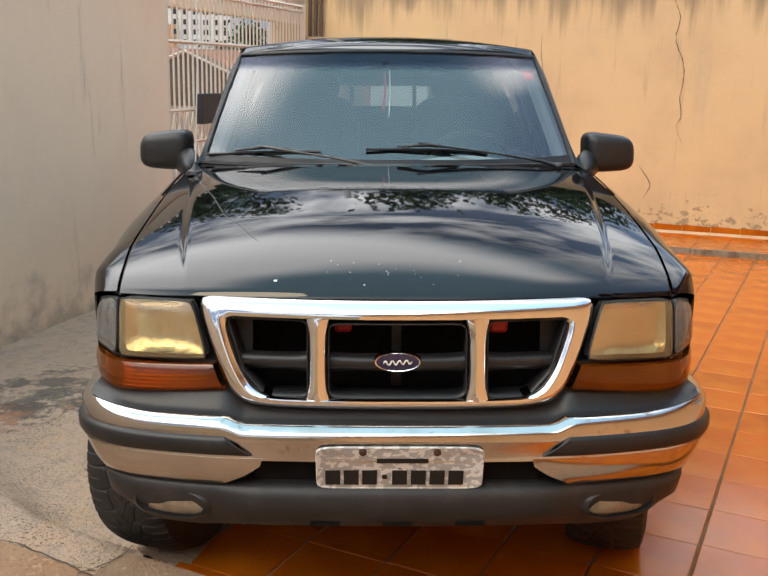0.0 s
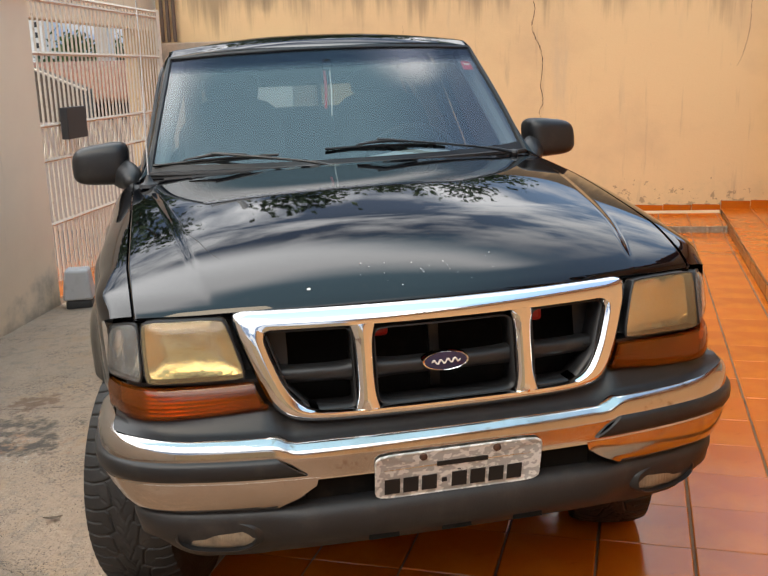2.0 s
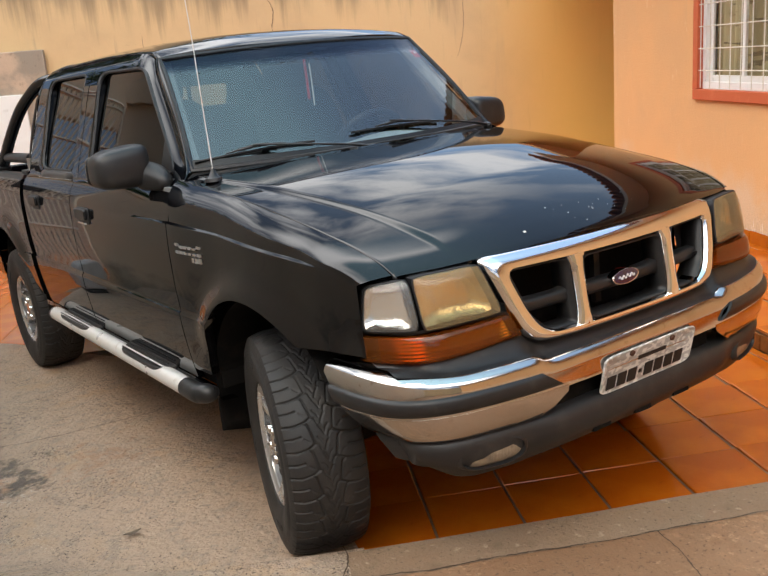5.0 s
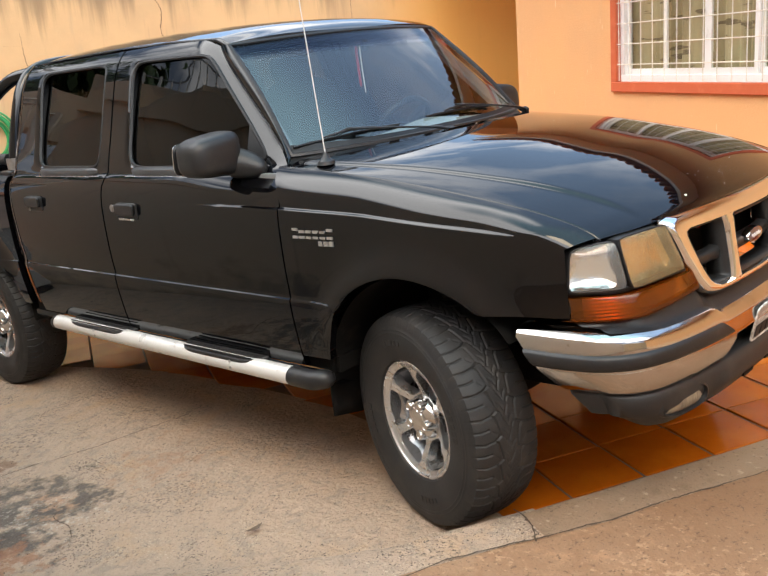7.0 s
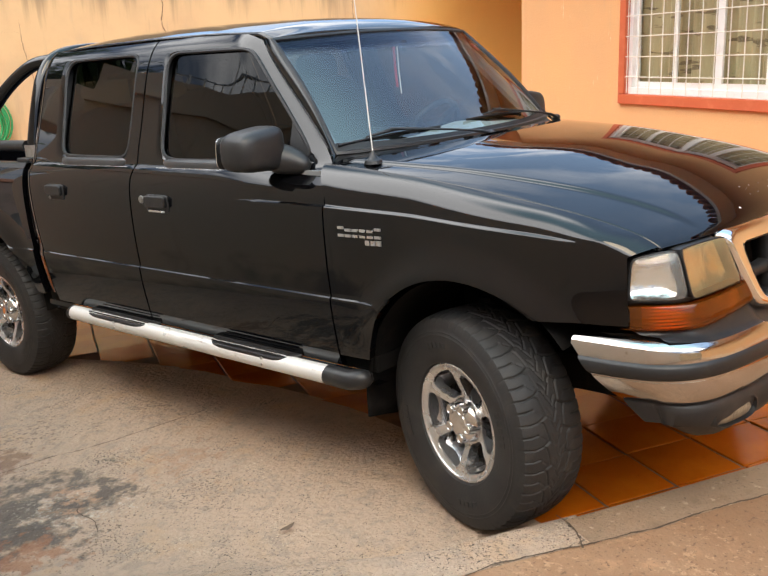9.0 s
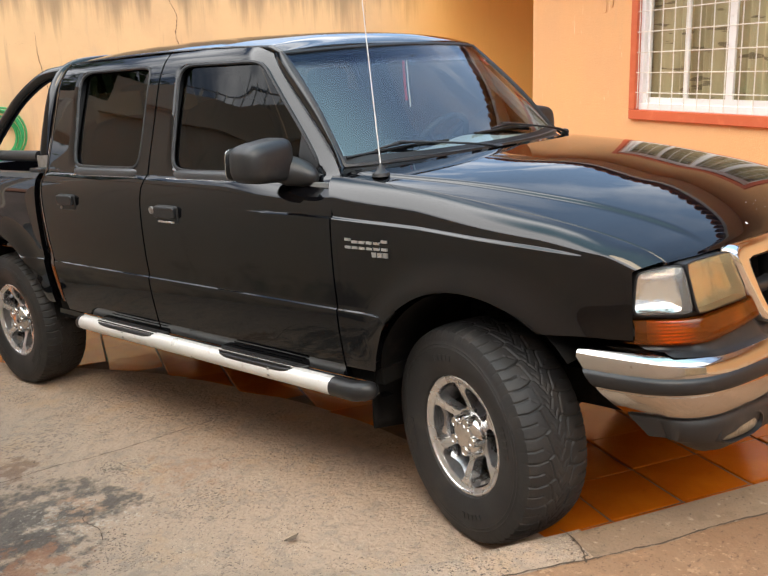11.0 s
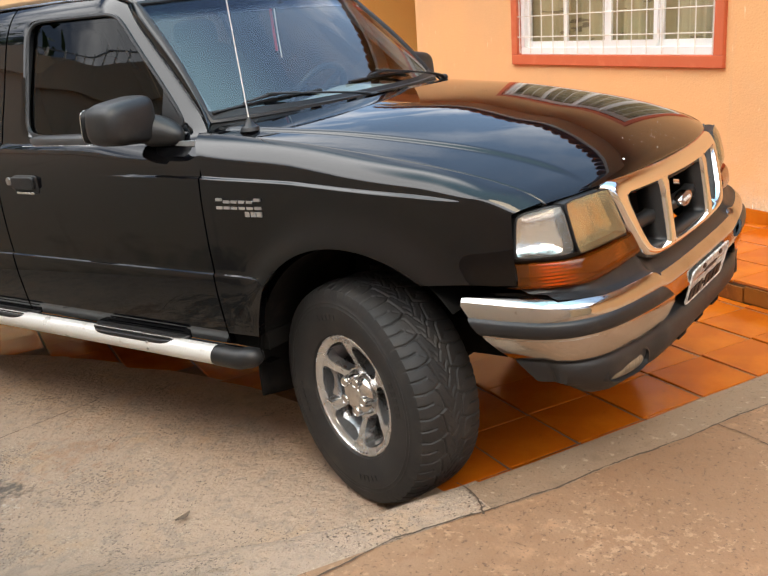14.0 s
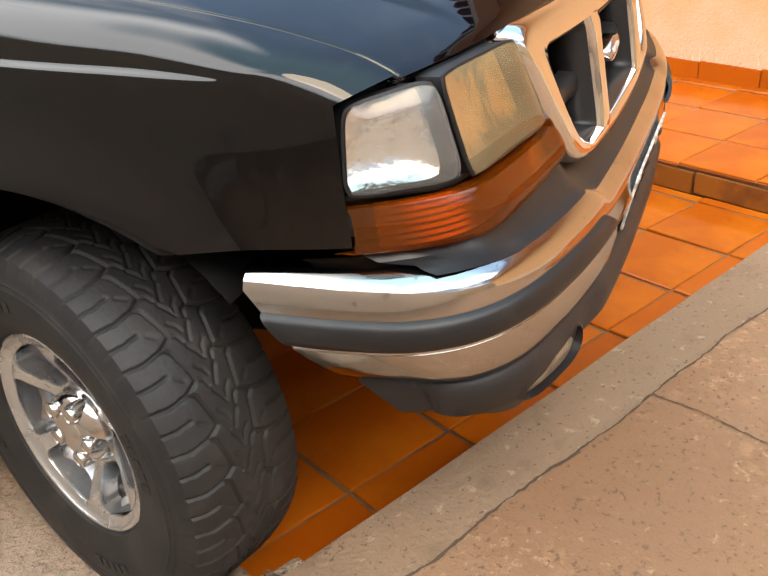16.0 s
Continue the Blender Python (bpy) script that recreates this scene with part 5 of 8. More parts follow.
# ---------------------------------------------------------------- the pickup truck, in its own axes: nose towards -y, wheels on z = 0
truck = thing("pickup_truck", "black four-door pickup truck with chrome grille, parked askew on the tiles", "pickup truck",
              at=Matrix.Translation((0.0095, 0, 0.05)) @ Matrix(((1, 0, -0.02, 0), (0, 1, 0.034, 0), (0.02, -0.034, 1, 0), (0, 0, 0, 1))) @ Matrix.Rotation(0.0085, 4, "Z"))
WHEEL_F, WHEEL_R, TYRE_R, TYRE_W = 0.86, 4.05, 0.382, 0.262
ARCH_Y, ARCH_Z, ARCH_R = 0.83, 0.47, 0.435


SIDE = curve([(0.50, 0.828), (0.58, 0.845), (0.66, 0.8535), (0.74, 0.8570), (0.80, 0.8590), (0.88, 0.8640), (0.98, 0.8655), (1.06, 0.864), (1.12, 0.859), (1.17, 0.849), (1.205, 0.834), (1.222, 0.812), (1.236, 0.801), (1.30, 0.784), (1.40, 0.754), (1.50, 0.726), (1.58, 0.703), (1.64, 0.683), (1.68, 0.663), (1.70, 0.651), (1.72, 0.636), (1.74, 0.616), (1.755, 0.596), (1.765, 0.578)], 500)


def ledge_z(y):
    """The height of the fine ledge along fender and front door."""
    return lerp(y, (0.29, 0.6, 1.0, 1.4, 1.9), (1.036, 1.064, 1.096, 1.114, 1.118))


def half_width(y, z):
    """Half the body's width at a point of its side."""
    w = float(np.interp(z, SIDE[:, 0], SIDE[:, 1]))
    w -= 0.011 * (1 - smooth(y, 1.35, 2.2)) * smooth(y, 0.35, 0.56) * smooth(z, ledge_z(y) - 0.004, ledge_z(y) + 0.004) * (z < 1.22)
    # the crease low on the side
    w += 0.0070 * (1 - smooth(z, 0.7775, 0.7845)) * smooth(z, 0.60, 0.76)
    if z < 1.22:
        w -= 0.020 * smooth(y, 0.30, 0.60) * (1 - smooth(y, 1.0, 1.40))
        w -= 0.090 * max(0.0, (0.85 - y) / 0.6) ** 2
    w -= 0.060 * (1 - smooth(y, 1.38, 2.05)) * smooth(z, 1.16, 1.26)
    for cy in (ARCH_Y, WHEEL_R):
        r = math.hypot(y - cy, z - ARCH_Z)
        w += 0.032 * smooth(z, 0.64, 0.82) * math.exp(-((r - ARCH_R) / 0.065) ** 2) * (1 if z < 1.0 else max(0, 1 - (z - 1.0) / 0.1))
    return w


HOOD_Z = ((0.215, 1.019), (0.235, 1.036), (0.30, 1.066), (0.45, 1.108), (0.70, 1.154), (1.0, 1.200), (1.25, 1.228), (1.46, 1.248))


HOOD_LINE = curve(HOOD_Z, 300)


def hood_edge(y):
    return (lerp(y, (0.21, 0.45, 1.46), (0.706, 0.728, 0.762)), y, float(np.interp(y, HOOD_LINE[:, 0], HOOD_LINE[:, 1])))


def front_line(s):
    """The hood's front edge and the cowl behind it, for s from -1 to 1 across."""
    return 0.094 + 0.121 * abs(s) ** 2.2, 1.155 + 0.295 * abs(s) ** 2.4


def hood_point(q, f):
    """On the hood: q from -1 to 1 across, f from 0 at its front edge to 1 at the cowl."""
    y0, y1 = front_line(q)
    ex, _, ez = hood_edge(0.215 + (1.46 - 0.215) * f)
    crown = (0.023 + 0.029 * smooth(f, 0, 0.35) - 0.016 * smooth(f, 0.55, 1.0)) * max(0.0, 1 - q * q) ** 0.9
    c = 0.745 + 0.20 * f
    crease = 0.007 * smooth(f, 0.0, 0.12) * (1 - smooth(abs(q), c - 0.016, c + 0.016))
    return Vector((ex * q, y0 + (y1 - y0) * f, ez + crown + crease))


def hood():
    s = Shape()
    rows = []
    for i in range(201):
        p, row = -1 + 2 * i / 200, []
        for k in range(43):
            # the columns run along the crease
            f = (k / 42) ** 1.7
            c = 0.745 + 0.20 * f
            q = abs(p) / 0.8 * c if abs(p) <= 0.8 else c + (abs(p) - 0.8) / 0.2 * (1 - c)
            row.append(tuple(hood_point(math.copysign(q, p), f)))
        x, y, z = row[0]
        rows.append([(x, y + 0.02, z - 0.012), (x, y + 0.004, z - 0.008)] + row)
    s.grid(rows)
    thicken(part("hood", s, M_PAINT, truck, "glossy black hood with small paint chips", 30), 0.012)


def fender(side):
    s = Shape()
    rows = []
    n = 70
    for i in range(n + 1):
        c = i / n
        yh, ys = 0.222 + (1.455 - 0.222) * c, 0.278 + (1.400 - 0.278) * c
        hx, _, hz = hood_edge(yh)
        hx, hz = hx + 0.0025, hz + 0.0012
        zs = ledge_z(ys) + 0.007 - 0.034 * (1 - smooth(ys, 0.280, 0.38))
        wx = half_width(ys, zs)
        row = []
        for k in range(13):
            t = k / 12
            # a rounded shoulder from the hood's edge down to the side
            a = (1 - t) ** 2 * hx + 2 * t * (1 - t) * (hx + (wx - hx) * 0.90) + t * t * wx
            b = (1 - t) ** 2 * hz + 2 * t * (1 - t) * (hz + (zs - hz) * 0.28) + t * t * zs
            row.append((side * a, yh + (ys - yh) * t, b))
        arch = ARCH_Z + math.sqrt(max(0.0, ARCH_R ** 2 - (ys - ARCH_Y) ** 2)) if abs(ys - ARCH_Y) < ARCH_R else 0
        bottom = max(arch, 0.806 if ys < ARCH_Y else 0.56)
        low = zs - 0.016
        heights = [zs - 0.003, zs - 0.006, zs - 0.008, zs - 0.011, low] + [low + (bottom - low) * k / 18 for k in range(1, 19)]
        if bottom < 0.74:
            heights = sorted(set(heights + [0.7770, 0.7790, 0.7830, 0.7850]), reverse=True)
        else:
            heights = sorted(set(heights + [bottom + 0.002, bottom + 0.004, bottom + 0.006, bottom + 0.009]), reverse=True)
        for z in heights:
            row.append((side * half_width(ys, z), ys, z))
        x, y, z = row[-1]
        row.append((x - side * 0.03, y, z + 0.004))
        rows.append(row)
    s.grid(rows, flip=side < 0)
    ob = part("front_fender", s, M_PAINT, truck, "glossy black front fender with flared arch", 75)
    # the dark wheel well
    w = Shape()
    rows = []
    for i in range(21):
        a = math.pi * (0.02 + 0.77 * i / 20)
        rows.append([(side * x, ARCH_Y + (ARCH_R + 0.02) * math.cos(a), ARCH_Z - 0.04 + (ARCH_R + 0.03) * math.sin(a)) for x in (0.815, 0.70, 0.50, 0.38)])
    w.grid(rows)
    part("wheel_well", w, M_DARK, truck, "dark dusty wheel well liner")
    return ob


def side_panel(name, label, y0, y1, z0, z1, side, nx=24, nz=20, y0_top=None, y1_top=None, cut=None):
    """A panel of the body's side between two nearly upright edges."""
    s = Shape()
    rows = []
    for i in range(nx + 1):
        row = []
        for z in sorted(set([z0 + (z1 - z0) * k / nz for k in range(nz + 1)] + [0.7770, 0.7790, 0.7830, 0.7850, 1.104, 1.109, 1.113, 1.117, 1.121, 1.126])):
            t = (z - z0) / (z1 - z0)
            a = y0 + ((y0_top if y0_top is not None else y0) - y0) * t
            b = y1 + ((y1_top if y1_top is not None else y1) - y1) * t
            y = a + (b - a) * i / nx
            if cut:
                z = max(z, cut(y)) if t < 0.999 else z
            row.append((side * half_width(y, z), y, z))
        x, y, z = row[0]
        row = [(x - side * 0.02, y, z + 0.003)] + row
        rows.append(row)
    s.grid(rows, flip=side > 0)
    # turned-in edges at the shut lines
    for r, fl in ((rows[0], side < 0), (rows[-1], side > 0)):
        s.grid([[p, (p[0] - side * 0.025, p[1], p[2])] for p in r[1:]], flip=fl)
    return part(name, s, M_PAINT, truck, label, 30)


BELT = 1.215
FRONT_WINDOW = [(1.525, 1.256), (2.405, 1.250), (2.440, 1.690), (1.905, 1.676)]
REAR_WINDOW = [(2.652, 1.256), (3.222, 1.260), (3.275, 1.702), (2.655, 1.698)]
FRONT_DOOR_TOP = [(1.412, BELT), (2.560, BELT), (2.564, 1.757), (1.908, 1.730)]
REAR_DOOR_TOP = [(2.570, BELT), (3.462, BELT), (3.448, 1.757), (2.574, 1.757)]


def outline(corners, n=30):
    return rounded(corners, n, 0)


def front_roll(y, z):
    """How far the door frame turns in towards the windshield pillar."""
    d = ((z - 1.215) * -0.496 + (y - 1.412) * 0.515) / 0.715
    return 0.019 * (1 - smooth(d, -0.002, 0.085)) ** 1.5 * smooth(z, 1.22, 1.32)


def door(side, front):
    if front:
        ob = side_panel("front_door", "black front door", 1.408, 2.560, 0.515, BELT, side, y0_top=1.408)
    else:
        ob = side_panel("rear_door", "black rear door", 2.570, 3.400, 0.515, BELT, side, y1_top=3.462,
                        cut=lambda y: ARCH_Z + math.sqrt(max(0, (ARCH_R + 0.125) ** 2 - (y - WHEEL_R) ** 2)) if abs(y - WHEEL_R) < ARCH_R + 0.125 else 0)
    outer, inner = (FRONT_DOOR_TOP, FRONT_WINDOW) if front else (REAR_DOOR_TOP, REAR_WINDOW)
    big, small = outline(outer), rounded(inner, 30, 14)
    s = Shape()
    rows = []
    for a, b in zip(big, small):
        row = []
        for t in (0, 0.15, 0.3, 0.45, 0.6, 0.75, 0.88, 1.0):
            y, z = a[0] + (b[0] - a[0]) * t, a[1] + (b[1] - a[1]) * t
            row.append((side * (half_width(y, z) - (0.010 if t == 1.0 else 0) - front_roll(y, z)), y, z))
        y, z = row[-1][1:]
        row.append((row[-1][0] - side * 0.03, y, z))
        rows.append(row)
    s.grid(rows, loop_u=True, flip=side > 0)
    part("window_frame", s, M_PAINT, ob, "glossy black window frame", 30)
    trim = Shape().tube([(side * (half_width(y, z) - 0.008), y, z) for y, z in small], 0.008, 6, loop=True)
    part("window_seal", trim, M_PLASTIC, ob, "black rubber seal")
    sill = [(side * (half_width(y, inner[0][1] - 0.016) + 0.002), y, inner[0][1] - 0.016) for y in np.linspace(inner[0][0] - 0.02, inner[1][0] + 0.01, 12)]
    part("window_sill", Shape().grid([[(x + side * (o if 0 < k < 11 else -0.012), y, z + d * (1 if 0 < k < 11 else 0.5)) for o, d in ((-0.014, 0.018), (0.001, 0.014), (0.009, 0.006), (0.013, -0.010), (0.012, -0.019), (-0.006, -0.024))] for k, (x, y, z) in enumerate(sill)], flip=side < 0), M_SILL, ob, "satin grey-black sill strip", 60)
    part("sill_lip", Shape().tube([(x + side * 0.010, y, z - 0.021) for x, y, z in sill], 0.0035, 6), M_ALLOY, ob, "thin metal lip")
    g = Shape()
    q = [Vector((y, z, 0)) for y, z in inner]
    rows = []
    for i in range(13):
        a, b = q[0].lerp(q[1], i / 12), q[3].lerp(q[2], i / 12)
        col = [a.lerp(b, k / 10) for k in range(11)]
        rows.append([(side * (lerp(p.y, (a.y, b.y), (half_width(a.x, a.y), half_width(b.x, b.y))) + 0.004 * math.sin(math.pi * k / 10) - 0.018), p.x, p.y) for k, p in enumerate(col)])
    g.grid(rows, flip=side > 0)
    part("pane", g, M_TINT, ob, "dark tinted door glass").visible_shadow = False
    # handle: a recessed cup with a flap
    hy, hz = (2.365, 1.077) if front else (3.20, 1.095)
    w = half_width(hy, hz)
    h = Shape()
    out = rounded([(hy - 0.076, hz - 0.038), (hy + 0.076, hz - 0.038), (hy + 0.076, hz + 0.038), (hy - 0.076, hz + 0.038)], 10, 2)
    h.poly([(side * (w - 0.004), y, z) for y, z in out], (side, 0, 0), 0.010)
    soften(part("door_handle", h, M_PLASTIC, ob, "black plastic pull handle"), 0.004)
    f = Shape()
    out = rounded([(hy - 0.070, hz - 0.016), (hy + 0.070, hz - 0.016), (hy + 0.070, hz + 0.034), (hy - 0.070, hz + 0.034)], 10, 2)
    f.poly([(side * (w + 0.006), y, z) for y, z in out], (side, 0, 0), 0.016)
    soften(part("handle_flap", f, M_PLASTIC, ob), 0.005)
    lever = [(side * (w + 0.010), hy - 0.058, hz - 0.036), (side * (w + 0.010), hy + 0.050, hz - 0.036), (side * (w + 0.010), hy + 0.050, hz - 0.025), (side * (w + 0.010), hy - 0.058, hz - 0.028)]
    if front:
        soften(part("lever", Shape().poly(lever, (side, 0, 0), 0.006), M_ALLOY, ob, "worn bare metal lever"), 0.002)
    ky = hy + (0.112 if front else -0.0)
    if front:
        part("lock", Shape().turn([(0, 0.0), (0, 0.017), (0.006, 0.016), (0.007, 0.0)], (side * (half_width(ky, hz) - 0.001), ky, hz + 0.012), (side, 0, 0), 20), M_STEEL, ob, "round metal lock cylinder")
    else:
        part("lock", Shape().turn([(0, 0.0), (0, 0.009), (0.004, 0.008), (0.005, 0.0)], (side * (w + 0.006), hy + 0.052, hz - 0.027), (side, 0, 0), 14), M_STEEL, ob, "small metal lock")


def glass_point(q, t):
    """On the windshield: q from -1 to 1 across, t from 0 at its foot to 1 at its head."""
    a = Vector((0.705 * q, 1.285 + 0.165 * abs(q) ** 2.2, 1.274))
    b = Vector((0.622 * q, 1.735 + 0.090 * abs(q) ** 2.2, 1.712 - 0.016 * q * q))
    p = a.lerp(b, t)
    bow = 0.020 * math.sin(math.pi * t)
    return p + Vector((0, -bow * 0.65, bow * 0.75))


def roof_point(q, t):
    """On the roof: q from -1 to 1 across, t from 0 over the windshield to 1 at the rear."""
    y0, y1 = 1.742 + 0.090 * abs(q) ** 2.2, 3.535 - 0.05 * q * q
    y = y0 + (y1 - y0) * t
    w = lerp(y, (1.75, 1.84, 1.95, 2.3, 3.35, 3.535), (0.618, 0.628, 0.618, 0.598, 0.592, 0.575))
    edge = lerp(y, (1.75, 1.83, 1.90, 2.2, 2.6, 3.2, 3.45, 3.54), (1.690, 1.704, 1.733, 1.750, 1.761, 1.763, 1.758, 1.725))
    mid = float(np.interp(y, ROOF[:, 0], ROOF[:, 1]))
    return Vector((w * q, y, edge + (mid - edge) * (1 - abs(q) ** 2.4)))


ROOF = curve([(1.742, 1.720), (1.775, 1.738), (1.83, 1.757), (1.93, 1.777), (2.10, 1.795), (2.40, 1.810), (2.80, 1.822), (3.20, 1.822), (3.40, 1.810), (3.50, 1.785), (3.54, 1.745)], 120)


def cab():
    g = Shape()
    g.grid([[glass_point(-1 + 2 * i / 24, k / 10) for k in range(11)] for i in range(25)])
    ws = part("windshield", g, M_WINDSHIELD, truck, "bluish windshield with dark top band")
    ws.visible_shadow = False
    rim = Shape()
    loop = [glass_point(-1 + 2 * i / 24, 0) for i in range(25)] + [glass_point(1, k / 10) for k in range(1, 11)] + [glass_point(1 - 2 * i / 24, 1) for i in range(1, 25)] + [glass_point(-1, 1 - k / 10) for k in range(1, 10)]
    rim.tube(loop, 0.011, 6, loop=True)
    part("windshield_seal", rim, M_PLASTIC, truck, "black rubber windshield seal")
    band = Shape()
    up = Vector((0, -0.003, 0.003))
    band.grid([[glass_point(-1 + 2 * i / 24, t) + up for t in (0.80, 0.86, 0.93, 1.0)] for i in range(25)])
    part("shade_band", band, M_SHADE, truck, "dark tinted band along the top of the glass").visible_shadow = False
    low = Shape()
    low.grid([[glass_point(-1 + 2 * i / 24, t) + up for t in (0.0, 0.045 + 0.03 * (i / 12 - 1) ** 4)] for i in range(25)])
    part("glass_border", low, M_BLACK, truck, "black printed border")
    # roof with its rounded rim
    s = Shape()
    s.grid([[roof_point(-1 + 2 * i / 60, (k / 44) ** 1.5) for k in range(45)] for i in range(61)])
    thicken(part("roof", s, M_PAINT, truck, "glossy black roof", 40), 0.02)
    for side in (-1, 1):
        # pillar between windshield and door
        s = Shape()
        rows = []
        for k in range(21):
            t = k / 20
            a = glass_point(side, t) + Vector((side * 0.005, 0.0, 0.005))
            y, z = 1.408 + (1.903 - 1.408) * t, 1.222 + (1.731 - 1.222) * t
            b = Vector((side * (half_width(y, z) - front_roll(y, z)), y, z))
            out = Vector((side, -0.55, 0.45)).normalized()
            rows.append([tuple(a.lerp(b, f) + out * (0.008 * math.sin(math.pi * f) ** 0.8)) for f in np.linspace(0, 1, 9)])
        s.grid(rows, flip=side < 0)
        part("pillar", s, M_PAINT, truck, "glossy black windshield pillar", 60)
        # dark seal behind the gap between the doors
        s = Shape()
        s.grid([[(side * (half_width(2.567, z) - 0.018), y, z) for y in (2.52, 2.62)] for z in np.linspace(0.52, 1.76, 40)])
        part("door_seal", s, M_BLACK, truck)
        # drip rail over the doors
        rail = [roof_point(side, t) + Vector((side * 0.004, 0, -0.004)) for t in np.linspace(0.10, 0.97, 30)]
        part("roof_rail", Shape().tube(rail, [0.001, 0.003] + [0.005] * 28, 6), M_PAINT, truck, "", 60)
        # rear corner of the cab
        s = Shape()
        rows = []
        for k in range(41):
            t = k / 40
            z = 0.56 + (1.757 - 0.56) * t
            y = lerp(z, (0.515, BELT, 1.757), (3.410, 3.470, 3.454))
            w = half_width(y, z)
            e = 3.535 - y
            rows.append([(side * w, y, z), (side * (w - 0.004), y + e * 0.4, z), (side * (w - 0.018), y + e * 0.75, z), (side * (w - 0.05), y + e * 0.95, z), (side * (w - 0.10), y + e, z)])
        s.grid(rows, flip=side < 0)
        part("rear_pillar", s, M_PAINT, truck, "glossy black rear cab pillar", 50)
        # rocker panel and side of the cab under the doors
        s = Shape()
        s.grid([[(side * 0.835, y, 0.514), (side * 0.838, y, 0.49), (side * 0.81, y, 0.455), (side * 0.75, y, 0.45)] for y in np.linspace(1.25, 3.5, 10)], flip=side > 0)
        part("rocker_panel", s, M_PAINT, truck, "black rocker panel")
    # rear wall of the cab with a sliding window
    s = Shape()
    s.box((-0.79, 3.53, 0.45), (0.79, 3.56, 1.24))
    for x0, x1 in ((-0.60, -0.50), (0.50, 0.60)):
        s.box((x0, 3.47, 1.24), (x1, 3.52, 1.70))
    s.box((-0.56, 3.47, 1.60), (0.56, 3.52, 1.74))
    part("rear_wall", s, M_PAINT, truck, "black rear wall of the cab")
    g = Shape().grid([[(x, 3.492, z) for z in (1.24, 1.60)] for x in (-0.56, 0.56)])
    part("rear_window", g, M_REAR_GLASS, truck, "rear cab window").visible_shadow = False
    for x in (-0.19, 0.19):
        part("rear_window_bar", Shape().box((x - 0.012, 3.478, 1.24), (x + 0.012, 3.488, 1.60)), M_BLACK, truck)
    # cowl panel under the wipers
    s = Shape()
    rows = []
    for i in range(25):
        q = -1 + 2 * i / 24
        _, y1 = front_line(q)
        hx, _, hz = hood_edge(1.46)
        a = Vector((hx * q, y1 - 0.005, hz + 0.036 * (1 - q * q) ** 0.9 * 0.9 - 0.010))
        b = glass_point(q, 0.0) + Vector((0, -0.004, -0.004))
        rows.append([tuple(a + Vector((0, -0.03, -0.02))), tuple(a), tuple(a.lerp(b, 0.5) - Vector((0, 0, 0.008))), tuple(b)])
    s.grid(rows)
    cowl = part("cowl", s, M_PLASTIC, truck, "black plastic cowl panel with vent slots")
    for q0, q1 in ((-0.45, -0.03), (0.03, 0.50)):
        for i in range(46):
            q = q0 + (q1 - q0) * i / 45
            _, y1 = front_line(q)
            b = glass_point(q, 0)
            p = Vector((b.x, y1 + 0.02, 0)).lerp(Vector((b.x, b.y - 0.02, 0)), 0.3)
            p.z = hood_edge(1.46)[2] + 0.036 * (1 - q * q) ** 0.9 * 0.9 - 0.006
            part("vent_rib", Shape().box((p.x - 0.003, p.y, p.z - 0.002), (p.x + 0.003, p.y + 0.03, p.z + 0.005)), M_PLASTIC, cowl)


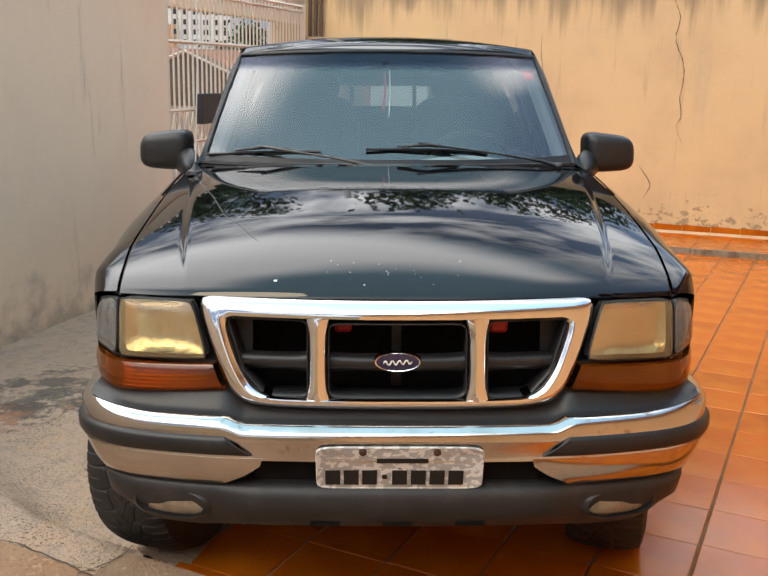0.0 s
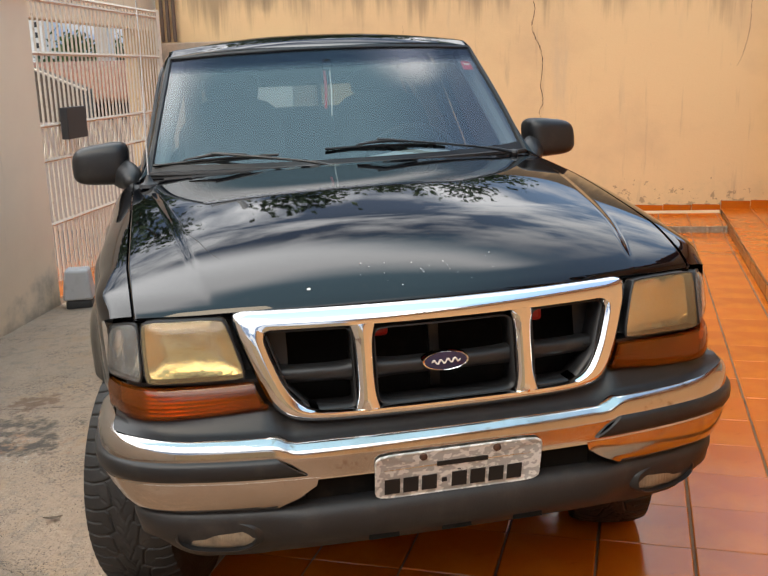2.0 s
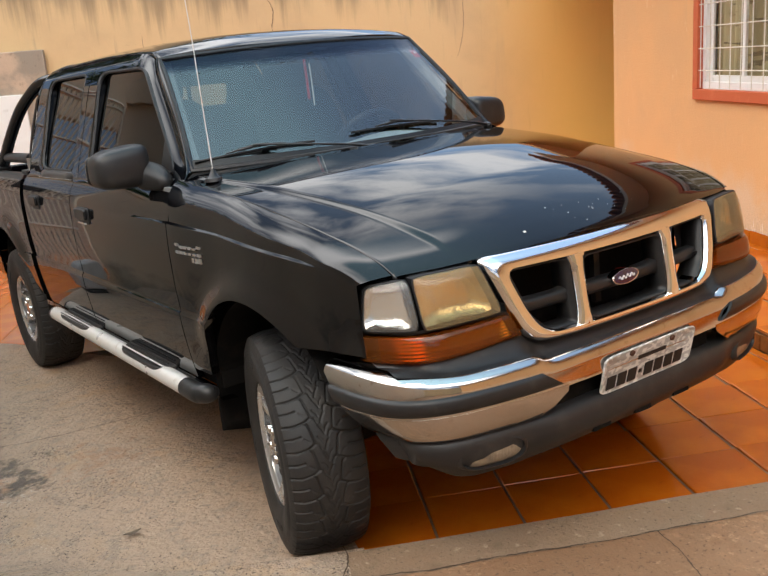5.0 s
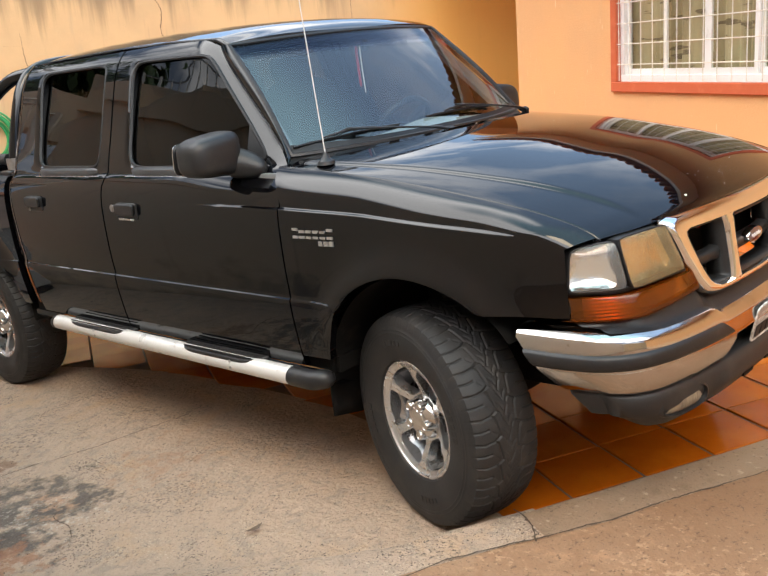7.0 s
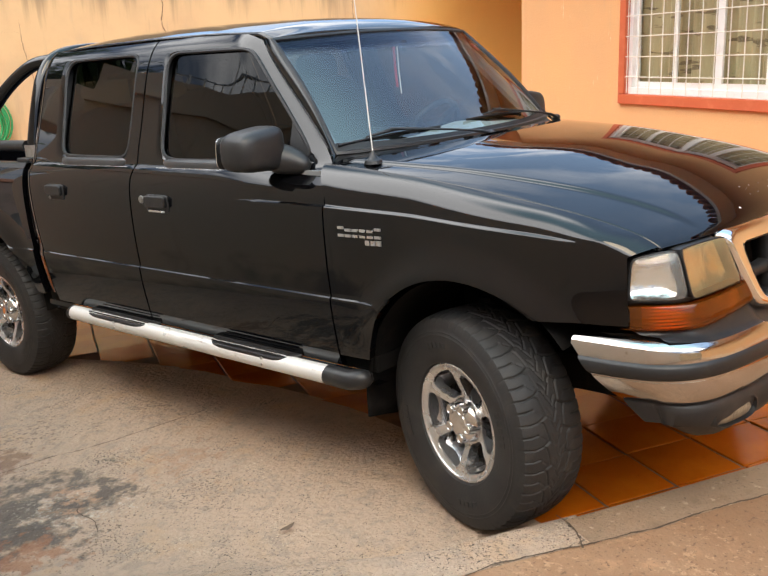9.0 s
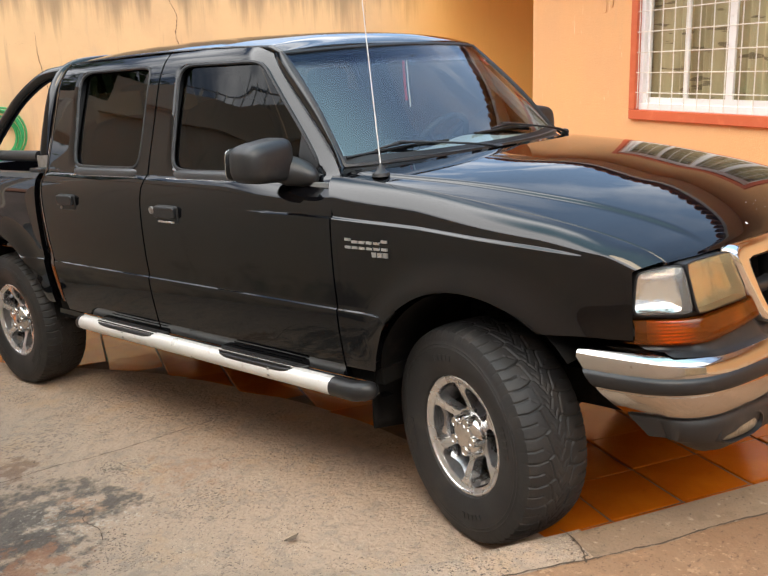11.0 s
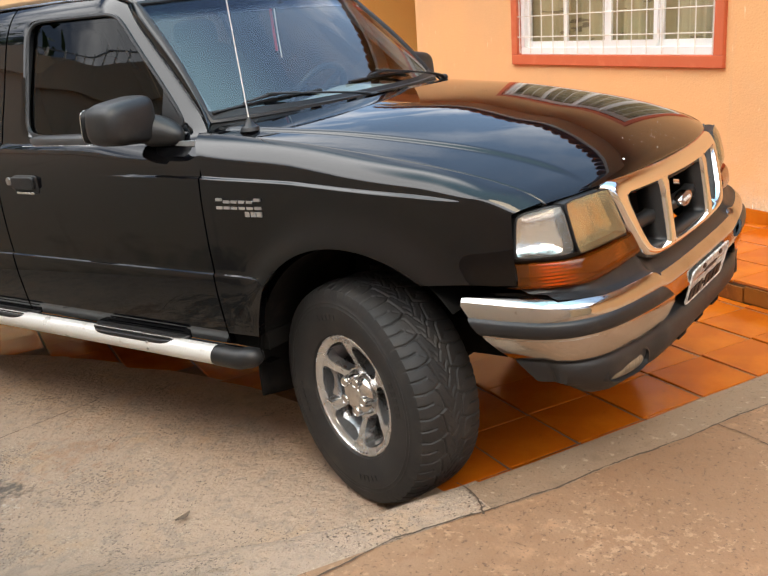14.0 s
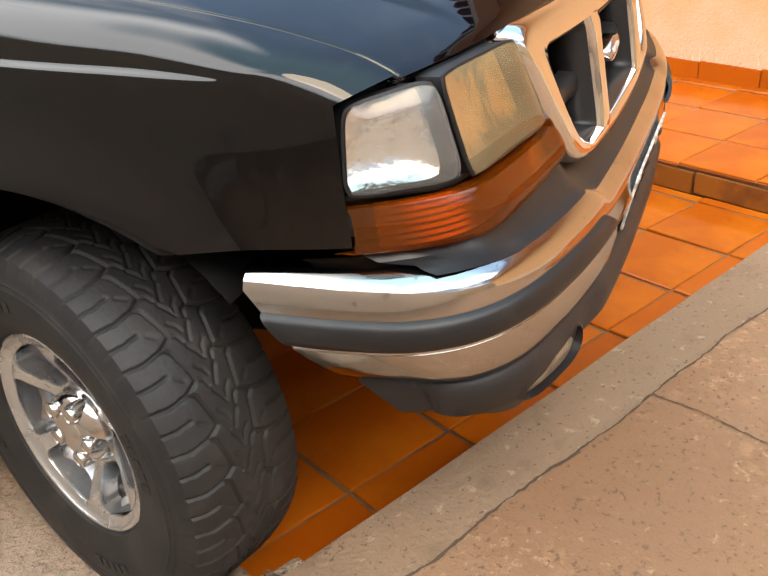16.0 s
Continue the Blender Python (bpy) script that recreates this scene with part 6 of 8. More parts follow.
def bed():
    for side in (-1, 1):
        cut = lambda y: ARCH_Z + math.sqrt(max(0, ARCH_R ** 2 - (y - WHEEL_R) ** 2)) if abs(y - WHEEL_R) < ARCH_R else 0
        ob = side_panel("bed_side", "black cargo bed side with flared arch", 3.535, 5.05, 0.54, 1.20, side, nx=60, nz=24, cut=cut)
        s = Shape()
        s.grid([[(side * half_width(y, 1.20), y, 1.20), (side * (half_width(y, 1.2) - 0.02), y, 1.222), (side * 0.76, y, 1.222), (side * 0.755, y, 1.19), (side * 0.755, y, 0.80)] for y in np.linspace(3.535, 5.05, 8)], flip=side < 0)
        part("bed_rail", s, M_PLASTIC, ob, "black plastic rail cap")
        w = Shape()
        w.grid([[(side * x, WHEEL_R + (ARCH_R + 0.02) * math.cos(a), ARCH_Z - 0.04 + (ARCH_R + 0.03) * math.sin(a)) for x in (0.815, 0.70, 0.45)] for a in (math.pi * i / 16 for i in range(17))])
        part("wheel_well", w, M_DARK, ob, "dark dusty wheel well liner")
    s = Shape().box((-0.80, 5.03, 0.62), (0.80, 5.07, 1.21)).box((-0.78, 3.565, 0.78), (0.78, 5.03, 0.82)).box((-0.79, 3.575, 0.62), (0.79, 3.60, 1.20))
    soften(part("tailgate", s, M_PAINT, truck, "black tailgate and bed floor"), 0.01)
    soften(part("rear_bumper", Shape().box((-0.85, 5.06, 0.50), (0.85, 5.18, 0.66)), M_CHROME_WORN, truck, "chrome rear bumper"), 0.03, 3)
    # black tubular sport bar over the bed
    bar = thing("sport_bar", "black tubular sport bar over the cargo bed", "roll bar")
    bar.parent = truck
    del bar["category"]
    half = [(0.725, 3.62, 1.215), (0.715, 3.62, 1.32), (0.662, 3.62, 1.52), (0.605, 3.625, 1.655), (0.52, 3.63, 1.735), (0.36, 3.63, 1.765)]
    hoop = curve([(-x, y, z) for x, y, z in half] + [(0, 3.63, 1.77)] + half[::-1], 60)
    part("hoop", Shape().tube(hoop, 0.036, 14), M_PAINT, bar)
    for side in (-1, 1):
        leg = curve([(side * 0.54, 3.63, 1.725), (side * 0.60, 3.74, 1.705), (side * 0.655, 3.87, 1.63), (side * 0.70, 3.98, 1.535), (side * 0.735, 4.18, 1.37), (side * 0.75, 4.36, 1.225)], 30)
        part("leg", Shape().tube(leg, 0.034, 14), M_PAINT, bar)
        part("bed_tube", Shape().tube(curve([(side * 0.735, 3.66, 1.300), (side * 0.735, 4.0, 1.300), (side * 0.735, 4.6, 1.300), (side * 0.735, 4.84, 1.295), (side * 0.735, 4.92, 1.26), (side * 0.735, 4.94, 1.222)], 30), 0.029, 14), M_PLASTIC, bar, "satin black bed rail tube")
        part("clamp", Shape().turn([(-0.030, 0.040), (-0.030, 0.047), (0.030, 0.047), (0.030, 0.040)], (side * 0.722, 3.62, 1.275), (0, 0, 1), 18), M_STEEL, bar, "dull metal clamp")
        soften(part("foot_plate", Shape().box((side * 0.745 - 0.05, 3.565, 1.219), (side * 0.745 + 0.05, 3.68, 1.243)), M_PLASTIC, bar), 0.006)
        soften(part("foot_plate", Shape().box((side * 0.765 - 0.05, 4.29, 1.219), (side * 0.765 + 0.05, 4.43, 1.243)), M_PLASTIC, bar), 0.006)


M_SHADE = glass("dark_shade_band", (0.40, 0.44, 0.54), ior=1.03)


def fade_band():
    """The band's tint fades out towards its lower edge."""
    n, l = M_SHADE.node_tree.nodes, M_SHADE.node_tree.links
    tr = [x for x in n if x.type == "BSDF_TRANSPARENT"][0]
    co, sep, mr, mix = n.new("ShaderNodeTexCoord"), n.new("ShaderNodeSeparateXYZ"), n.new("ShaderNodeMapRange"), n.new("ShaderNodeMix")
    mr.inputs["From Min"].default_value, mr.inputs["From Max"].default_value = 0.05, 0.55
    mr.interpolation_type, mix.data_type = "SMOOTHSTEP", "RGBA"
    mix.inputs["A"].default_value, mix.inputs["B"].default_value = (1, 1, 1, 1), (0.40, 0.44, 0.54, 1)
    l.new(co.outputs["Generated"], sep.inputs["Vector"])
    l.new(sep.outputs["Z"], mr.inputs["Value"])
    l.new(mr.outputs["Result"], mix.inputs["Factor"])
    l.new(mix.outputs["Result"], tr.inputs["Color"])


fade_band()
hood()
for side in (-1, 1):
    fender(side)
    door(side, True)
    door(side, False)
cab()
bed()


# ---------------------------------------------------------------- the truck's front: grille, lamps, bumper, plate
def nose_y(x, z):
    """How far back the grille's face lies."""
    x = abs(x)
    return lerp(z, (0.77, 0.80, 0.98, 1.04), (0.055, 0.048, 0.066, 0.092)) + lerp(z, (0.77, 0.80, 0.98, 1.03), (0.118, 0.14, 0.25, 0.236)) * x * x


def mirror_loop(right):
    """A closed outline from its right half, given from the top middle to the bottom middle."""
    return list(right) + [(-x, z) for x, z in reversed(right) if x > 1e-6]


def grille():
    g_out = mirror_loop(curve([(0, 1.036), (0.20, 1.036), (0.40, 1.035), (0.466, 1.033), (0.485, 1.016), (0.470, 0.960), (0.440, 0.880), (0.410, 0.818), (0.370, 0.784), (0.30, 0.772), (0.15, 0.768), (0, 0.768)], 70).tolist())
    g_in = mirror_loop(curve([(0, 0.989), (0.20, 0.989), (0.36, 0.989), (0.400, 0.987), (0.412, 0.970), (0.400, 0.925), (0.378, 0.868), (0.350, 0.826), (0.312, 0.804), (0.27, 0.799), (0.15, 0.798), (0, 0.798)], 70).tolist())
    s = Shape()
    rows = []
    for (ax, az), (bx, bz) in zip(g_out, g_in):
        row = []
        for t, push in ((0, 0.022), (0.02, -0.003), (0.12, -0.017), (0.35, -0.0235), (0.65, -0.0255), (0.88, -0.0215), (1.0, -0.009), (1.0, 0.05)):
            x, z = ax + (bx - ax) * t, az + (bz - az) * t
            row.append((x, nose_y(x, z) + push, z))
        rows.append(row)
    s.grid(rows, loop_u=True, flip=True)
    ob = part("grille", s, M_CHROME, truck, "chrome grille surround with three openings", 50)
    for side in (-1, 1):
        s = Shape()
        rows = []
        for i in range(13):
            z = 0.790 + (0.996 - 0.790) * i / 12
            fl = 0.012 * (abs(i - 6) / 6) ** 4
            rows.append([(side * x, nose_y(x, z) + push, z) for x, push in ((0.170 - fl, 0.05), (0.171 - fl, -0.006), (0.176 - fl, -0.018), (0.192, -0.024), (0.208 + fl, -0.018), (0.213 + fl, -0.006), (0.214 + fl, 0.05))])
        s.grid(rows, flip=side > 0)
        part("grille_post", s, M_CHROME, ob, "", 60)
        # dull black inner frames and the cross bars
        for x0, x1 in ((0.172, 0.0), (0.215, 0.415)):
            if x1 == 0.0 and side > 0:
                continue
            a, b = (-0.17, 0.17) if x1 == 0.0 else sorted((side * x0, side * x1))
            s = Shape()
            rows = []
            for i in range(17):
                x = a + (b - a) * i / 16
                if x1:
                    x = max(-0.40, min(0.40, x))
                y = nose_y(x, 0.88)
                end = 0.006 * max(0.0, (abs(i - 8) / 8) ** 6)
                rows.append([(x, y + 0.055, 0.894 + end), (x, y + 0.025, 0.892 + end), (x, y + 0.018, 0.883), (x, y + 0.018, 0.869), (x, y + 0.025, 0.857 - end), (x, y + 0.055, 0.853 - end)])
            s.grid(rows, flip=True)
            part("grille_bar", s, M_PLASTIC, ob, "satin grey-black cross bar", 60)
            s = Shape()
            ring = rounded([(a + 0.004, 0.799), (b - 0.004, 0.799), (b - 0.004, 0.981), (a + 0.004, 0.981)], 24, 5) if not x1 else None
            if ring is None:
                ring = np.array([(side * x, z) for x, z in rounded([(0.217, 0.800), (0.318, 0.800), (0.372, 0.858), (0.414, 0.986), (0.217, 0.986)], 24, 5)])
            s.grid([[(x, nose_y(x, z) + d, z) for d in (-0.006, 0.07)] for x, z in ring], loop_u=True)
            thicken(part("inner_frame", s, M_PLASTIC, ob, "black plastic inner frame"), 0.003, 0)
    # a near-black sheet stands in for the shade inside the grille
    part("backing", Shape().box((-0.48, 0.26, 0.74), (0.48, 0.30, 1.01)), M_DARK, ob, "near-black sheet for the shade behind the grille")
    for x, z, w, h in ((-0.135, 0.962, 0.022, 0.03), (-0.10, 0.968, 0.016, 0.018), (0.255, 0.962, 0.024, 0.03), (0.10, 0.972, 0.05, 0.010)):
        soften(part("red_horn", Shape().box((x - w, 0.165, z - h), (x + w, 0.20, z + h)), M_RED, ob, "red horn trumpet behind the grille"), 0.01, 3)
    part("lock_support", Shape().box((-0.012, 0.17, 0.79), (0.012, 0.19, 1.0)).box((-0.47, 0.19, 0.985), (0.47, 0.22, 1.005)), M_PLASTIC, ob)
    # oval badge
    s = Shape()
    c, r = Vector((0.0, nose_y(0, 0.885) + 0.012, 0.886)), (0.058, 0.0245)
    ring = [(math.cos(a), math.sin(a)) for a in (2 * math.pi * k / 40 for k in range(40))]
    s.grid([[(c.x + r[0] * k * x, c.y - d, c.z + r[1] * k * z) for k, d in ((1.0, -0.012), (1.0, 0.006), (0.95, 0.011), (0.88, 0.010))] for x, z in ring], loop_u=True, flip=True)
    badge = part("badge", s, M_CHROME, ob, "oval chrome-rimmed badge")
    s = Shape()
    s.grid([[(c.x + r[0] * k * x, c.y - 0.0102 - (1 - k) * 0.003, c.z + r[1] * k * z) for k in (0.885, 0.45, 0.01)] for x, z in ring], loop_u=True, flip=True)
    part("badge_face", s, M_BADGE_BLUE, badge, "dark blue oval face")
    wave = [(c.x - 0.034 + 0.068 * k / 24, c.y - 0.0135, c.z + 0.0055 * math.sin(k * 1.05) + 0.002 * (k / 12 - 1)) for k in range(25)]
    part("badge_mark", Shape().tube(wave, [0.0012 + 0.0012 * abs(math.sin(k * 0.8)) for k in range(25)], 6), M_SILVER, badge, "plain silver wave")




def patch(a, b, c, d, bulge=0.0, n=10, m=8, rnd=0.07):
    """A bulged sheet with rounded corners between four points: a to b along the top, d to c along the foot."""
    a, b, c, d = map(Vector, (a, b, c, d))
    nrm = (b - a).cross(d - a).normalized()
    rows = []
    for i in range(n + 1):
        s = i / n
        row = []
        for k in range(m + 1):
            u, v = 2 * s - 1, 2 * k / m - 1
            su, sv = (1 + u * math.sqrt(1 - rnd * v ** 6)) / 2, (1 + v * math.sqrt(1 - rnd * u ** 6)) / 2
            row.append(a.lerp(b, su).lerp(d.lerp(c, su), sv) + nrm * bulge * (1 - u ** 4) * (1 - v ** 4))
        rows.append(row)
    return rows


SIGNAL_TOP = ((0.446, 0.074, 0.874), (0.57, 0.096, 0.869), (0.68, 0.124, 0.868), (0.742, 0.188, 0.867), (0.783, 0.276, 0.866))
SIGNAL_LOW = ((0.418, 0.062, 0.816), (0.57, 0.086, 0.803), (0.68, 0.114, 0.799), (0.742, 0.182, 0.798), (0.783, 0.276, 0.798))


def lamps(side):
    def p(x, y, z):
        return (side * x, y, z)
    sg = side
    # dark housing behind the lamps, from under the hood down to the bumper
    s = Shape()
    rows = []
    for x, y in ((0.36, 0.115), (0.44, 0.118), (0.50, 0.130), (0.60, 0.150), (0.690, 0.180), (0.715, 0.196), (0.742, 0.232), (0.765, 0.272), (0.782, 0.33)):
        dx = -0.03 * smooth(x, 0.66, 0.75)
        y -= 0.028 * (1 - smooth(x, 0.70, 0.77))
        rows.append([p(x, y + 0.052, 1.028 - 0.020 * max(0, x - 0.68) / 0.1), p(x + dx, y + 0.085, 1.012 - 0.018 * max(0, x - 0.68) / 0.1), p(x + dx, y + 0.080, 0.945), p(x + dx, y + 0.070, 0.884), p(x, y + 0.004, 0.880), p(x, y + 0.004, 0.872), p(x + dx, y + 0.040, 0.868), p(x + dx, y + 0.036, 0.80), p(x + dx, y + 0.050, 0.792)])
    s.grid(rows, flip=side < 0)
    house = part("lamp_housing", s, M_PLASTIC, truck, "black lamp housing")

    def lamp(name, a, b, c, d, mat, label, bulge, depth, rnd):
        front = patch(p(*a), p(*b), p(*c), p(*d), -sg * bulge, 18, 14, rnd)
        s = Shape().grid(front, flip=side > 0)
        # rolled rim of the lens
        cen = sum((Vector(v) for v in (p(*a), p(*b), p(*c), p(*d))), Vector()) / 4
        rim = [r[0] for r in front] + [r for r in front[-1][1:]] + [r[-1] for r in reversed(front[:-1])] + [r for r in reversed(front[0][1:-1])]
        back = [v + (cen - v) * 0.02 + Vector((-side * 0.004, depth, 0)) for v in rim]
        ob = part(name, s, mat, truck, label, 40)
        part("bezel", Shape().tube([v + Vector((-side * 0.001, 0.004, 0)) for v in rim], 0.0038, 6, loop=True).grid([[tuple(v), tuple(w)] for v, w in zip(rim, back)], loop_u=True), M_BLACK, ob, "black bezel")
        r = Shape().grid([[v + Vector((-side * 0.006, depth * 0.8, 0)) for v in row] for row in patch(p(*a), p(*b), p(*c), p(*d), sg * bulge * 1.5, 14, 12, rnd)], flip=side > 0)
        part("reflector", r, M_REFLECTOR, ob, "dulled lamp reflector")
        return ob
    lamp("headlight", (0.502, 0.118, 1.024), (0.688, 0.164, 1.022), (0.6865, 0.128, 0.881), (0.462, 0.080, 0.886), M_LENS_YELLOW, "yellowed plastic headlight lens", 0.014, 0.045, 0.10)
    lamp("corner_lamp", (0.697, 0.170, 1.020), (0.767, 0.271, 1.001), (0.783, 0.273, 0.881), (0.696, 0.136, 0.882), M_LENS_CLEAR, "clear ribbed corner lamp", 0.016, 0.03, 0.17)
    # turn signal: one strip bending round the corner
    s = Shape()
    rows = []
    top = curve(SIGNAL_TOP, 30)
    low = curve(SIGNAL_LOW, 30)
    for a, b in zip(top, low):
        a, b = Vector(p(*a)), Vector(p(*b))
        out = Vector((side * 0.35, -1, 0)).normalized()
        rows.append([tuple(a + Vector((0, 0.03, 0))), tuple(a), tuple(a.lerp(b, 0.15) + out * 0.006), tuple(a.lerp(b, 0.5) + out * 0.008), tuple(a.lerp(b, 0.85) + out * 0.006), tuple(b), tuple(b + Vector((0, 0.03, 0)))])
    s.grid(rows, flip=side > 0)
    sig = part("turn_signal", s, M_LENS_AMBER, truck, "amber turn signal wrapping the corner", 50)
    back = Shape().grid([[Vector(r[1]).lerp(Vector(r[5]), k / 14) + Vector((-side * 0.007, 0.024 + (0.0028 if k % 2 else -0.0015), 0)) for k in range(15)] for r in rows[1:-4]], flip=side > 0)
    part("reflector", back, M_HUB, sig, "dulled lamp reflector")


BUMPER = curve([(0.0, -0.012), (0.20, -0.010), (0.40, 0.001), (0.55, 0.026), (0.67, 0.062), (0.752, 0.115), (0.800, 0.190), (0.818, 0.28), (0.823, 0.36), (0.825, 0.435)], 80)


def bumper_row(i, prof, side, lean=None):
    """Profile rows of (outwards, z) set off from the bumper's line at its i-th point; lean shifts the row along the line by its height."""
    out = []
    n = len(BUMPER) - 1
    for o, z in prof:
        # the ends lean forward towards their foot
        f = max(0.0, i - 23.0 * max(0.0, (0.745 - z) / 0.25) * smooth(i / n, 0.55, 1.0) + (lean(i, z) if lean else 0.0))
        o -= 0.036 * min(1.3, max(0.0, (0.66 - z) / 0.08)) * smooth(i / n, 0.42, 0.80)
        k = min(n - 1, int(f))
        x, y = BUMPER[k] + (BUMPER[k + 1] - BUMPER[k]) * (f - k)
        t = BUMPER[min(k + 2, n)] - BUMPER[max(k - 1, 0)]
        t = t / np.linalg.norm(t)
        out.append((side * (x + t[1] * o), y - t[0] * o, z))
    return out


def bumper():
    n = len(BUMPER)
    def band(name, prof, first, last, mat, label, parent, sharp=40, lean=None):
        """A band on both sides; where it starts at the middle the halves are one mesh."""
        made = None
        if first == 0:
            s = Shape()
            for side in (-1, 1):
                s.grid([bumper_row(i, prof(i), side) for i in range(first, last)], flip=side > 0)
            return part(name, s.weld(), mat, parent, label, sharp)
        for side in (-1, 1):
            s = Shape()
            rows = [bumper_row(i, prof(i), side, lean) for i in range(first, last)]
            s.grid(rows, flip=side > 0)
            for r in (rows[0], rows[-1]):
                c = tuple(sum(q[k] for q in r) / len(r) for k in range(3))
                s.add([*r, c], [(k, k + 1, len(r)) for k in range(len(r) - 1)])
            made = part(name, s, mat, parent, label, sharp)
        return made
    def top(i):
        x = BUMPER[i][0]
        h = 0.736 + 0.018 * smooth(x, 0.37, 0.42) + 0.018 * smooth(x, 0.60, 0.84)
        return [(-0.10, h + 0.006), (-0.045, h + 0.006), (-0.016, h + 0.002), (-0.003, h - 0.010), (0.003, h - 0.022), (0.003, 0.700), (0.002, 0.668), (0.004, 0.655)]
    b = band("bumper", top, 0, n, M_CHROME_WORN, "worn chrome front bumper with black rub strips", truck)
    first = int(np.argmin(abs(BUMPER[:, 0] - 0.315)))
    low = lambda i: [(-0.07, 0.66), (0.004, 0.660), (0.004, 0.640), (0.000, 0.612), (-0.010, 0.588), (-0.03, 0.575), (-0.07, 0.575)]
    band("lower_bumper", low, first, n, M_CHROME_WORN, "worn chrome lower bumper", b, lean=lambda i, z: 5.5 * max(0.0, (0.648 - z) / 0.07) ** 1.5 * (1 - smooth(i, first, first + 12)))
    pad0 = int(np.argmin(abs(BUMPER[:, 0] - 0.356)))
    def pad(i):
        return [(0.0, 0.666), (0.010, 0.669), (0.015, 0.679), (0.016, 0.691), (0.015, 0.705), (0.010, 0.713), (0.0, 0.716)]
    band("rub_strip", pad, pad0, n, M_PLASTIC, "black rubber rub strip", b, sharp=60, lean=lambda i, z: 3.4 * max(0.0, (z - 0.668) / 0.05) * (1 - smooth(i, pad0, pad0 + 10)))
    def val(i):
        x = BUMPER[i][0]
        c = 1 - smooth(x, 0.36, 0.46)
        drop = 0.462 - 0.011 * smooth(x, 0.36, 0.50) + 0.060 * smooth(x, 0.60, 0.82)
        return [(-0.12, 0.578 + 0.004 * c), (-0.026, 0.580 + 0.004 * c), (-0.016 + 0.006 * c, 0.571), (-0.014 + 0.012 * c, 0.552), (-0.024 + 0.016 * c, 0.51), (-0.056 + 0.012 * c, drop), (-0.10, drop - 0.02), (-0.17, drop - 0.02)]
    v = band("valance", val, 0, n, M_VALANCE, "weathered grey plastic valance under the bumper", truck, sharp=60)
    # no holes are cut: near-black blocks give the slots and opening their shade
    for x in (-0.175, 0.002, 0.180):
        part("slot", Shape().box((x - 0.036, 0.0175, 0.470), (x + 0.036, 0.050, 0.4835)), M_DARK, v, "near-black block for the shade in a slot")
    soften(part("opening", Shape().box((-0.35, 0.045, 0.57), (0.35, 0.10, 0.668)), M_DARK, b, "near-black block for the shaded opening behind the plate"), 0.004)
    # filler strip between the bumper and the lamps and grille
    s = Shape()
    rows = []
    for x in np.linspace(-0.772, 0.772, 81):
        q = abs(x)
        y = lerp(q, (0.0, 0.38, 0.418, 0.57, 0.68, 0.742, 0.776), (0.075, 0.100, 0.078, 0.098, 0.126, 0.194, 0.284))
        z = lerp(q, (0.0, 0.38, 0.418, 0.57, 0.776), (0.790, 0.796, 0.814, 0.802, 0.796))
        h = 0.742 + 0.018 * smooth(q, 0.37, 0.42) + 0.018 * smooth(q, 0.60, 0.80)
        yb = float(np.interp(q, BUMPER[:, 0], BUMPER[:, 1]))
        low = min(y, yb + 0.050)
        rows.append([(x, y + 0.04, z + 0.002), (x, y, z), (x, y + (low - y) * 0.35, z - 0.012), (x, low, h + 0.008), (x, low - 0.012, h + 0.001), (x, low - 0.03, h - 0.004)])
    s.grid(rows)
    part("filler_panel", s, M_PLASTIC, truck, "black plastic filler panel", 50)
    # fog lamps let into the valance
    for side in (-1, 1):
        c = Vector((side * 0.560, 0.050, 0.518))
        ax = Vector((-side * 0.30, 1, 0.05)).normalized()
        u = Vector((1, side * 0.30, 0)).normalized()
        ring = [(math.copysign(abs(math.cos(a)) ** 0.7, math.cos(a)), math.copysign(abs(math.sin(a)) ** 0.8, math.sin(a))) for a in (2 * math.pi * k / 36 for k in range(36))]
        def oval(k, d):
            return [tuple(c + u * (0.088 * k * x) + Vector((0, 0, 0.035 * k * z)) + ax * d) for x, z in ring]
        s = Shape().grid([[q for q in col] for col in zip(oval(1.22, 0.012), oval(1.14, 0.001), oval(1.05, -0.003), oval(1.0, 0.020))], loop_u=True)
        f = part("fog_lamp_frame", s, M_PLASTIC, v, "oval black fog lamp surround", 60)
        s = Shape().grid([[q for q in col] for col in zip(oval(1.0, 0.012), oval(0.7, 0.003), oval(0.02, 0.0))], loop_u=True)
        part("fog_lamp", s, M_FOG, f, "dusty ribbed fog lamp lens")


M_FOG = material("dusty_fog_lens", (0.22, 0.175, 0.12), 0.35, vary=[(20.0, 4, 0.45, 0.7, (0.13, 0.105, 0.08))], bump=[((130.0, 10.0, 10.0), 0.5, 0.006)], coat=0.4)


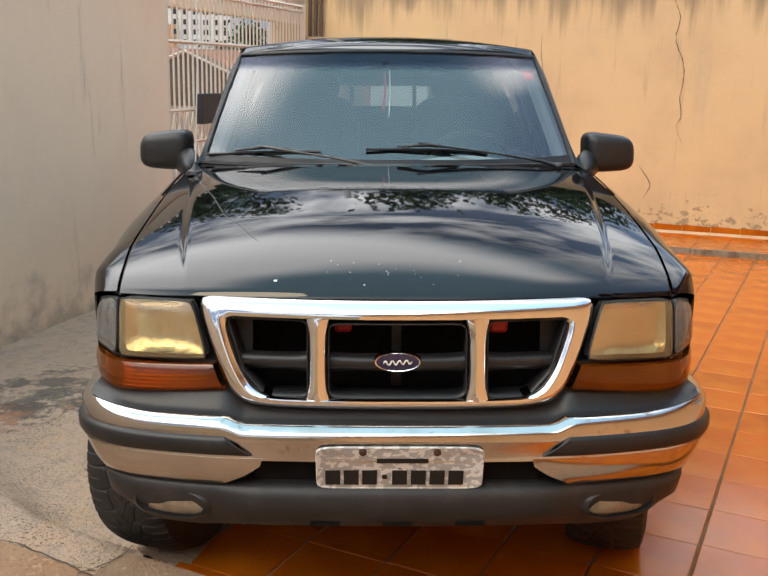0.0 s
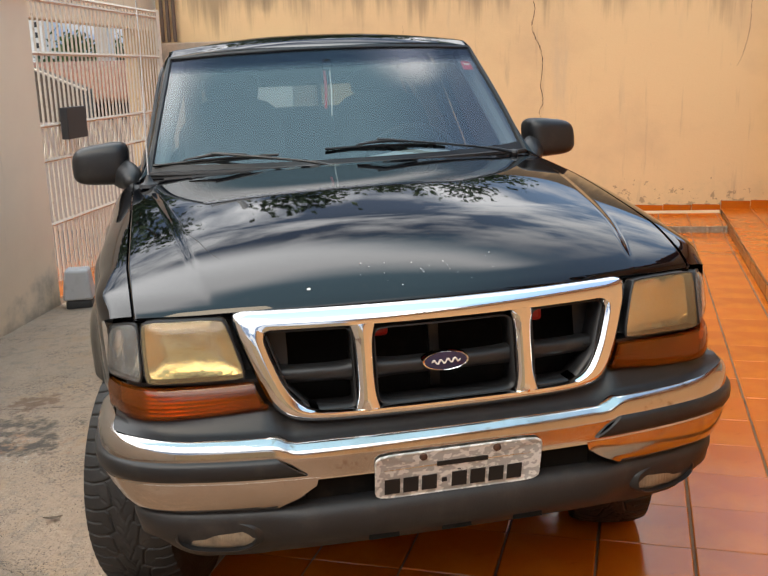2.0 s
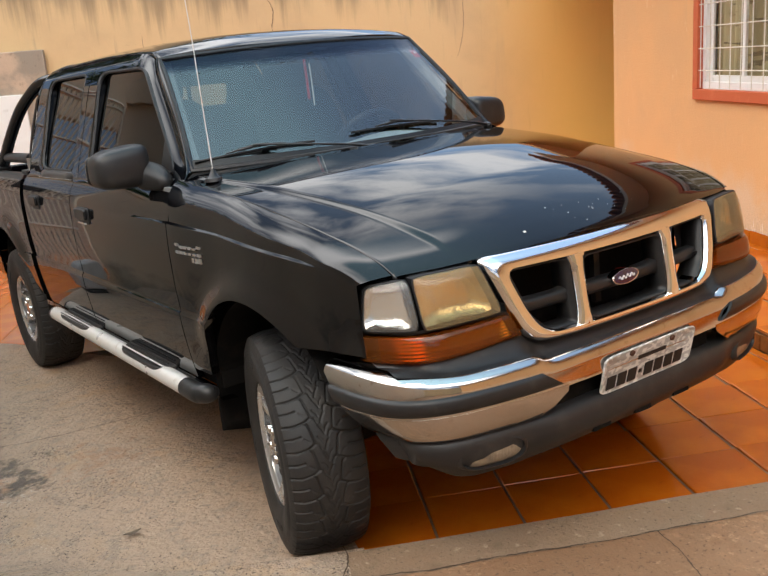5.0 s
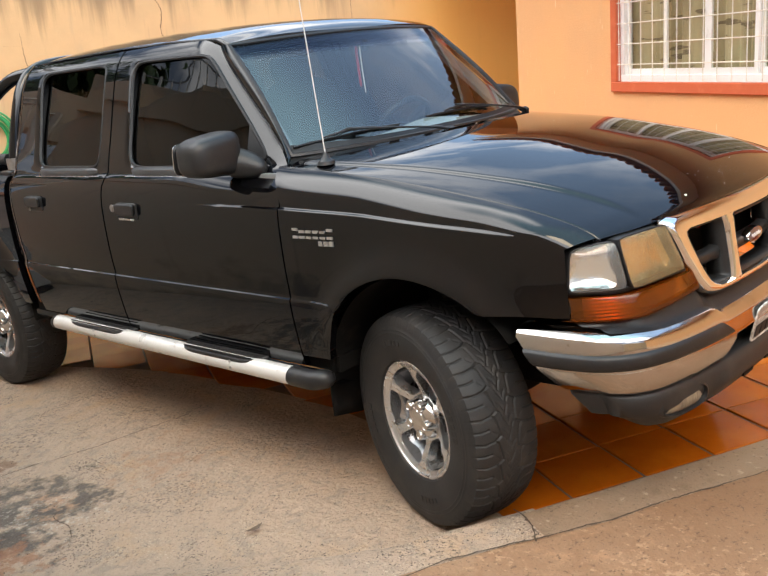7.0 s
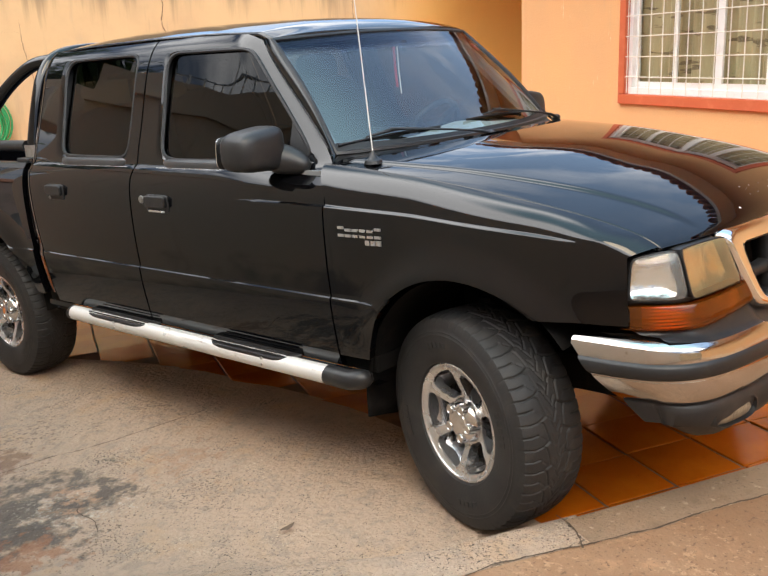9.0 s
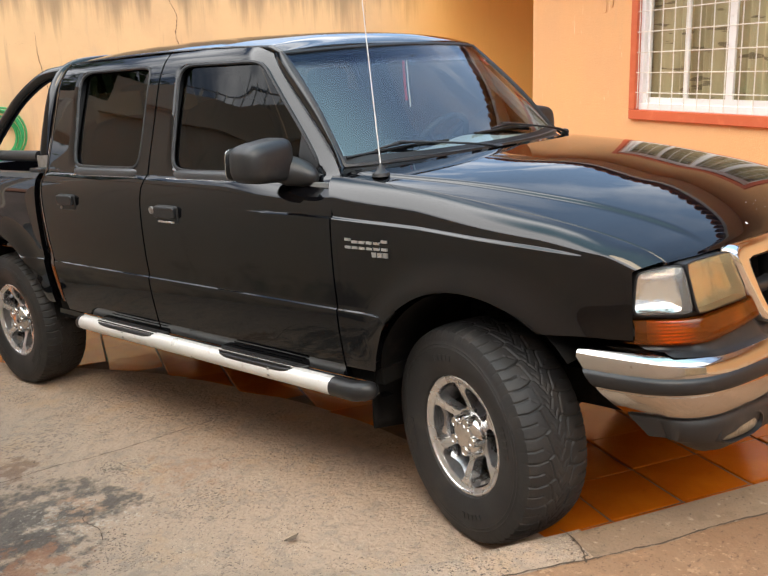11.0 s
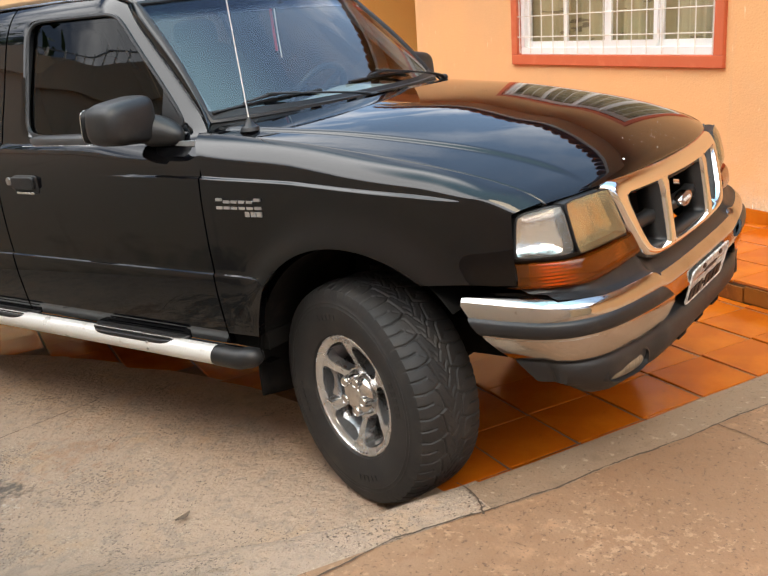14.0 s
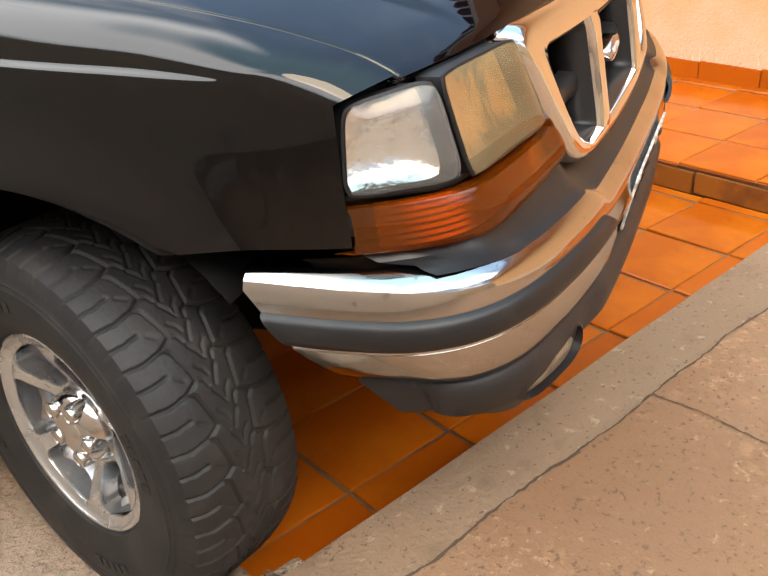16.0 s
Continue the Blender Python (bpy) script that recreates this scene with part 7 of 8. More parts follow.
def number_plate():
    """The plate: painted sheet with raised rim, screws and plain bars for its characters."""
    m = Matrix.Translation((0.0055, -0.008, 0.637)) @ Matrix.Rotation(radians(15), 4, "X")
    s = Shape()
    out = rounded([(-0.2, -0.063), (0.2, -0.063), (0.2, 0.063), (-0.2, 0.063)], 12, 2)
    s.grid([[(x * k, d, z * k2) for k, k2, d in ((1, 1, 0.002), (1, 1, -0.002), (0.99, 0.965, -0.0035), (0.975, 0.93, -0.0015), (0.02, 0.02, -0.0015))] for x, z in out], loop_u=True, flip=True)
    plate = part("number_plate", s.place(m), M_PLATE, truck, "worn grey number plate with mosaic print")
    rng = random.Random(3)
    for x0, w in ((-0.178, 0.036), (-0.134, 0.036), (-0.090, 0.036), (-0.018, 0.036), (0.027, 0.036), (0.072, 0.036), (0.117, 0.036)):
        part("character_bar", Shape().box((x0, -0.0045, -0.048), (x0 + w, -0.0022, -0.006)).place(m), M_BLACK, plate, "plain dark bar")
    part("character_bar", Shape().box((-0.042, -0.0045, -0.031), (-0.030, -0.0022, -0.020)).place(m), M_BLACK, plate)
    part("place_bar", Shape().box((-0.055, -0.004, 0.017), (0.068, -0.0022, 0.030)).place(m), M_BLACK, plate)
    for x in (-0.088, 0.088):
        part("screw", Shape().turn([(0, 0.0095), (-0.005, 0.009), (-0.007, 0.005), (-0.007, 0.0)], (x, -0.002, 0.050), (0, 1, 0), 16).place(m), M_RUST, plate, "rusty plate screw")


grille()
for side in (-1, 1):
    lamps(side)
bumper()
number_plate()


# ---------------------------------------------------------------- wheels
PITCHES = 30
CUTS = (((0.00, 1.00), (0.07, 0.74), (0.0, 0.45), 1.0), ((0.50, 1.00), (0.54, 0.80), (0.50, 0.60), 0.9), ((0.0, 0.45), (0.12, 0.36), (0.42, 0.31), 1.0), ((0.42, 0.31), (0.70, 0.27), (0.84, 0.25), 1.0),
        ((0.84, 0.25), (0.94, 0.36), (1.0, 0.45), 1.0), ((0.84, 0.25), (0.90, 0.16), (1.05, 0.12), 0.7), ((0.18, 0.10), (0.35, 0.03), (0.52, -0.02), 0.6), ((0.60, 0.16), (0.72, 0.08), (0.86, 0.05), 0.5), ((0.62, 0.50), (0.66, 0.46), (0.74, 0.40), 0.4))


def tread_cuts(steps, places):
    """How deep the tread is cut, for each step round the tyre and each axial place from -1 to 1."""
    per = steps // PITCHES
    pitch, half = 2 * math.pi * TYRE_R / PITCHES, TYRE_W / 2
    u, v = np.meshgrid(np.arange(per) / per, np.asarray(places), indexing="ij")
    depth = np.zeros_like(u)
    for sign, shift in ((1, 0.0), (-1, 0.42)):
        for *line, strong in CUTS:
            for (a0, s0), (a1, s1) in zip(line, line[1:]):
                for wrap in (-1, 0, 1):
                    px, py = (u - (a0 + shift) - wrap) * pitch, (v * sign - s0) * half
                    dx, dy = (a1 - a0) * pitch, (s1 - s0) * half
                    t = np.clip((px * dx + py * dy) / (dx * dx + dy * dy), 0, 1)
                    d = np.hypot(px - t * dx, py - t * dy)
                    depth = np.maximum(depth, strong * np.clip(1.45 - d / 0.0032, 0, 1))
    return np.tile(depth, (PITCHES, 1))


def tyre_shape():
    s = Shape()
    steps = PITCHES * 32
    half = TYRE_W / 2
    side = [(0.76, 0.196), (0.80, 0.206), (0.86, 0.2135), (0.875, 0.2140), (0.90, 0.222), (0.965, 0.245), (1.0, 0.275), (1.012, 0.295), (1.003, 0.308), (1.013, 0.3105), (1.001, 0.313), (0.992, 0.320), (1.001, 0.3225), (0.987, 0.325), (0.975, 0.335), (0.955, 0.349)]
    tread = list(np.linspace(0.90, -0.90, 91))
    cuts = tread_cuts(steps, [q / 0.9 for q in tread])
    rows = []
    for i in range(steps):
        t = i / steps
        ca, sa = math.cos(2 * math.pi * t), math.sin(2 * math.pi * t)
        prof = [(k * half, r) for k, r in side]
        for j, q in enumerate(tread):
            prof.append((q * half, TYRE_R - 0.017 * abs(q / 0.9) ** 3.2 - 0.0046 * cuts[i, j]))
        prof += [(-k * half, r) for k, r in reversed(side)]
        rows.append([(x, r * ca, r * sa) for x, r in prof])
    s.grid(rows, loop_u=True, flip=True)
    return s


def rim_shape():
    """The rim's bright outer ring; its face looks to -x, in the tyre's middle plane."""
    return Shape().turn([(0.085, 0.198), (0.096, 0.201), (0.104, 0.207), (0.109, 0.2085), (0.111, 0.205), (0.110, 0.200), (0.106, 0.1975), (0.103, 0.192), (0.100, 0.187), (0.0985, 0.1825)], (0, 0, 0), (-1, 0, 0), 96)


def barrel_shape():
    return Shape().turn([(-0.10, 0.200), (-0.10, 0.186), (0.0, 0.160), (0.04, 0.163), (0.07, 0.180), (0.088, 0.1975)], (0, 0, 0), (-1, 0, 0), 72)


def spoke_face(r):
    """How far out the wheel's face stands at a radius."""
    return 0.064 + 0.0345 * smooth(r, 0.072, 0.178)


def spoke_rows():
    """Radius and half the angle of a spoke, from the hub to the ring, with rounded corners to the windows."""
    r0, r1, fil = 0.080, 0.1825, 0.028
    rows = [(0.060, math.pi / 6), (0.074, math.pi / 6), (r0 - 0.0004, math.pi / 6)]
    for k in range(25):
        r = r0 + (r1 - r0) * k / 24
        w = 0.0115 + 0.006 * (r - r0) / (r1 - r0)
        for d in (r - r0, r1 - r):
            if d < fil:
                w += fil - math.sqrt(max(0.0, fil ** 2 - (fil - d) ** 2))
        rows.append((r, min(math.pi / 6, w / r)))
    return rows + [(r1 + 0.0004, math.pi / 6)]


def spoke_shapes():
    out = []
    for k in range(6):
        a = 2 * math.pi * k / 6 + 0.25
        s = Shape()
        rows = []
        for r, w in spoke_rows():
            rows.append([(-(spoke_face(r) - d), r * math.cos(a + w * p), r * math.sin(a + w * p)) for p, d in ((-1.0, 0.006), (-1.0, 0.0), (-0.5, -0.0008), (0, -0.001), (0.5, -0.0008), (1.0, 0.0), (1.0, 0.006))])
        s.grid(rows)
        out.append(s)
    return out


def recess_shapes():
    """The dark walls of the openings between the spokes."""
    out = []
    for k in range(6):
        a = 2 * math.pi * (k + 0.5) / 6 + 0.25
        rr = spoke_rows()[3:-1]
        loop = [(r, -(math.pi / 6 - w)) for r, w in rr] + [(r, math.pi / 6 - w) for r, w in reversed(rr)]
        rows = []
        for r, w in loop:
            row = []
            for deep, push in ((0.004, 0.0), (0.014, 0.0005), (0.028, 0.0014), (0.040, 0.003)):
                q = r + push * (1 if r < 0.13 else -1)
                row.append((-(spoke_face(r) - deep), q * math.cos(a + w * (1 - push * 14)), q * math.sin(a + w * (1 - push * 14))))
            rows.append(row)
        out.append(Shape().grid(rows, loop_u=True))
    return out


def wheels():
    tyre, rim = tyre_shape(), rim_shape()
    cap = Shape()
    cap.turn([(0.050, 0.080), (0.070, 0.078), (0.088, 0.070), (0.098, 0.056), (0.102, 0.047), (0.101, 0.043), (0.104, 0.041), (0.106, 0.022), (0.1065, 0.0)], (0, 0, 0), (-1, 0, 0), 48)
    for k in range(5):
        a = 2 * math.pi * k / 5 + 0.5
        cap.turn([(0.055, 0.023), (0.088, 0.0205), (0.103, 0.0185), (0.108, 0.0165), (0.109, 0.0135), (0.107, 0.0120), (0.107, 0.0)], (0, 0.055 * math.cos(a), 0.055 * math.sin(a)), (-1, 0, 0), 20)
    back = Shape().turn([(-0.09, 0.0), (-0.09, 0.14), (0.015, 0.150), (0.018, 0.05), (0.018, 0.0)], (0, 0, 0), (-1, 0, 0), 40)
    hub = Shape().turn([(0.060, 0.0), (0.060, 0.062), (0.0635, 0.064), (0.0642, 0.084)], (0, 0, 0), (-1, 0, 0), 48)
    barrel = barrel_shape()
    first = []
    for side in (-1, 1):
        for y, steer in ((WHEEL_F, radians(-17)), (WHEEL_R, 0.0)):
            m = Matrix.Translation((side * ((0.7255 if side < 0 else 0.7685) if y < 2 else 0.7575), y, TYRE_R + (0.004 if y < 2 else -0.004))) @ Matrix.Rotation(steer, 4, "Z") @ (Matrix.Rotation(math.pi, 4, "Z") if side > 0 else Matrix()) @ Matrix.Rotation(0.3 * y, 4, "X")
            if not first:
                w = part("wheel", rim, M_ALLOY, truck, "six-spoke alloy wheel", 40)
                first = [w, part("tyre", tyre, M_RUBBER, w, "worn black all-terrain tyre", 30), part("hub_cap", cap, M_HUB, w, "chrome hub cap with lug bumps", 40),
                         part("brake_drum", back, M_DARK, w, "dusty brake drum"), part("hub", hub, M_ALLOY, w), part("barrel", barrel, M_BARREL, w, "dark grey painted wheel barrel", 60)]
                first += [part("spoke", sp, M_ALLOY, w) for sp in spoke_shapes()] + [part("spoke_recess", q, M_BARREL, w, "dark grey recess between spokes", 60) for q in recess_shapes()]
                for k in range(4):
                    c = 0.9 + k * math.pi / 2
                    for j in range(5):
                        a = c + j * 0.085
                        r, t = Vector((0, math.cos(a), math.sin(a))), Vector((0, -math.sin(a), math.cos(a)))
                        q = [r * rr + t * tt + Vector((-0.1312, 0, 0)) for rr, tt in ((0.266, -0.008), (0.266, 0.008), (0.286, 0.009), (0.286, -0.009))]
                        first.append(part("sidewall_bar", Shape().poly(q, (-1, 0, 0), 0.0025), M_RUBBER, w))
                w.matrix_local = m
            else:
                w = new("wheel", first[0].data)
                w.parent = truck
                w["label"] = "six-spoke alloy wheel"
                w.matrix_local = m
                for f in first[1:]:
                    o = new(f.name.split(".")[0], f.data)
                    o.parent = w
                    if "label" in f:
                        o["label"] = f["label"]


# ---------------------------------------------------------------- mirrors, wipers, antenna, steps and badges
def rounded_box(c, size, n=12, power=0.42):
    """A pillow-shaped box."""
    s = Shape()
    rows = []
    def sp(v, p):
        return math.copysign(abs(v) ** p, v)
    for i in range(2 * n):
        a = 2 * math.pi * i / (2 * n)
        rows.append([(c[0] + size[0] / 2 * sp(math.cos(a), power) * sp(math.cos(b), power), c[1] + size[1] / 2 * sp(math.sin(a), power) * sp(math.cos(b), power), c[2] + size[2] / 2 * sp(math.sin(b), power)) for b in (-math.pi / 2 + math.pi * k / n for k in range(n + 1))])
    return s.grid(rows, loop_u=True)


def mirror(side):
    body = rounded_box((side * 0.894, 1.680, 1.309), (0.205, 0.165, 0.152), 18, 0.5)
    body.v = [(x, y + 0.08 * abs(x - side * 0.82), z + 0.012 * (abs(x) - 0.912) / 0.1 * (-1 if z > 1.309 else 0.4)) for x, y, z in body.v]
    ob = part("side_mirror", body, M_PLASTIC, truck, "black plastic side mirror", 60)
    # fairing between the door and the mirror head, one smooth lump drawn out to the front
    s = Shape()
    rows = []
    for k in range(19):
        t = k / 18
        y = 1.525 + 0.150 * t
        r = math.sin(math.pi * min(1.0, t * 0.60 + 0.004)) ** 0.42 * (1 - 0.55 * max(0.0, (t - 0.72) / 0.28) ** 2.5)
        cx = 0.778 + 0.040 * smooth(t, 0.2, 1.0)
        cz = 1.244 + 0.024 * smooth(t, 0.0, 0.8)
        rows.append([(side * (cx + 0.052 * r * math.cos(a)), y, cz + 0.056 * r * math.sin(a)) for a in (2 * math.pi * i / 24 for i in range(24))])
    s.grid(rows, loop_v=True, flip=side > 0)
    s.f += [tuple(range(18 * 24, 19 * 24)), tuple(range(24))]
    part("mirror_fairing", s, M_PLASTIC, ob, "", 60)
    part("mirror_joint", rounded_box((side * 0.828, 1.660, 1.272), (0.050, 0.060, 0.095), 12, 0.7), M_BLACK, ob)
    tri = [(1.548, 1.262), (1.660, 1.260), (1.660, 1.395)]
    sail = Shape().poly([(side * (half_width(y, z) - 0.012), y, z) for y, z in tri], (side, 0, 0.2), 0.006)
    part("mirror_sail", sail, M_PLASTIC, ob)
    g = Shape().poly([(side * x, 1.7575 + 0.08 * abs(x - 0.82), z) for x, z in rounded([(0.830, 1.247), (0.995, 1.250), (0.990, 1.365), (0.835, 1.370)], 8, 3)], (0, 1, 0), 0.003)
    part("mirror_glass", g, M_CHROME, ob, "mirror glass")


def wipers():
    lift = Vector((0, -0.55, 0.83)) * 0.012
    for q_pivot, q_bend, q_tip, q_end, h_bend, h_tip, h_end in ((-0.10, -0.70, -0.985, -0.36, 0.092, 0.045, 0.085), (0.885, 0.15, -0.125, 0.53, 0.128, 0.105, 0.088)):
        pivot = glass_point(q_pivot, 0.0) + Vector((0, -0.070, 0.002))
        bend, tip, end = glass_point(q_bend, h_bend) + lift * 1.6, glass_point(q_tip, h_tip) + lift, glass_point(q_end, h_end) + lift
        mid = pivot.lerp(bend, 0.5) + Vector((0, -0.012, 0.012))
        arm = Shape().tube(curve([pivot, pivot.lerp(bend, 0.16) + Vector((0, -0.006, 0.010)), mid, bend + lift * 0.8], 16), [0.012] * 2 + [0.0095] * 4 + [0.0062] * 10, 8, flat=0.7)
        w = part("wiper", arm, M_PLASTIC, truck, "black wiper arm with blade")
        part("wiper_pivot", Shape().turn([(-0.02, 0.016), (0.006, 0.016), (0.012, 0.010), (0.013, 0.0)], pivot, (0, -0.4, 1), 14), M_PLASTIC, w)
        line = [tip.lerp(end, k / 8) for k in range(9)]
        line = [p + lift * 0.4 * math.sin(math.pi * k / 8) for k, p in enumerate(line)]
        part("wiper_blade", Shape().tube(line, 0.0058, 6, flat=0.9), M_BLACK, w)
        part("blade_carrier", Shape().tube([line[2] + lift * 0.9, line[4] + lift * 1.9, line[6] + lift * 0.9], [0.003, 0.0075, 0.003], 8), M_PLASTIC, w)


def antenna():
    base = Vector((-0.702, 1.276, 1.243))
    a = part("antenna_base", Shape().turn([(0.0, 0.034), (0.012, 0.030), (0.020, 0.017), (0.034, 0.010), (0.045, 0.005)], base, (0, 0, 1), 18), M_PLASTIC, truck, "black rubber antenna base")
    part("antenna", Shape().tube([base + Vector((0, 0, 0.03)), base + ANTENNA_DIR * 0.5, base + ANTENNA_DIR * 0.95], [0.0024, 0.0018, 0.0013], 8), M_WHIP, a, "thin steel whip antenna")


ANTENNA_DIR = Vector((-0.002, 0.050, 0.998))


def steps_and_flaps():
    for side in (-1, 1):
        x = side * 0.868
        tube = Shape().tube([(x, 1.440, 0.482), (x, 2.2, 0.484), (x, 3.20, 0.487)], 0.036, 20)
        bar = part("side_step", tube, M_SILVER, truck, "silver tubular side step with black pads", 60)
        cap = [(x, 1.445, 0.482), (x, 1.34, 0.482), (x - side * 0.006, 1.315, 0.484), (x - side * 0.02, 1.285, 0.487), (x - side * 0.05, 1.265, 0.490)]
        part("end_cap", Shape().tube(curve(cap, 16), [0.0375] * 11 + [0.036, 0.034, 0.030, 0.024, 0.012], 18), M_PLASTIC, bar, "black plastic end cap", 60)
        part("end_cap", Shape().tube([(x, 3.195, 0.487), (x, 3.22, 0.487), (x, 3.23, 0.495)], [0.0375, 0.037, 0.03], 18), M_PLASTIC, bar, "black plastic end cap")
        part("bent_end", Shape().tube([(x, 3.21, 0.480), (x - side * 0.02, 3.25, 0.460), (x - side * 0.06, 3.28, 0.445)], 0.024, 12), M_SILVER, bar)
        for y0, y1 in ((1.600, 2.150), (2.50, 3.09)):
            s = Shape()
            out = rounded([(0.820, y0), (0.900, y0 + 0.07), (0.900, y1 - 0.07), (0.820, y1)], 12, 4)
            s.poly([(side * a, b, 0.507 - 0.008 * (a - 0.82) / 0.08) for a, b in out], (0, 0, 1), 0.016)
            pad = soften(part("step_pad", s, M_PLASTIC, bar, "black ribbed plastic step pad"), 0.005)
            for k in range(4):
                r = side * (0.830 + 0.018 * k)
                part("rib", Shape().tube([(r, y0 + 0.06, 0.5215), (r, y1 - 0.06, 0.5215)], 0.003, 6), M_PLASTIC, pad)
        for y in (1.72, 2.74):
            part("bracket", Shape().tube([(x, y, 0.475), (x - side * 0.10, y, 0.47), (x - side * 0.22, y, 0.52)], 0.014, 8), M_DARK, bar)
            for dz in (0.012, -0.014):
                part("bolt", Shape().turn([(0.034, 0.006), (0.038, 0.005), (0.039, 0)], (x, y + 0.05, 0.49 + dz), (side, 0, 0), 10), M_STEEL, bar)
        s = Shape()
        s.grid([[(side * (0.62 + 0.188 * a), 1.262 + 0.02 * math.sin(3 * b) + 0.02 * (1 - a) + 0.05 * b, 0.62 - (0.35 - 0.05 * a) * b) for a in np.linspace(0, 1, 7)] for b in np.linspace(0, 1, 9)])
        thicken(part("mud_flap", s, M_DARK, truck, "black rubber mud flap"), 0.008)
        s = Shape()
        s.grid([[(side * (0.62 + 0.215 * a), 4.50, 0.60 - 0.40 * b) for a in (0, 1)] for b in (0, 1)])
        thicken(part("mud_flap", s, M_DARK, truck, "black rubber mud flap"), 0.008)
        # fender lettering as plain metal bars
        badge = thing("fender_badge", "plain metal bars in place of the fender lettering", "")
        badge.parent = truck

        def bar(y0, y1, z0, z1):
            w = max(half_width(y, z) for y in (y0, y1) for z in (z0, z1))
            a, b = sorted((side * (w - 0.001), side * (w + 0.004)))
            return Shape().box((a, y0, z0), (b, y1, z1))
        for k in range(6):
            y, h = 1.330 - 0.0335 * k, 0.036 if k in (0, 5) else 0.029
            for z in (1.012, 1.012 + h - 0.009):
                part("bar", bar(y - 0.028, y, z, z + 0.009), M_ALLOY, badge)
        for k in range(3):
            part("bar", bar(1.135 + 0.025 * k, 1.156 + 0.025 * k, 0.988, 1.005), M_ALLOY, badge)



def underside():
    s = Shape()
    for side in (-1, 1):
        s.box((side * 0.46 - 0.04, 0.25, 0.46), (side * 0.46 + 0.04, 4.95, 0.58))
    s.box((-0.50, 0.30, 0.44), (0.50, 0.42, 0.54)).box((-0.46, 1.6, 0.44), (0.46, 1.72, 0.52)).box((-0.46, 2.9, 0.44), (0.46, 3.0, 0.52))
    part("chassis", s, M_DARK, truck, "dark dusty chassis rails")
    part("floor_pan", Shape().box((-0.80, 1.25, 0.50), (0.80, 3.55, 0.56)), M_DARK, truck)
    part("engine_block", Shape().box((-0.34, 0.42, 0.42), (0.34, 1.20, 0.98)), M_DARK, truck)
    part("fire_wall", Shape().box((-0.80, 1.26, 0.50), (0.80, 1.30, 1.20)), M_DARK, truck)
    part("rear_axle", Shape().tube([(-0.62, WHEEL_R, 0.385), (0.62, WHEEL_R, 0.385)], 0.05, 12), M_DARK, truck)
    part("front_axle", Shape().tube([(-0.60, WHEEL_F, 0.36), (-0.2, WHEEL_F, 0.33), (0.2, WHEEL_F, 0.33), (0.60, WHEEL_F, 0.36)], 0.05, 10), M_DARK, truck)
    for side in (-1, 1):
        part("control_arm", Shape().tube([(side * 0.40, 0.80, 0.42), (side * 0.60, 0.86, 0.30)], 0.03, 8), M_DARK, truck)
        part("shock_absorber", Shape().tube([(side * 0.55, 0.93, 0.30), (side * 0.52, 0.95, 0.75)], 0.028, 10), M_DARK, truck)


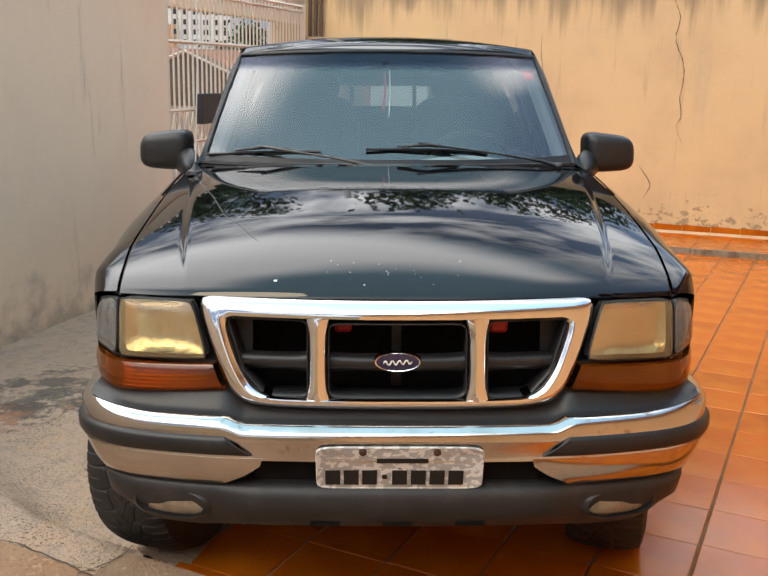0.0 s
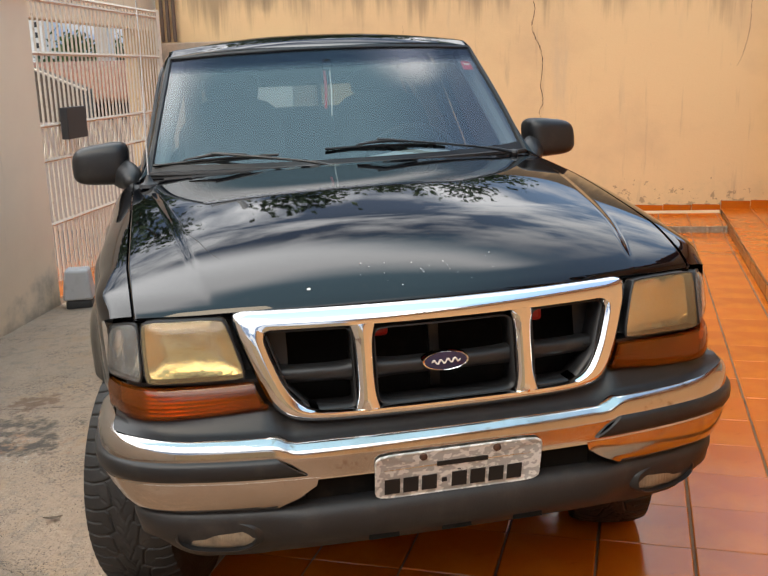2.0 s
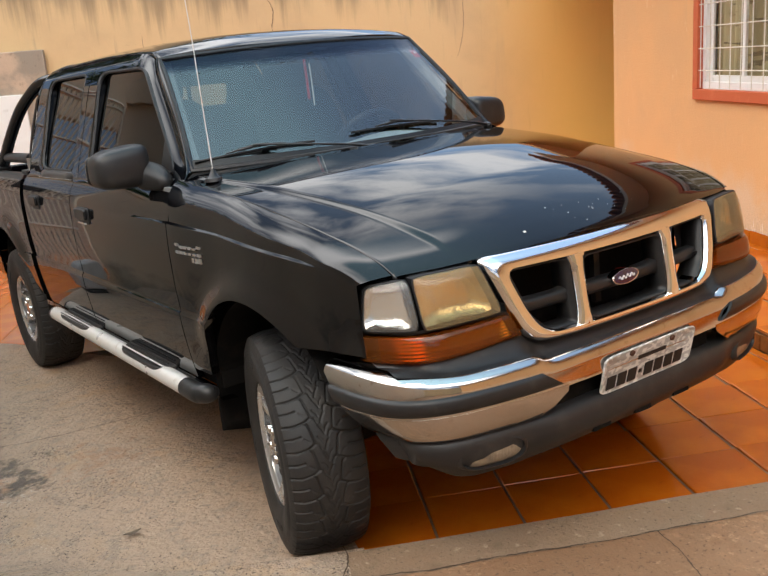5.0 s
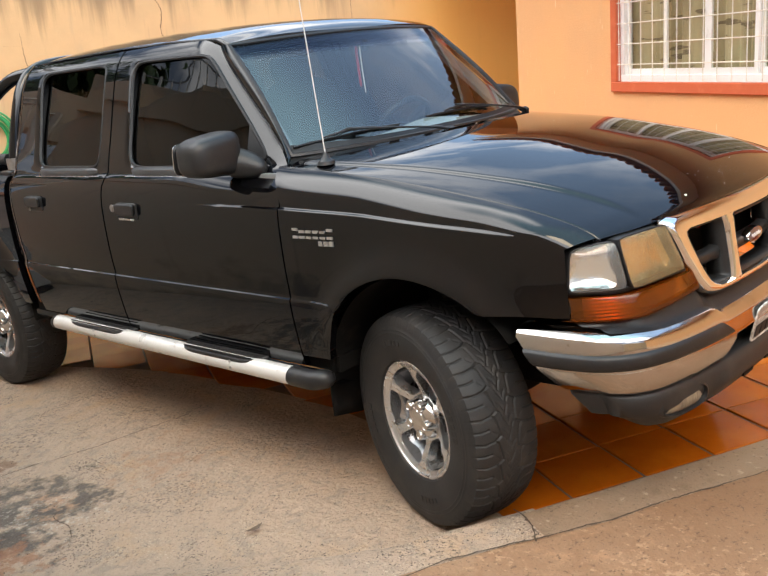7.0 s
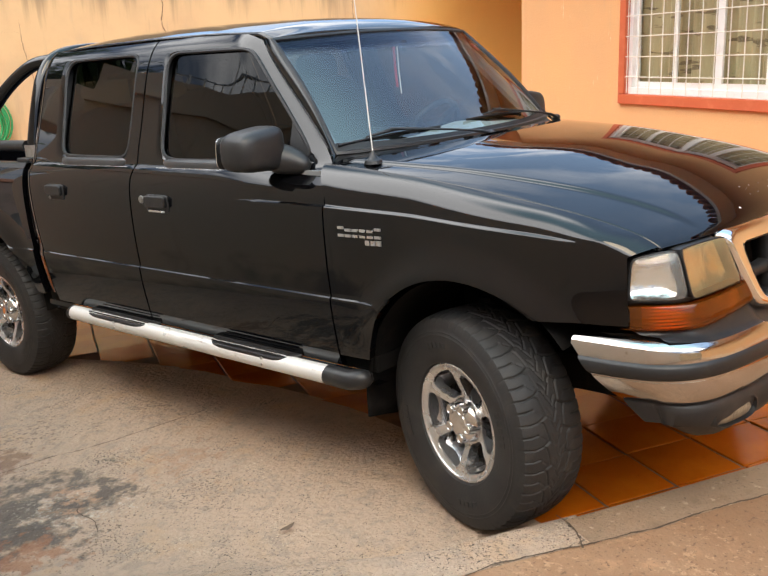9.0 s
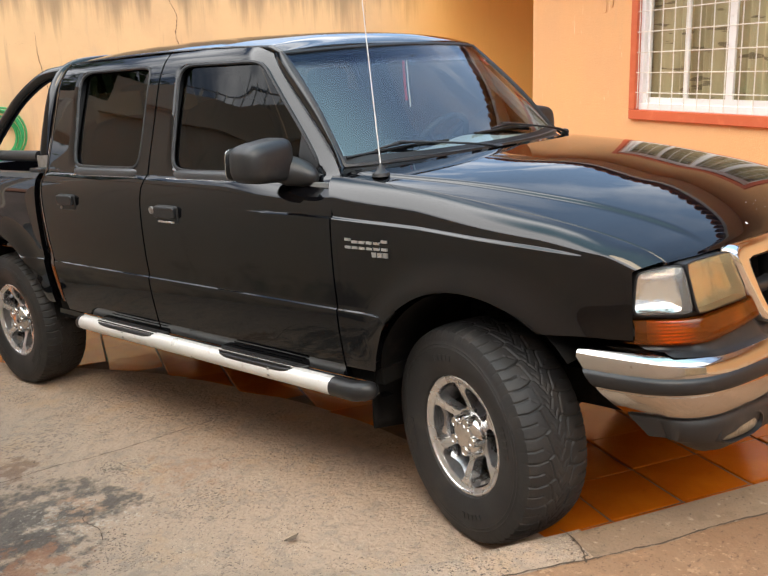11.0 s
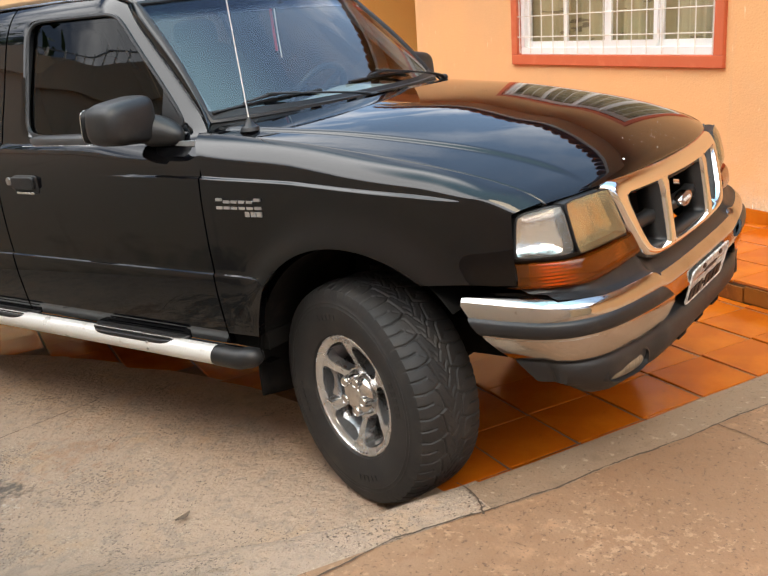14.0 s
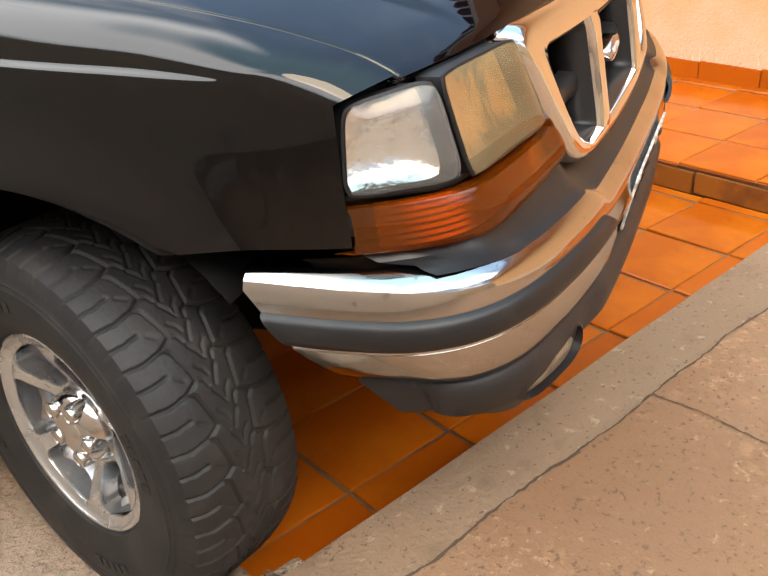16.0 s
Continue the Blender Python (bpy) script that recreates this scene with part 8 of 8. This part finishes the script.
# ---------------------------------------------------------------- the cab's inside
def interior():
    s = Shape()
    rows = []
    for i in range(25):
        q = -1 + 2 * i / 24
        hump = 0.035 * math.exp(-((q - 0.45) / 0.3) ** 2)
        y0 = 1.31 + 0.20 * q * q
        rows.append([(0.69 * q, y0, 1.262), (0.70 * q, y0 + 0.12, 1.262 + hump * 0.5), (0.71 * q, 1.68, 1.258 + hump), (0.71 * q, 1.74, 1.235 + hump), (0.71 * q, 1.76, 1.15), (0.71 * q, 1.70, 0.95)])
    s.grid(rows)
    part("dashboard", s, M_DASH, truck, "pale grey dashboard top", 50)
    wheel = Shape()
    c, ax = Vector((0.345, 1.88, 1.235)), Vector((0, 0.80, 0.60)).normalized()
    a = ax.orthogonal().normalized()
    b = ax.cross(a)
    ring = [c + 0.185 * (a * math.cos(t) + b * math.sin(t)) for t in (2 * math.pi * k / 40 for k in range(40))]
    wheel.tube(ring, 0.015, 8, loop=True)
    sw = part("steering_wheel", wheel, M_PLASTIC, truck, "black steering wheel")
    part("steering_hub", Shape().tube([c - ax * 0.03, c + ax * 0.02], 0.06, 16).tube([c + a * 0.18, c - a * 0.18], 0.014, 6).tube([c, c - b * 0.18], 0.014, 6), M_PLASTIC, sw)
    for x in (-0.36, 0.36):
        seat = part("front_seat", rounded_box((x, 2.22, 0.93), (0.50, 0.52, 0.20), 12), M_SEAT, truck, "dark grey fabric front seat")
        back = rounded_box((0, 0, 0), (0.48, 0.15, 0.62), 12, 0.5).place(Matrix.Translation((x, 2.48, 1.23)) @ Matrix.Rotation(radians(-14), 4, "X"))
        part("seat_back", back, M_SEAT, seat)
        part("head_rest", rounded_box((x, 2.57, 1.585), (0.26, 0.10, 0.14), 10, 0.6), M_SEAT, seat)
    part("rear_bench", rounded_box((0, 3.10, 0.92), (1.30, 0.46, 0.18), 12), M_SEAT, truck, "dark grey rear bench")
    part("rear_bench_back", rounded_box((0, 3.36, 1.20), (1.30, 0.14, 0.56), 12), M_SEAT, truck)
    part("headliner", Shape().box((-0.58, 1.95, 1.712), (0.58, 3.44, 1.718)), M_INTERIOR, truck, "grey headliner")
    for side in (-1, 1):
        part("door_lining", Shape().box((min(side * 0.775, side * 0.79), 1.45, 0.55), (max(side * 0.775, side * 0.79), 3.48, 1.225)), M_INTERIOR, truck)
        part("inner_pillar", Shape().tube([glass_point(side, 0.02) + Vector((-side * 0.03, 0.05, 0)), glass_point(side, 0.98) + Vector((-side * 0.03, 0.05, -0.01))], 0.03, 8), M_INTERIOR, truck)
    m = glass_point(-0.02, 0.86) + Vector((0, 0.012, -0.012))
    mount = part("mirror_mount", rounded_box(tuple(m), (0.035, 0.02, 0.045), 8), M_BLACK, truck, "black mirror mount on the glass")
    for dx, drop, mat in ((-0.004, 0.17, M_RED), (0.018, 0.20, M_WHITE)):
        part("hanging_cord", Shape().tube([m + Vector((dx, 0.05, 0)), m + Vector((dx + 0.004, 0.055, -drop / 2)), m + Vector((dx - 0.002, 0.05, -drop))], 0.003 if mat is M_WHITE else 0.006, 6), mat, mount, "thin hanging cord")
    g = [glass_point(q, t) + Vector((0, 0.004, -0.004)) for q, t in ((0.875, 0.76), (0.945, 0.76), (0.950, 0.85), (0.880, 0.85))]
    st = part("sticker", Shape().poly(g, (0, -0.7, 0.7), 0.0012), M_STICKER, truck, "small red sticker with plain bars")
    part("sticker_bar", Shape().poly([g[0].lerp(g[3], 0.5).lerp(g[1].lerp(g[2], 0.5), k) + Vector((0, -0.0015, 0.0015 + d)) for k, d in ((0.2, 0.0), (0.8, 0.0), (0.8, 0.006), (0.2, 0.006))], (0, -0.7, 0.7), 0.0008), M_WHITE, st)


M_DASH = material("pale_dash_vinyl", (0.46, 0.48, 0.47), 0.7, vary=[(20.0, 4, 0.4, 0.8, (0.40, 0.41, 0.40))])
M_STICKER = material("red_sticker", (0.55, 0.03, 0.03), 0.5)


def hood_chips():
    """Small stone chips in the hood's paint near its front."""
    rng = random.Random(11)
    spots = [(-0.42, 0.035, 0.006)] + [(rng.uniform(-0.25, 0.22), rng.uniform(0.02, 0.10), rng.uniform(0.0007, 0.0021)) for _ in range(20)]
    hood_ob = [o for o in truck.children if o.name == "hood"][0]
    for q, f, r in spots:
        c, n = hood_point(q, f), (hood_point(q + 0.01, f) - hood_point(q, f)).cross(hood_point(q, f + 0.01) - hood_point(q, f)).normalized()
        if n.z < 0:
            n = -n
        a = n.orthogonal().normalized()
        b = n.cross(a)
        k = 7
        s = Shape().poly([c + n * 0.0004 + (a * math.cos(t) + b * math.sin(t)) * r * rng.uniform(0.5, 1.2) for t in (2 * math.pi * i / k for i in range(k))], n, 0.0004)
        part("paint_chip", s, M_CHIP, hood_ob, "bare paint chip")


for side in (-1, 1):
    mirror(side)
wipers()
antenna()
steps_and_flaps()
underside()
interior()
hood_chips()


def widen_body():
    """The body below the belt line is 1.76 m wide; the cab above keeps its width and sits a little further back."""
    for ob in truck.children_recursive:
        if ob.type == "MESH":
            for v in ob.data.vertices:
                v.co.x *= 1 + 0.0256 * (1 - smooth(v.co.z, 1.22, 1.70))
                shut = lerp(v.co.y, (1.0, 1.30, 1.42, 2.0, 2.57, 3.0), (0.0, -0.012, -0.018, 0.0, 0.020, 0.020))
                v.co.y += shut * (1 if shut > 0 else 1 - smooth(v.co.z, 1.14, 1.24)) + (0.018 * smooth(v.co.z, 1.25, 1.65) if v.co.y > 1.2 else 0.0)


widen_body()
wheels()


# ---------------------------------------------------------------- the tiled floors, last: their pieces
def tiled_floor(name, label, u0, u1, v0, v1, lift, keep, u_first, v_first, nearest):
    """A bed of grout with tiles laid on it; the nearest are pieces of their own, the rest one joined piece."""
    bed = Shape()
    us, vs = np.linspace(u0, u1, 12), np.linspace(v0, v1, 24)
    bed.grid([[yard(u, v, yard_level(u, v) + lift - 0.006) for v in vs] for u in us], flip=True)
    floor = tagged(bed.make(name, M_GROUT), label, "floor", kind="structure")
    tilt = Matrix(((1, 0, 0, 0), (0, 1, 0, 0), (0.02, -0.034, 1, 0), (0, 0, 0, 1))) @ YARD
    shared, rest, rng, made = {}, Shape(), random.Random(5), 0
    cells = []
    for i in range(-30, 40):
        for j in range(-6, 40):
            a, b = max(u0, u_first + GRID * i), min(u1, u_first + GRID * (i + 1))
            c, d = max(v0, v_first + GRID * j), min(v1, v_first + GRID * (j + 1))
            if b - a > 0.03 and d - c > 0.03:
                x, y, _ = yard((a + b) / 2, (c + d) / 2)
                if keep(x, y):
                    cells.append(((x - 0.3) ** 2 + (y - 0.8) ** 2, a, b, c, d, x, y))
    cells.sort()
    for _, a, b, c, d, x, y in cells:
        w, h = round(b - a - JOINT, 3), round(d - c - JOINT, 3)
        turn = Matrix.Rotation(radians(rng.uniform(-0.2, 0.2)), 4, "X") @ Matrix.Rotation(radians(rng.uniform(-0.2, 0.2)), 4, "Y")
        m = Matrix.Translation((x, y, level(x, y) + lift + rng.uniform(-0.0012, 0.0012))) @ tilt.to_3x3().to_4x4() @ turn
        if (w, h) not in shared:
            shared[(w, h)] = tile_mesh(w, h)
        if made < nearest:
            ob = new("tile", shared[(w, h)])
            ob.parent = floor
            ob.matrix_world = m
            made += 1
        else:
            me = shared[(w, h)]
            rest.add([m @ v.co for v in me.vertices], [tuple(p.vertices) for p in me.polygons])
    if rest.v:
        tagged(rest.make("far_tiles", M_TILE, floor, sharp=12), kind="stuff")
    return floor


tiled_floor("floor", "glossy orange terracotta tiled floor with dirty joints", -5.2, RISER_U, 0.055, BACK_V, 0.0, inside_tiles, -0.01, 0.60 - GRID, 280)
tiled_floor("landing_floor", "orange terracotta tiles on the low landing along the back wall", LANDING_U, RISER_U - 0.008, LANDING_V, BACK_V, LANDING, lambda x, y: True, -0.01, LANDING_V, 24)
tiled_floor("terrace_floor", "glossy orange terracotta tiles on the raised terrace", RISER_U + 0.004, HOUSE_U + 0.10, -1.2, BACK_V, STEP, lambda x, y: True, RISER_U + 0.004, 0.42, 140)


def landing_edges():
    """The rough cement edge of the landing, and the pale cement fillet under the skirting."""
    rng = random.Random(12)
    s, f = Shape(), Shape()
    rows, strip = [], []
    for u in np.arange(LANDING_U, RISER_U - 0.008, 0.02):
        z, w = yard_level(u, LANDING_V), LANDING_V - 0.012 + rng.uniform(-0.006, 0.006)
        rows.append([yard(u, w - 0.012, z - 0.02), yard(u, w - 0.006, z + LANDING * 0.5), yard(u, w, z + LANDING - 0.004), yard(u, LANDING_V + 0.012, z + LANDING - 0.003)])
        z = yard_level(u, BACK_V) + LANDING
        strip.append([yard(u, BACK_V - 0.10 + rng.uniform(-0.004, 0.004), z + 0.001), yard(u, BACK_V - 0.088, z + 0.014), yard(u, BACK_V - 0.02, z + 0.020), yard(u, BACK_V - 0.004, z + 0.020)])
    tagged(s.grid(rows).make("landing_edge", M_CRUST), "rough grey cement edge of the landing", "step edge", kind="structure")
    tagged(f.grid(strip).make("cement_fillet", M_FILLET), "pale cement fillet under the tile skirting", "fillet", kind="structure")


M_CRUST = material("rough_grey_cement", (0.20, 0.15, 0.10), 0.9, vary=[(8.0, 6, 0.45, 0.7, (0.10, 0.075, 0.05)), (40.0, 5, 0.5, 0.7, (0.27, 0.21, 0.15))], bump=[(40.0, 0.8, 0.01)])
M_FILLET = material("pale_cement", (0.52, 0.37, 0.23), 0.85, vary=[(6.0, 5, 0.45, 0.7, (0.43, 0.28, 0.15))], bump=[(50.0, 0.5, 0.005)])
landing_edges()


def riser_and_skirting():
    """The tile-clad step up to the terrace and the tile skirting along the walls."""
    rng = random.Random(9)
    bed = Shape()
    bed.grid([[yard(RISER_U + 0.011, v, yard_level(RISER_U, v) + z) for z in (-0.03, STEP - 0.005)] for v in np.linspace(-1.2, BACK_V, 30)])
    step = tagged(bed.make("terrace_step", M_GROUT), "low tiled step up to the terrace", "step", kind="structure")
    for j in range(32):
        v = -1.19 + 0.308 * j
        if v + 0.3 > BACK_V:
            break
        s = Shape()
        c, h = yard_level(RISER_U, v + 0.15), STEP + 0.002
        yard_box(RISER_U - 0.006, RISER_U + 0.008, v, v + 0.294, c + 0.004, c + h - 0.022 + rng.uniform(-0.003, 0.003), s)
        part("tile", s, M_RISER, step)
    bed = Shape()
    bed.grid([[yard(HOUSE_U - 0.003, v, yard_level(HOUSE_U, v) + STEP + z) for z in (-0.02, 0.082)] for v in np.linspace(-1.2, 5.45, 30)])
    skirt = tagged(bed.make("baseboard", M_GROUT), "orange terracotta tile skirting along the walls", "skirting", kind="structure")
    for j in range(32):
        v = -1.19 + 0.308 * j
        if v + 0.3 > 5.5:
            break
        z = yard_level(HOUSE_U, v + 0.15) + STEP
        part("tile", yard_box(HOUSE_U - 0.014, HOUSE_U - 0.003, v, v + 0.302, z - 0.03, z + 0.085), M_TILE, skirt)
    for j in range(34):
        u = -5.5 + 0.308 * j
        if u + 0.3 > 2.4:
            break
        z = yard_level(u + 0.15, BACK_V) + (STEP if u > RISER_U - 0.2 else LANDING if u > LANDING_U else 0)
        off = 0.094 if u < -3.6 else 0.008
        part("tile", yard_box(u, u + 0.302, BACK_V - off - 0.012, BACK_V - off + 0.001, z - 0.03, z + 0.085), M_TILE, skirt)


riser_and_skirting()
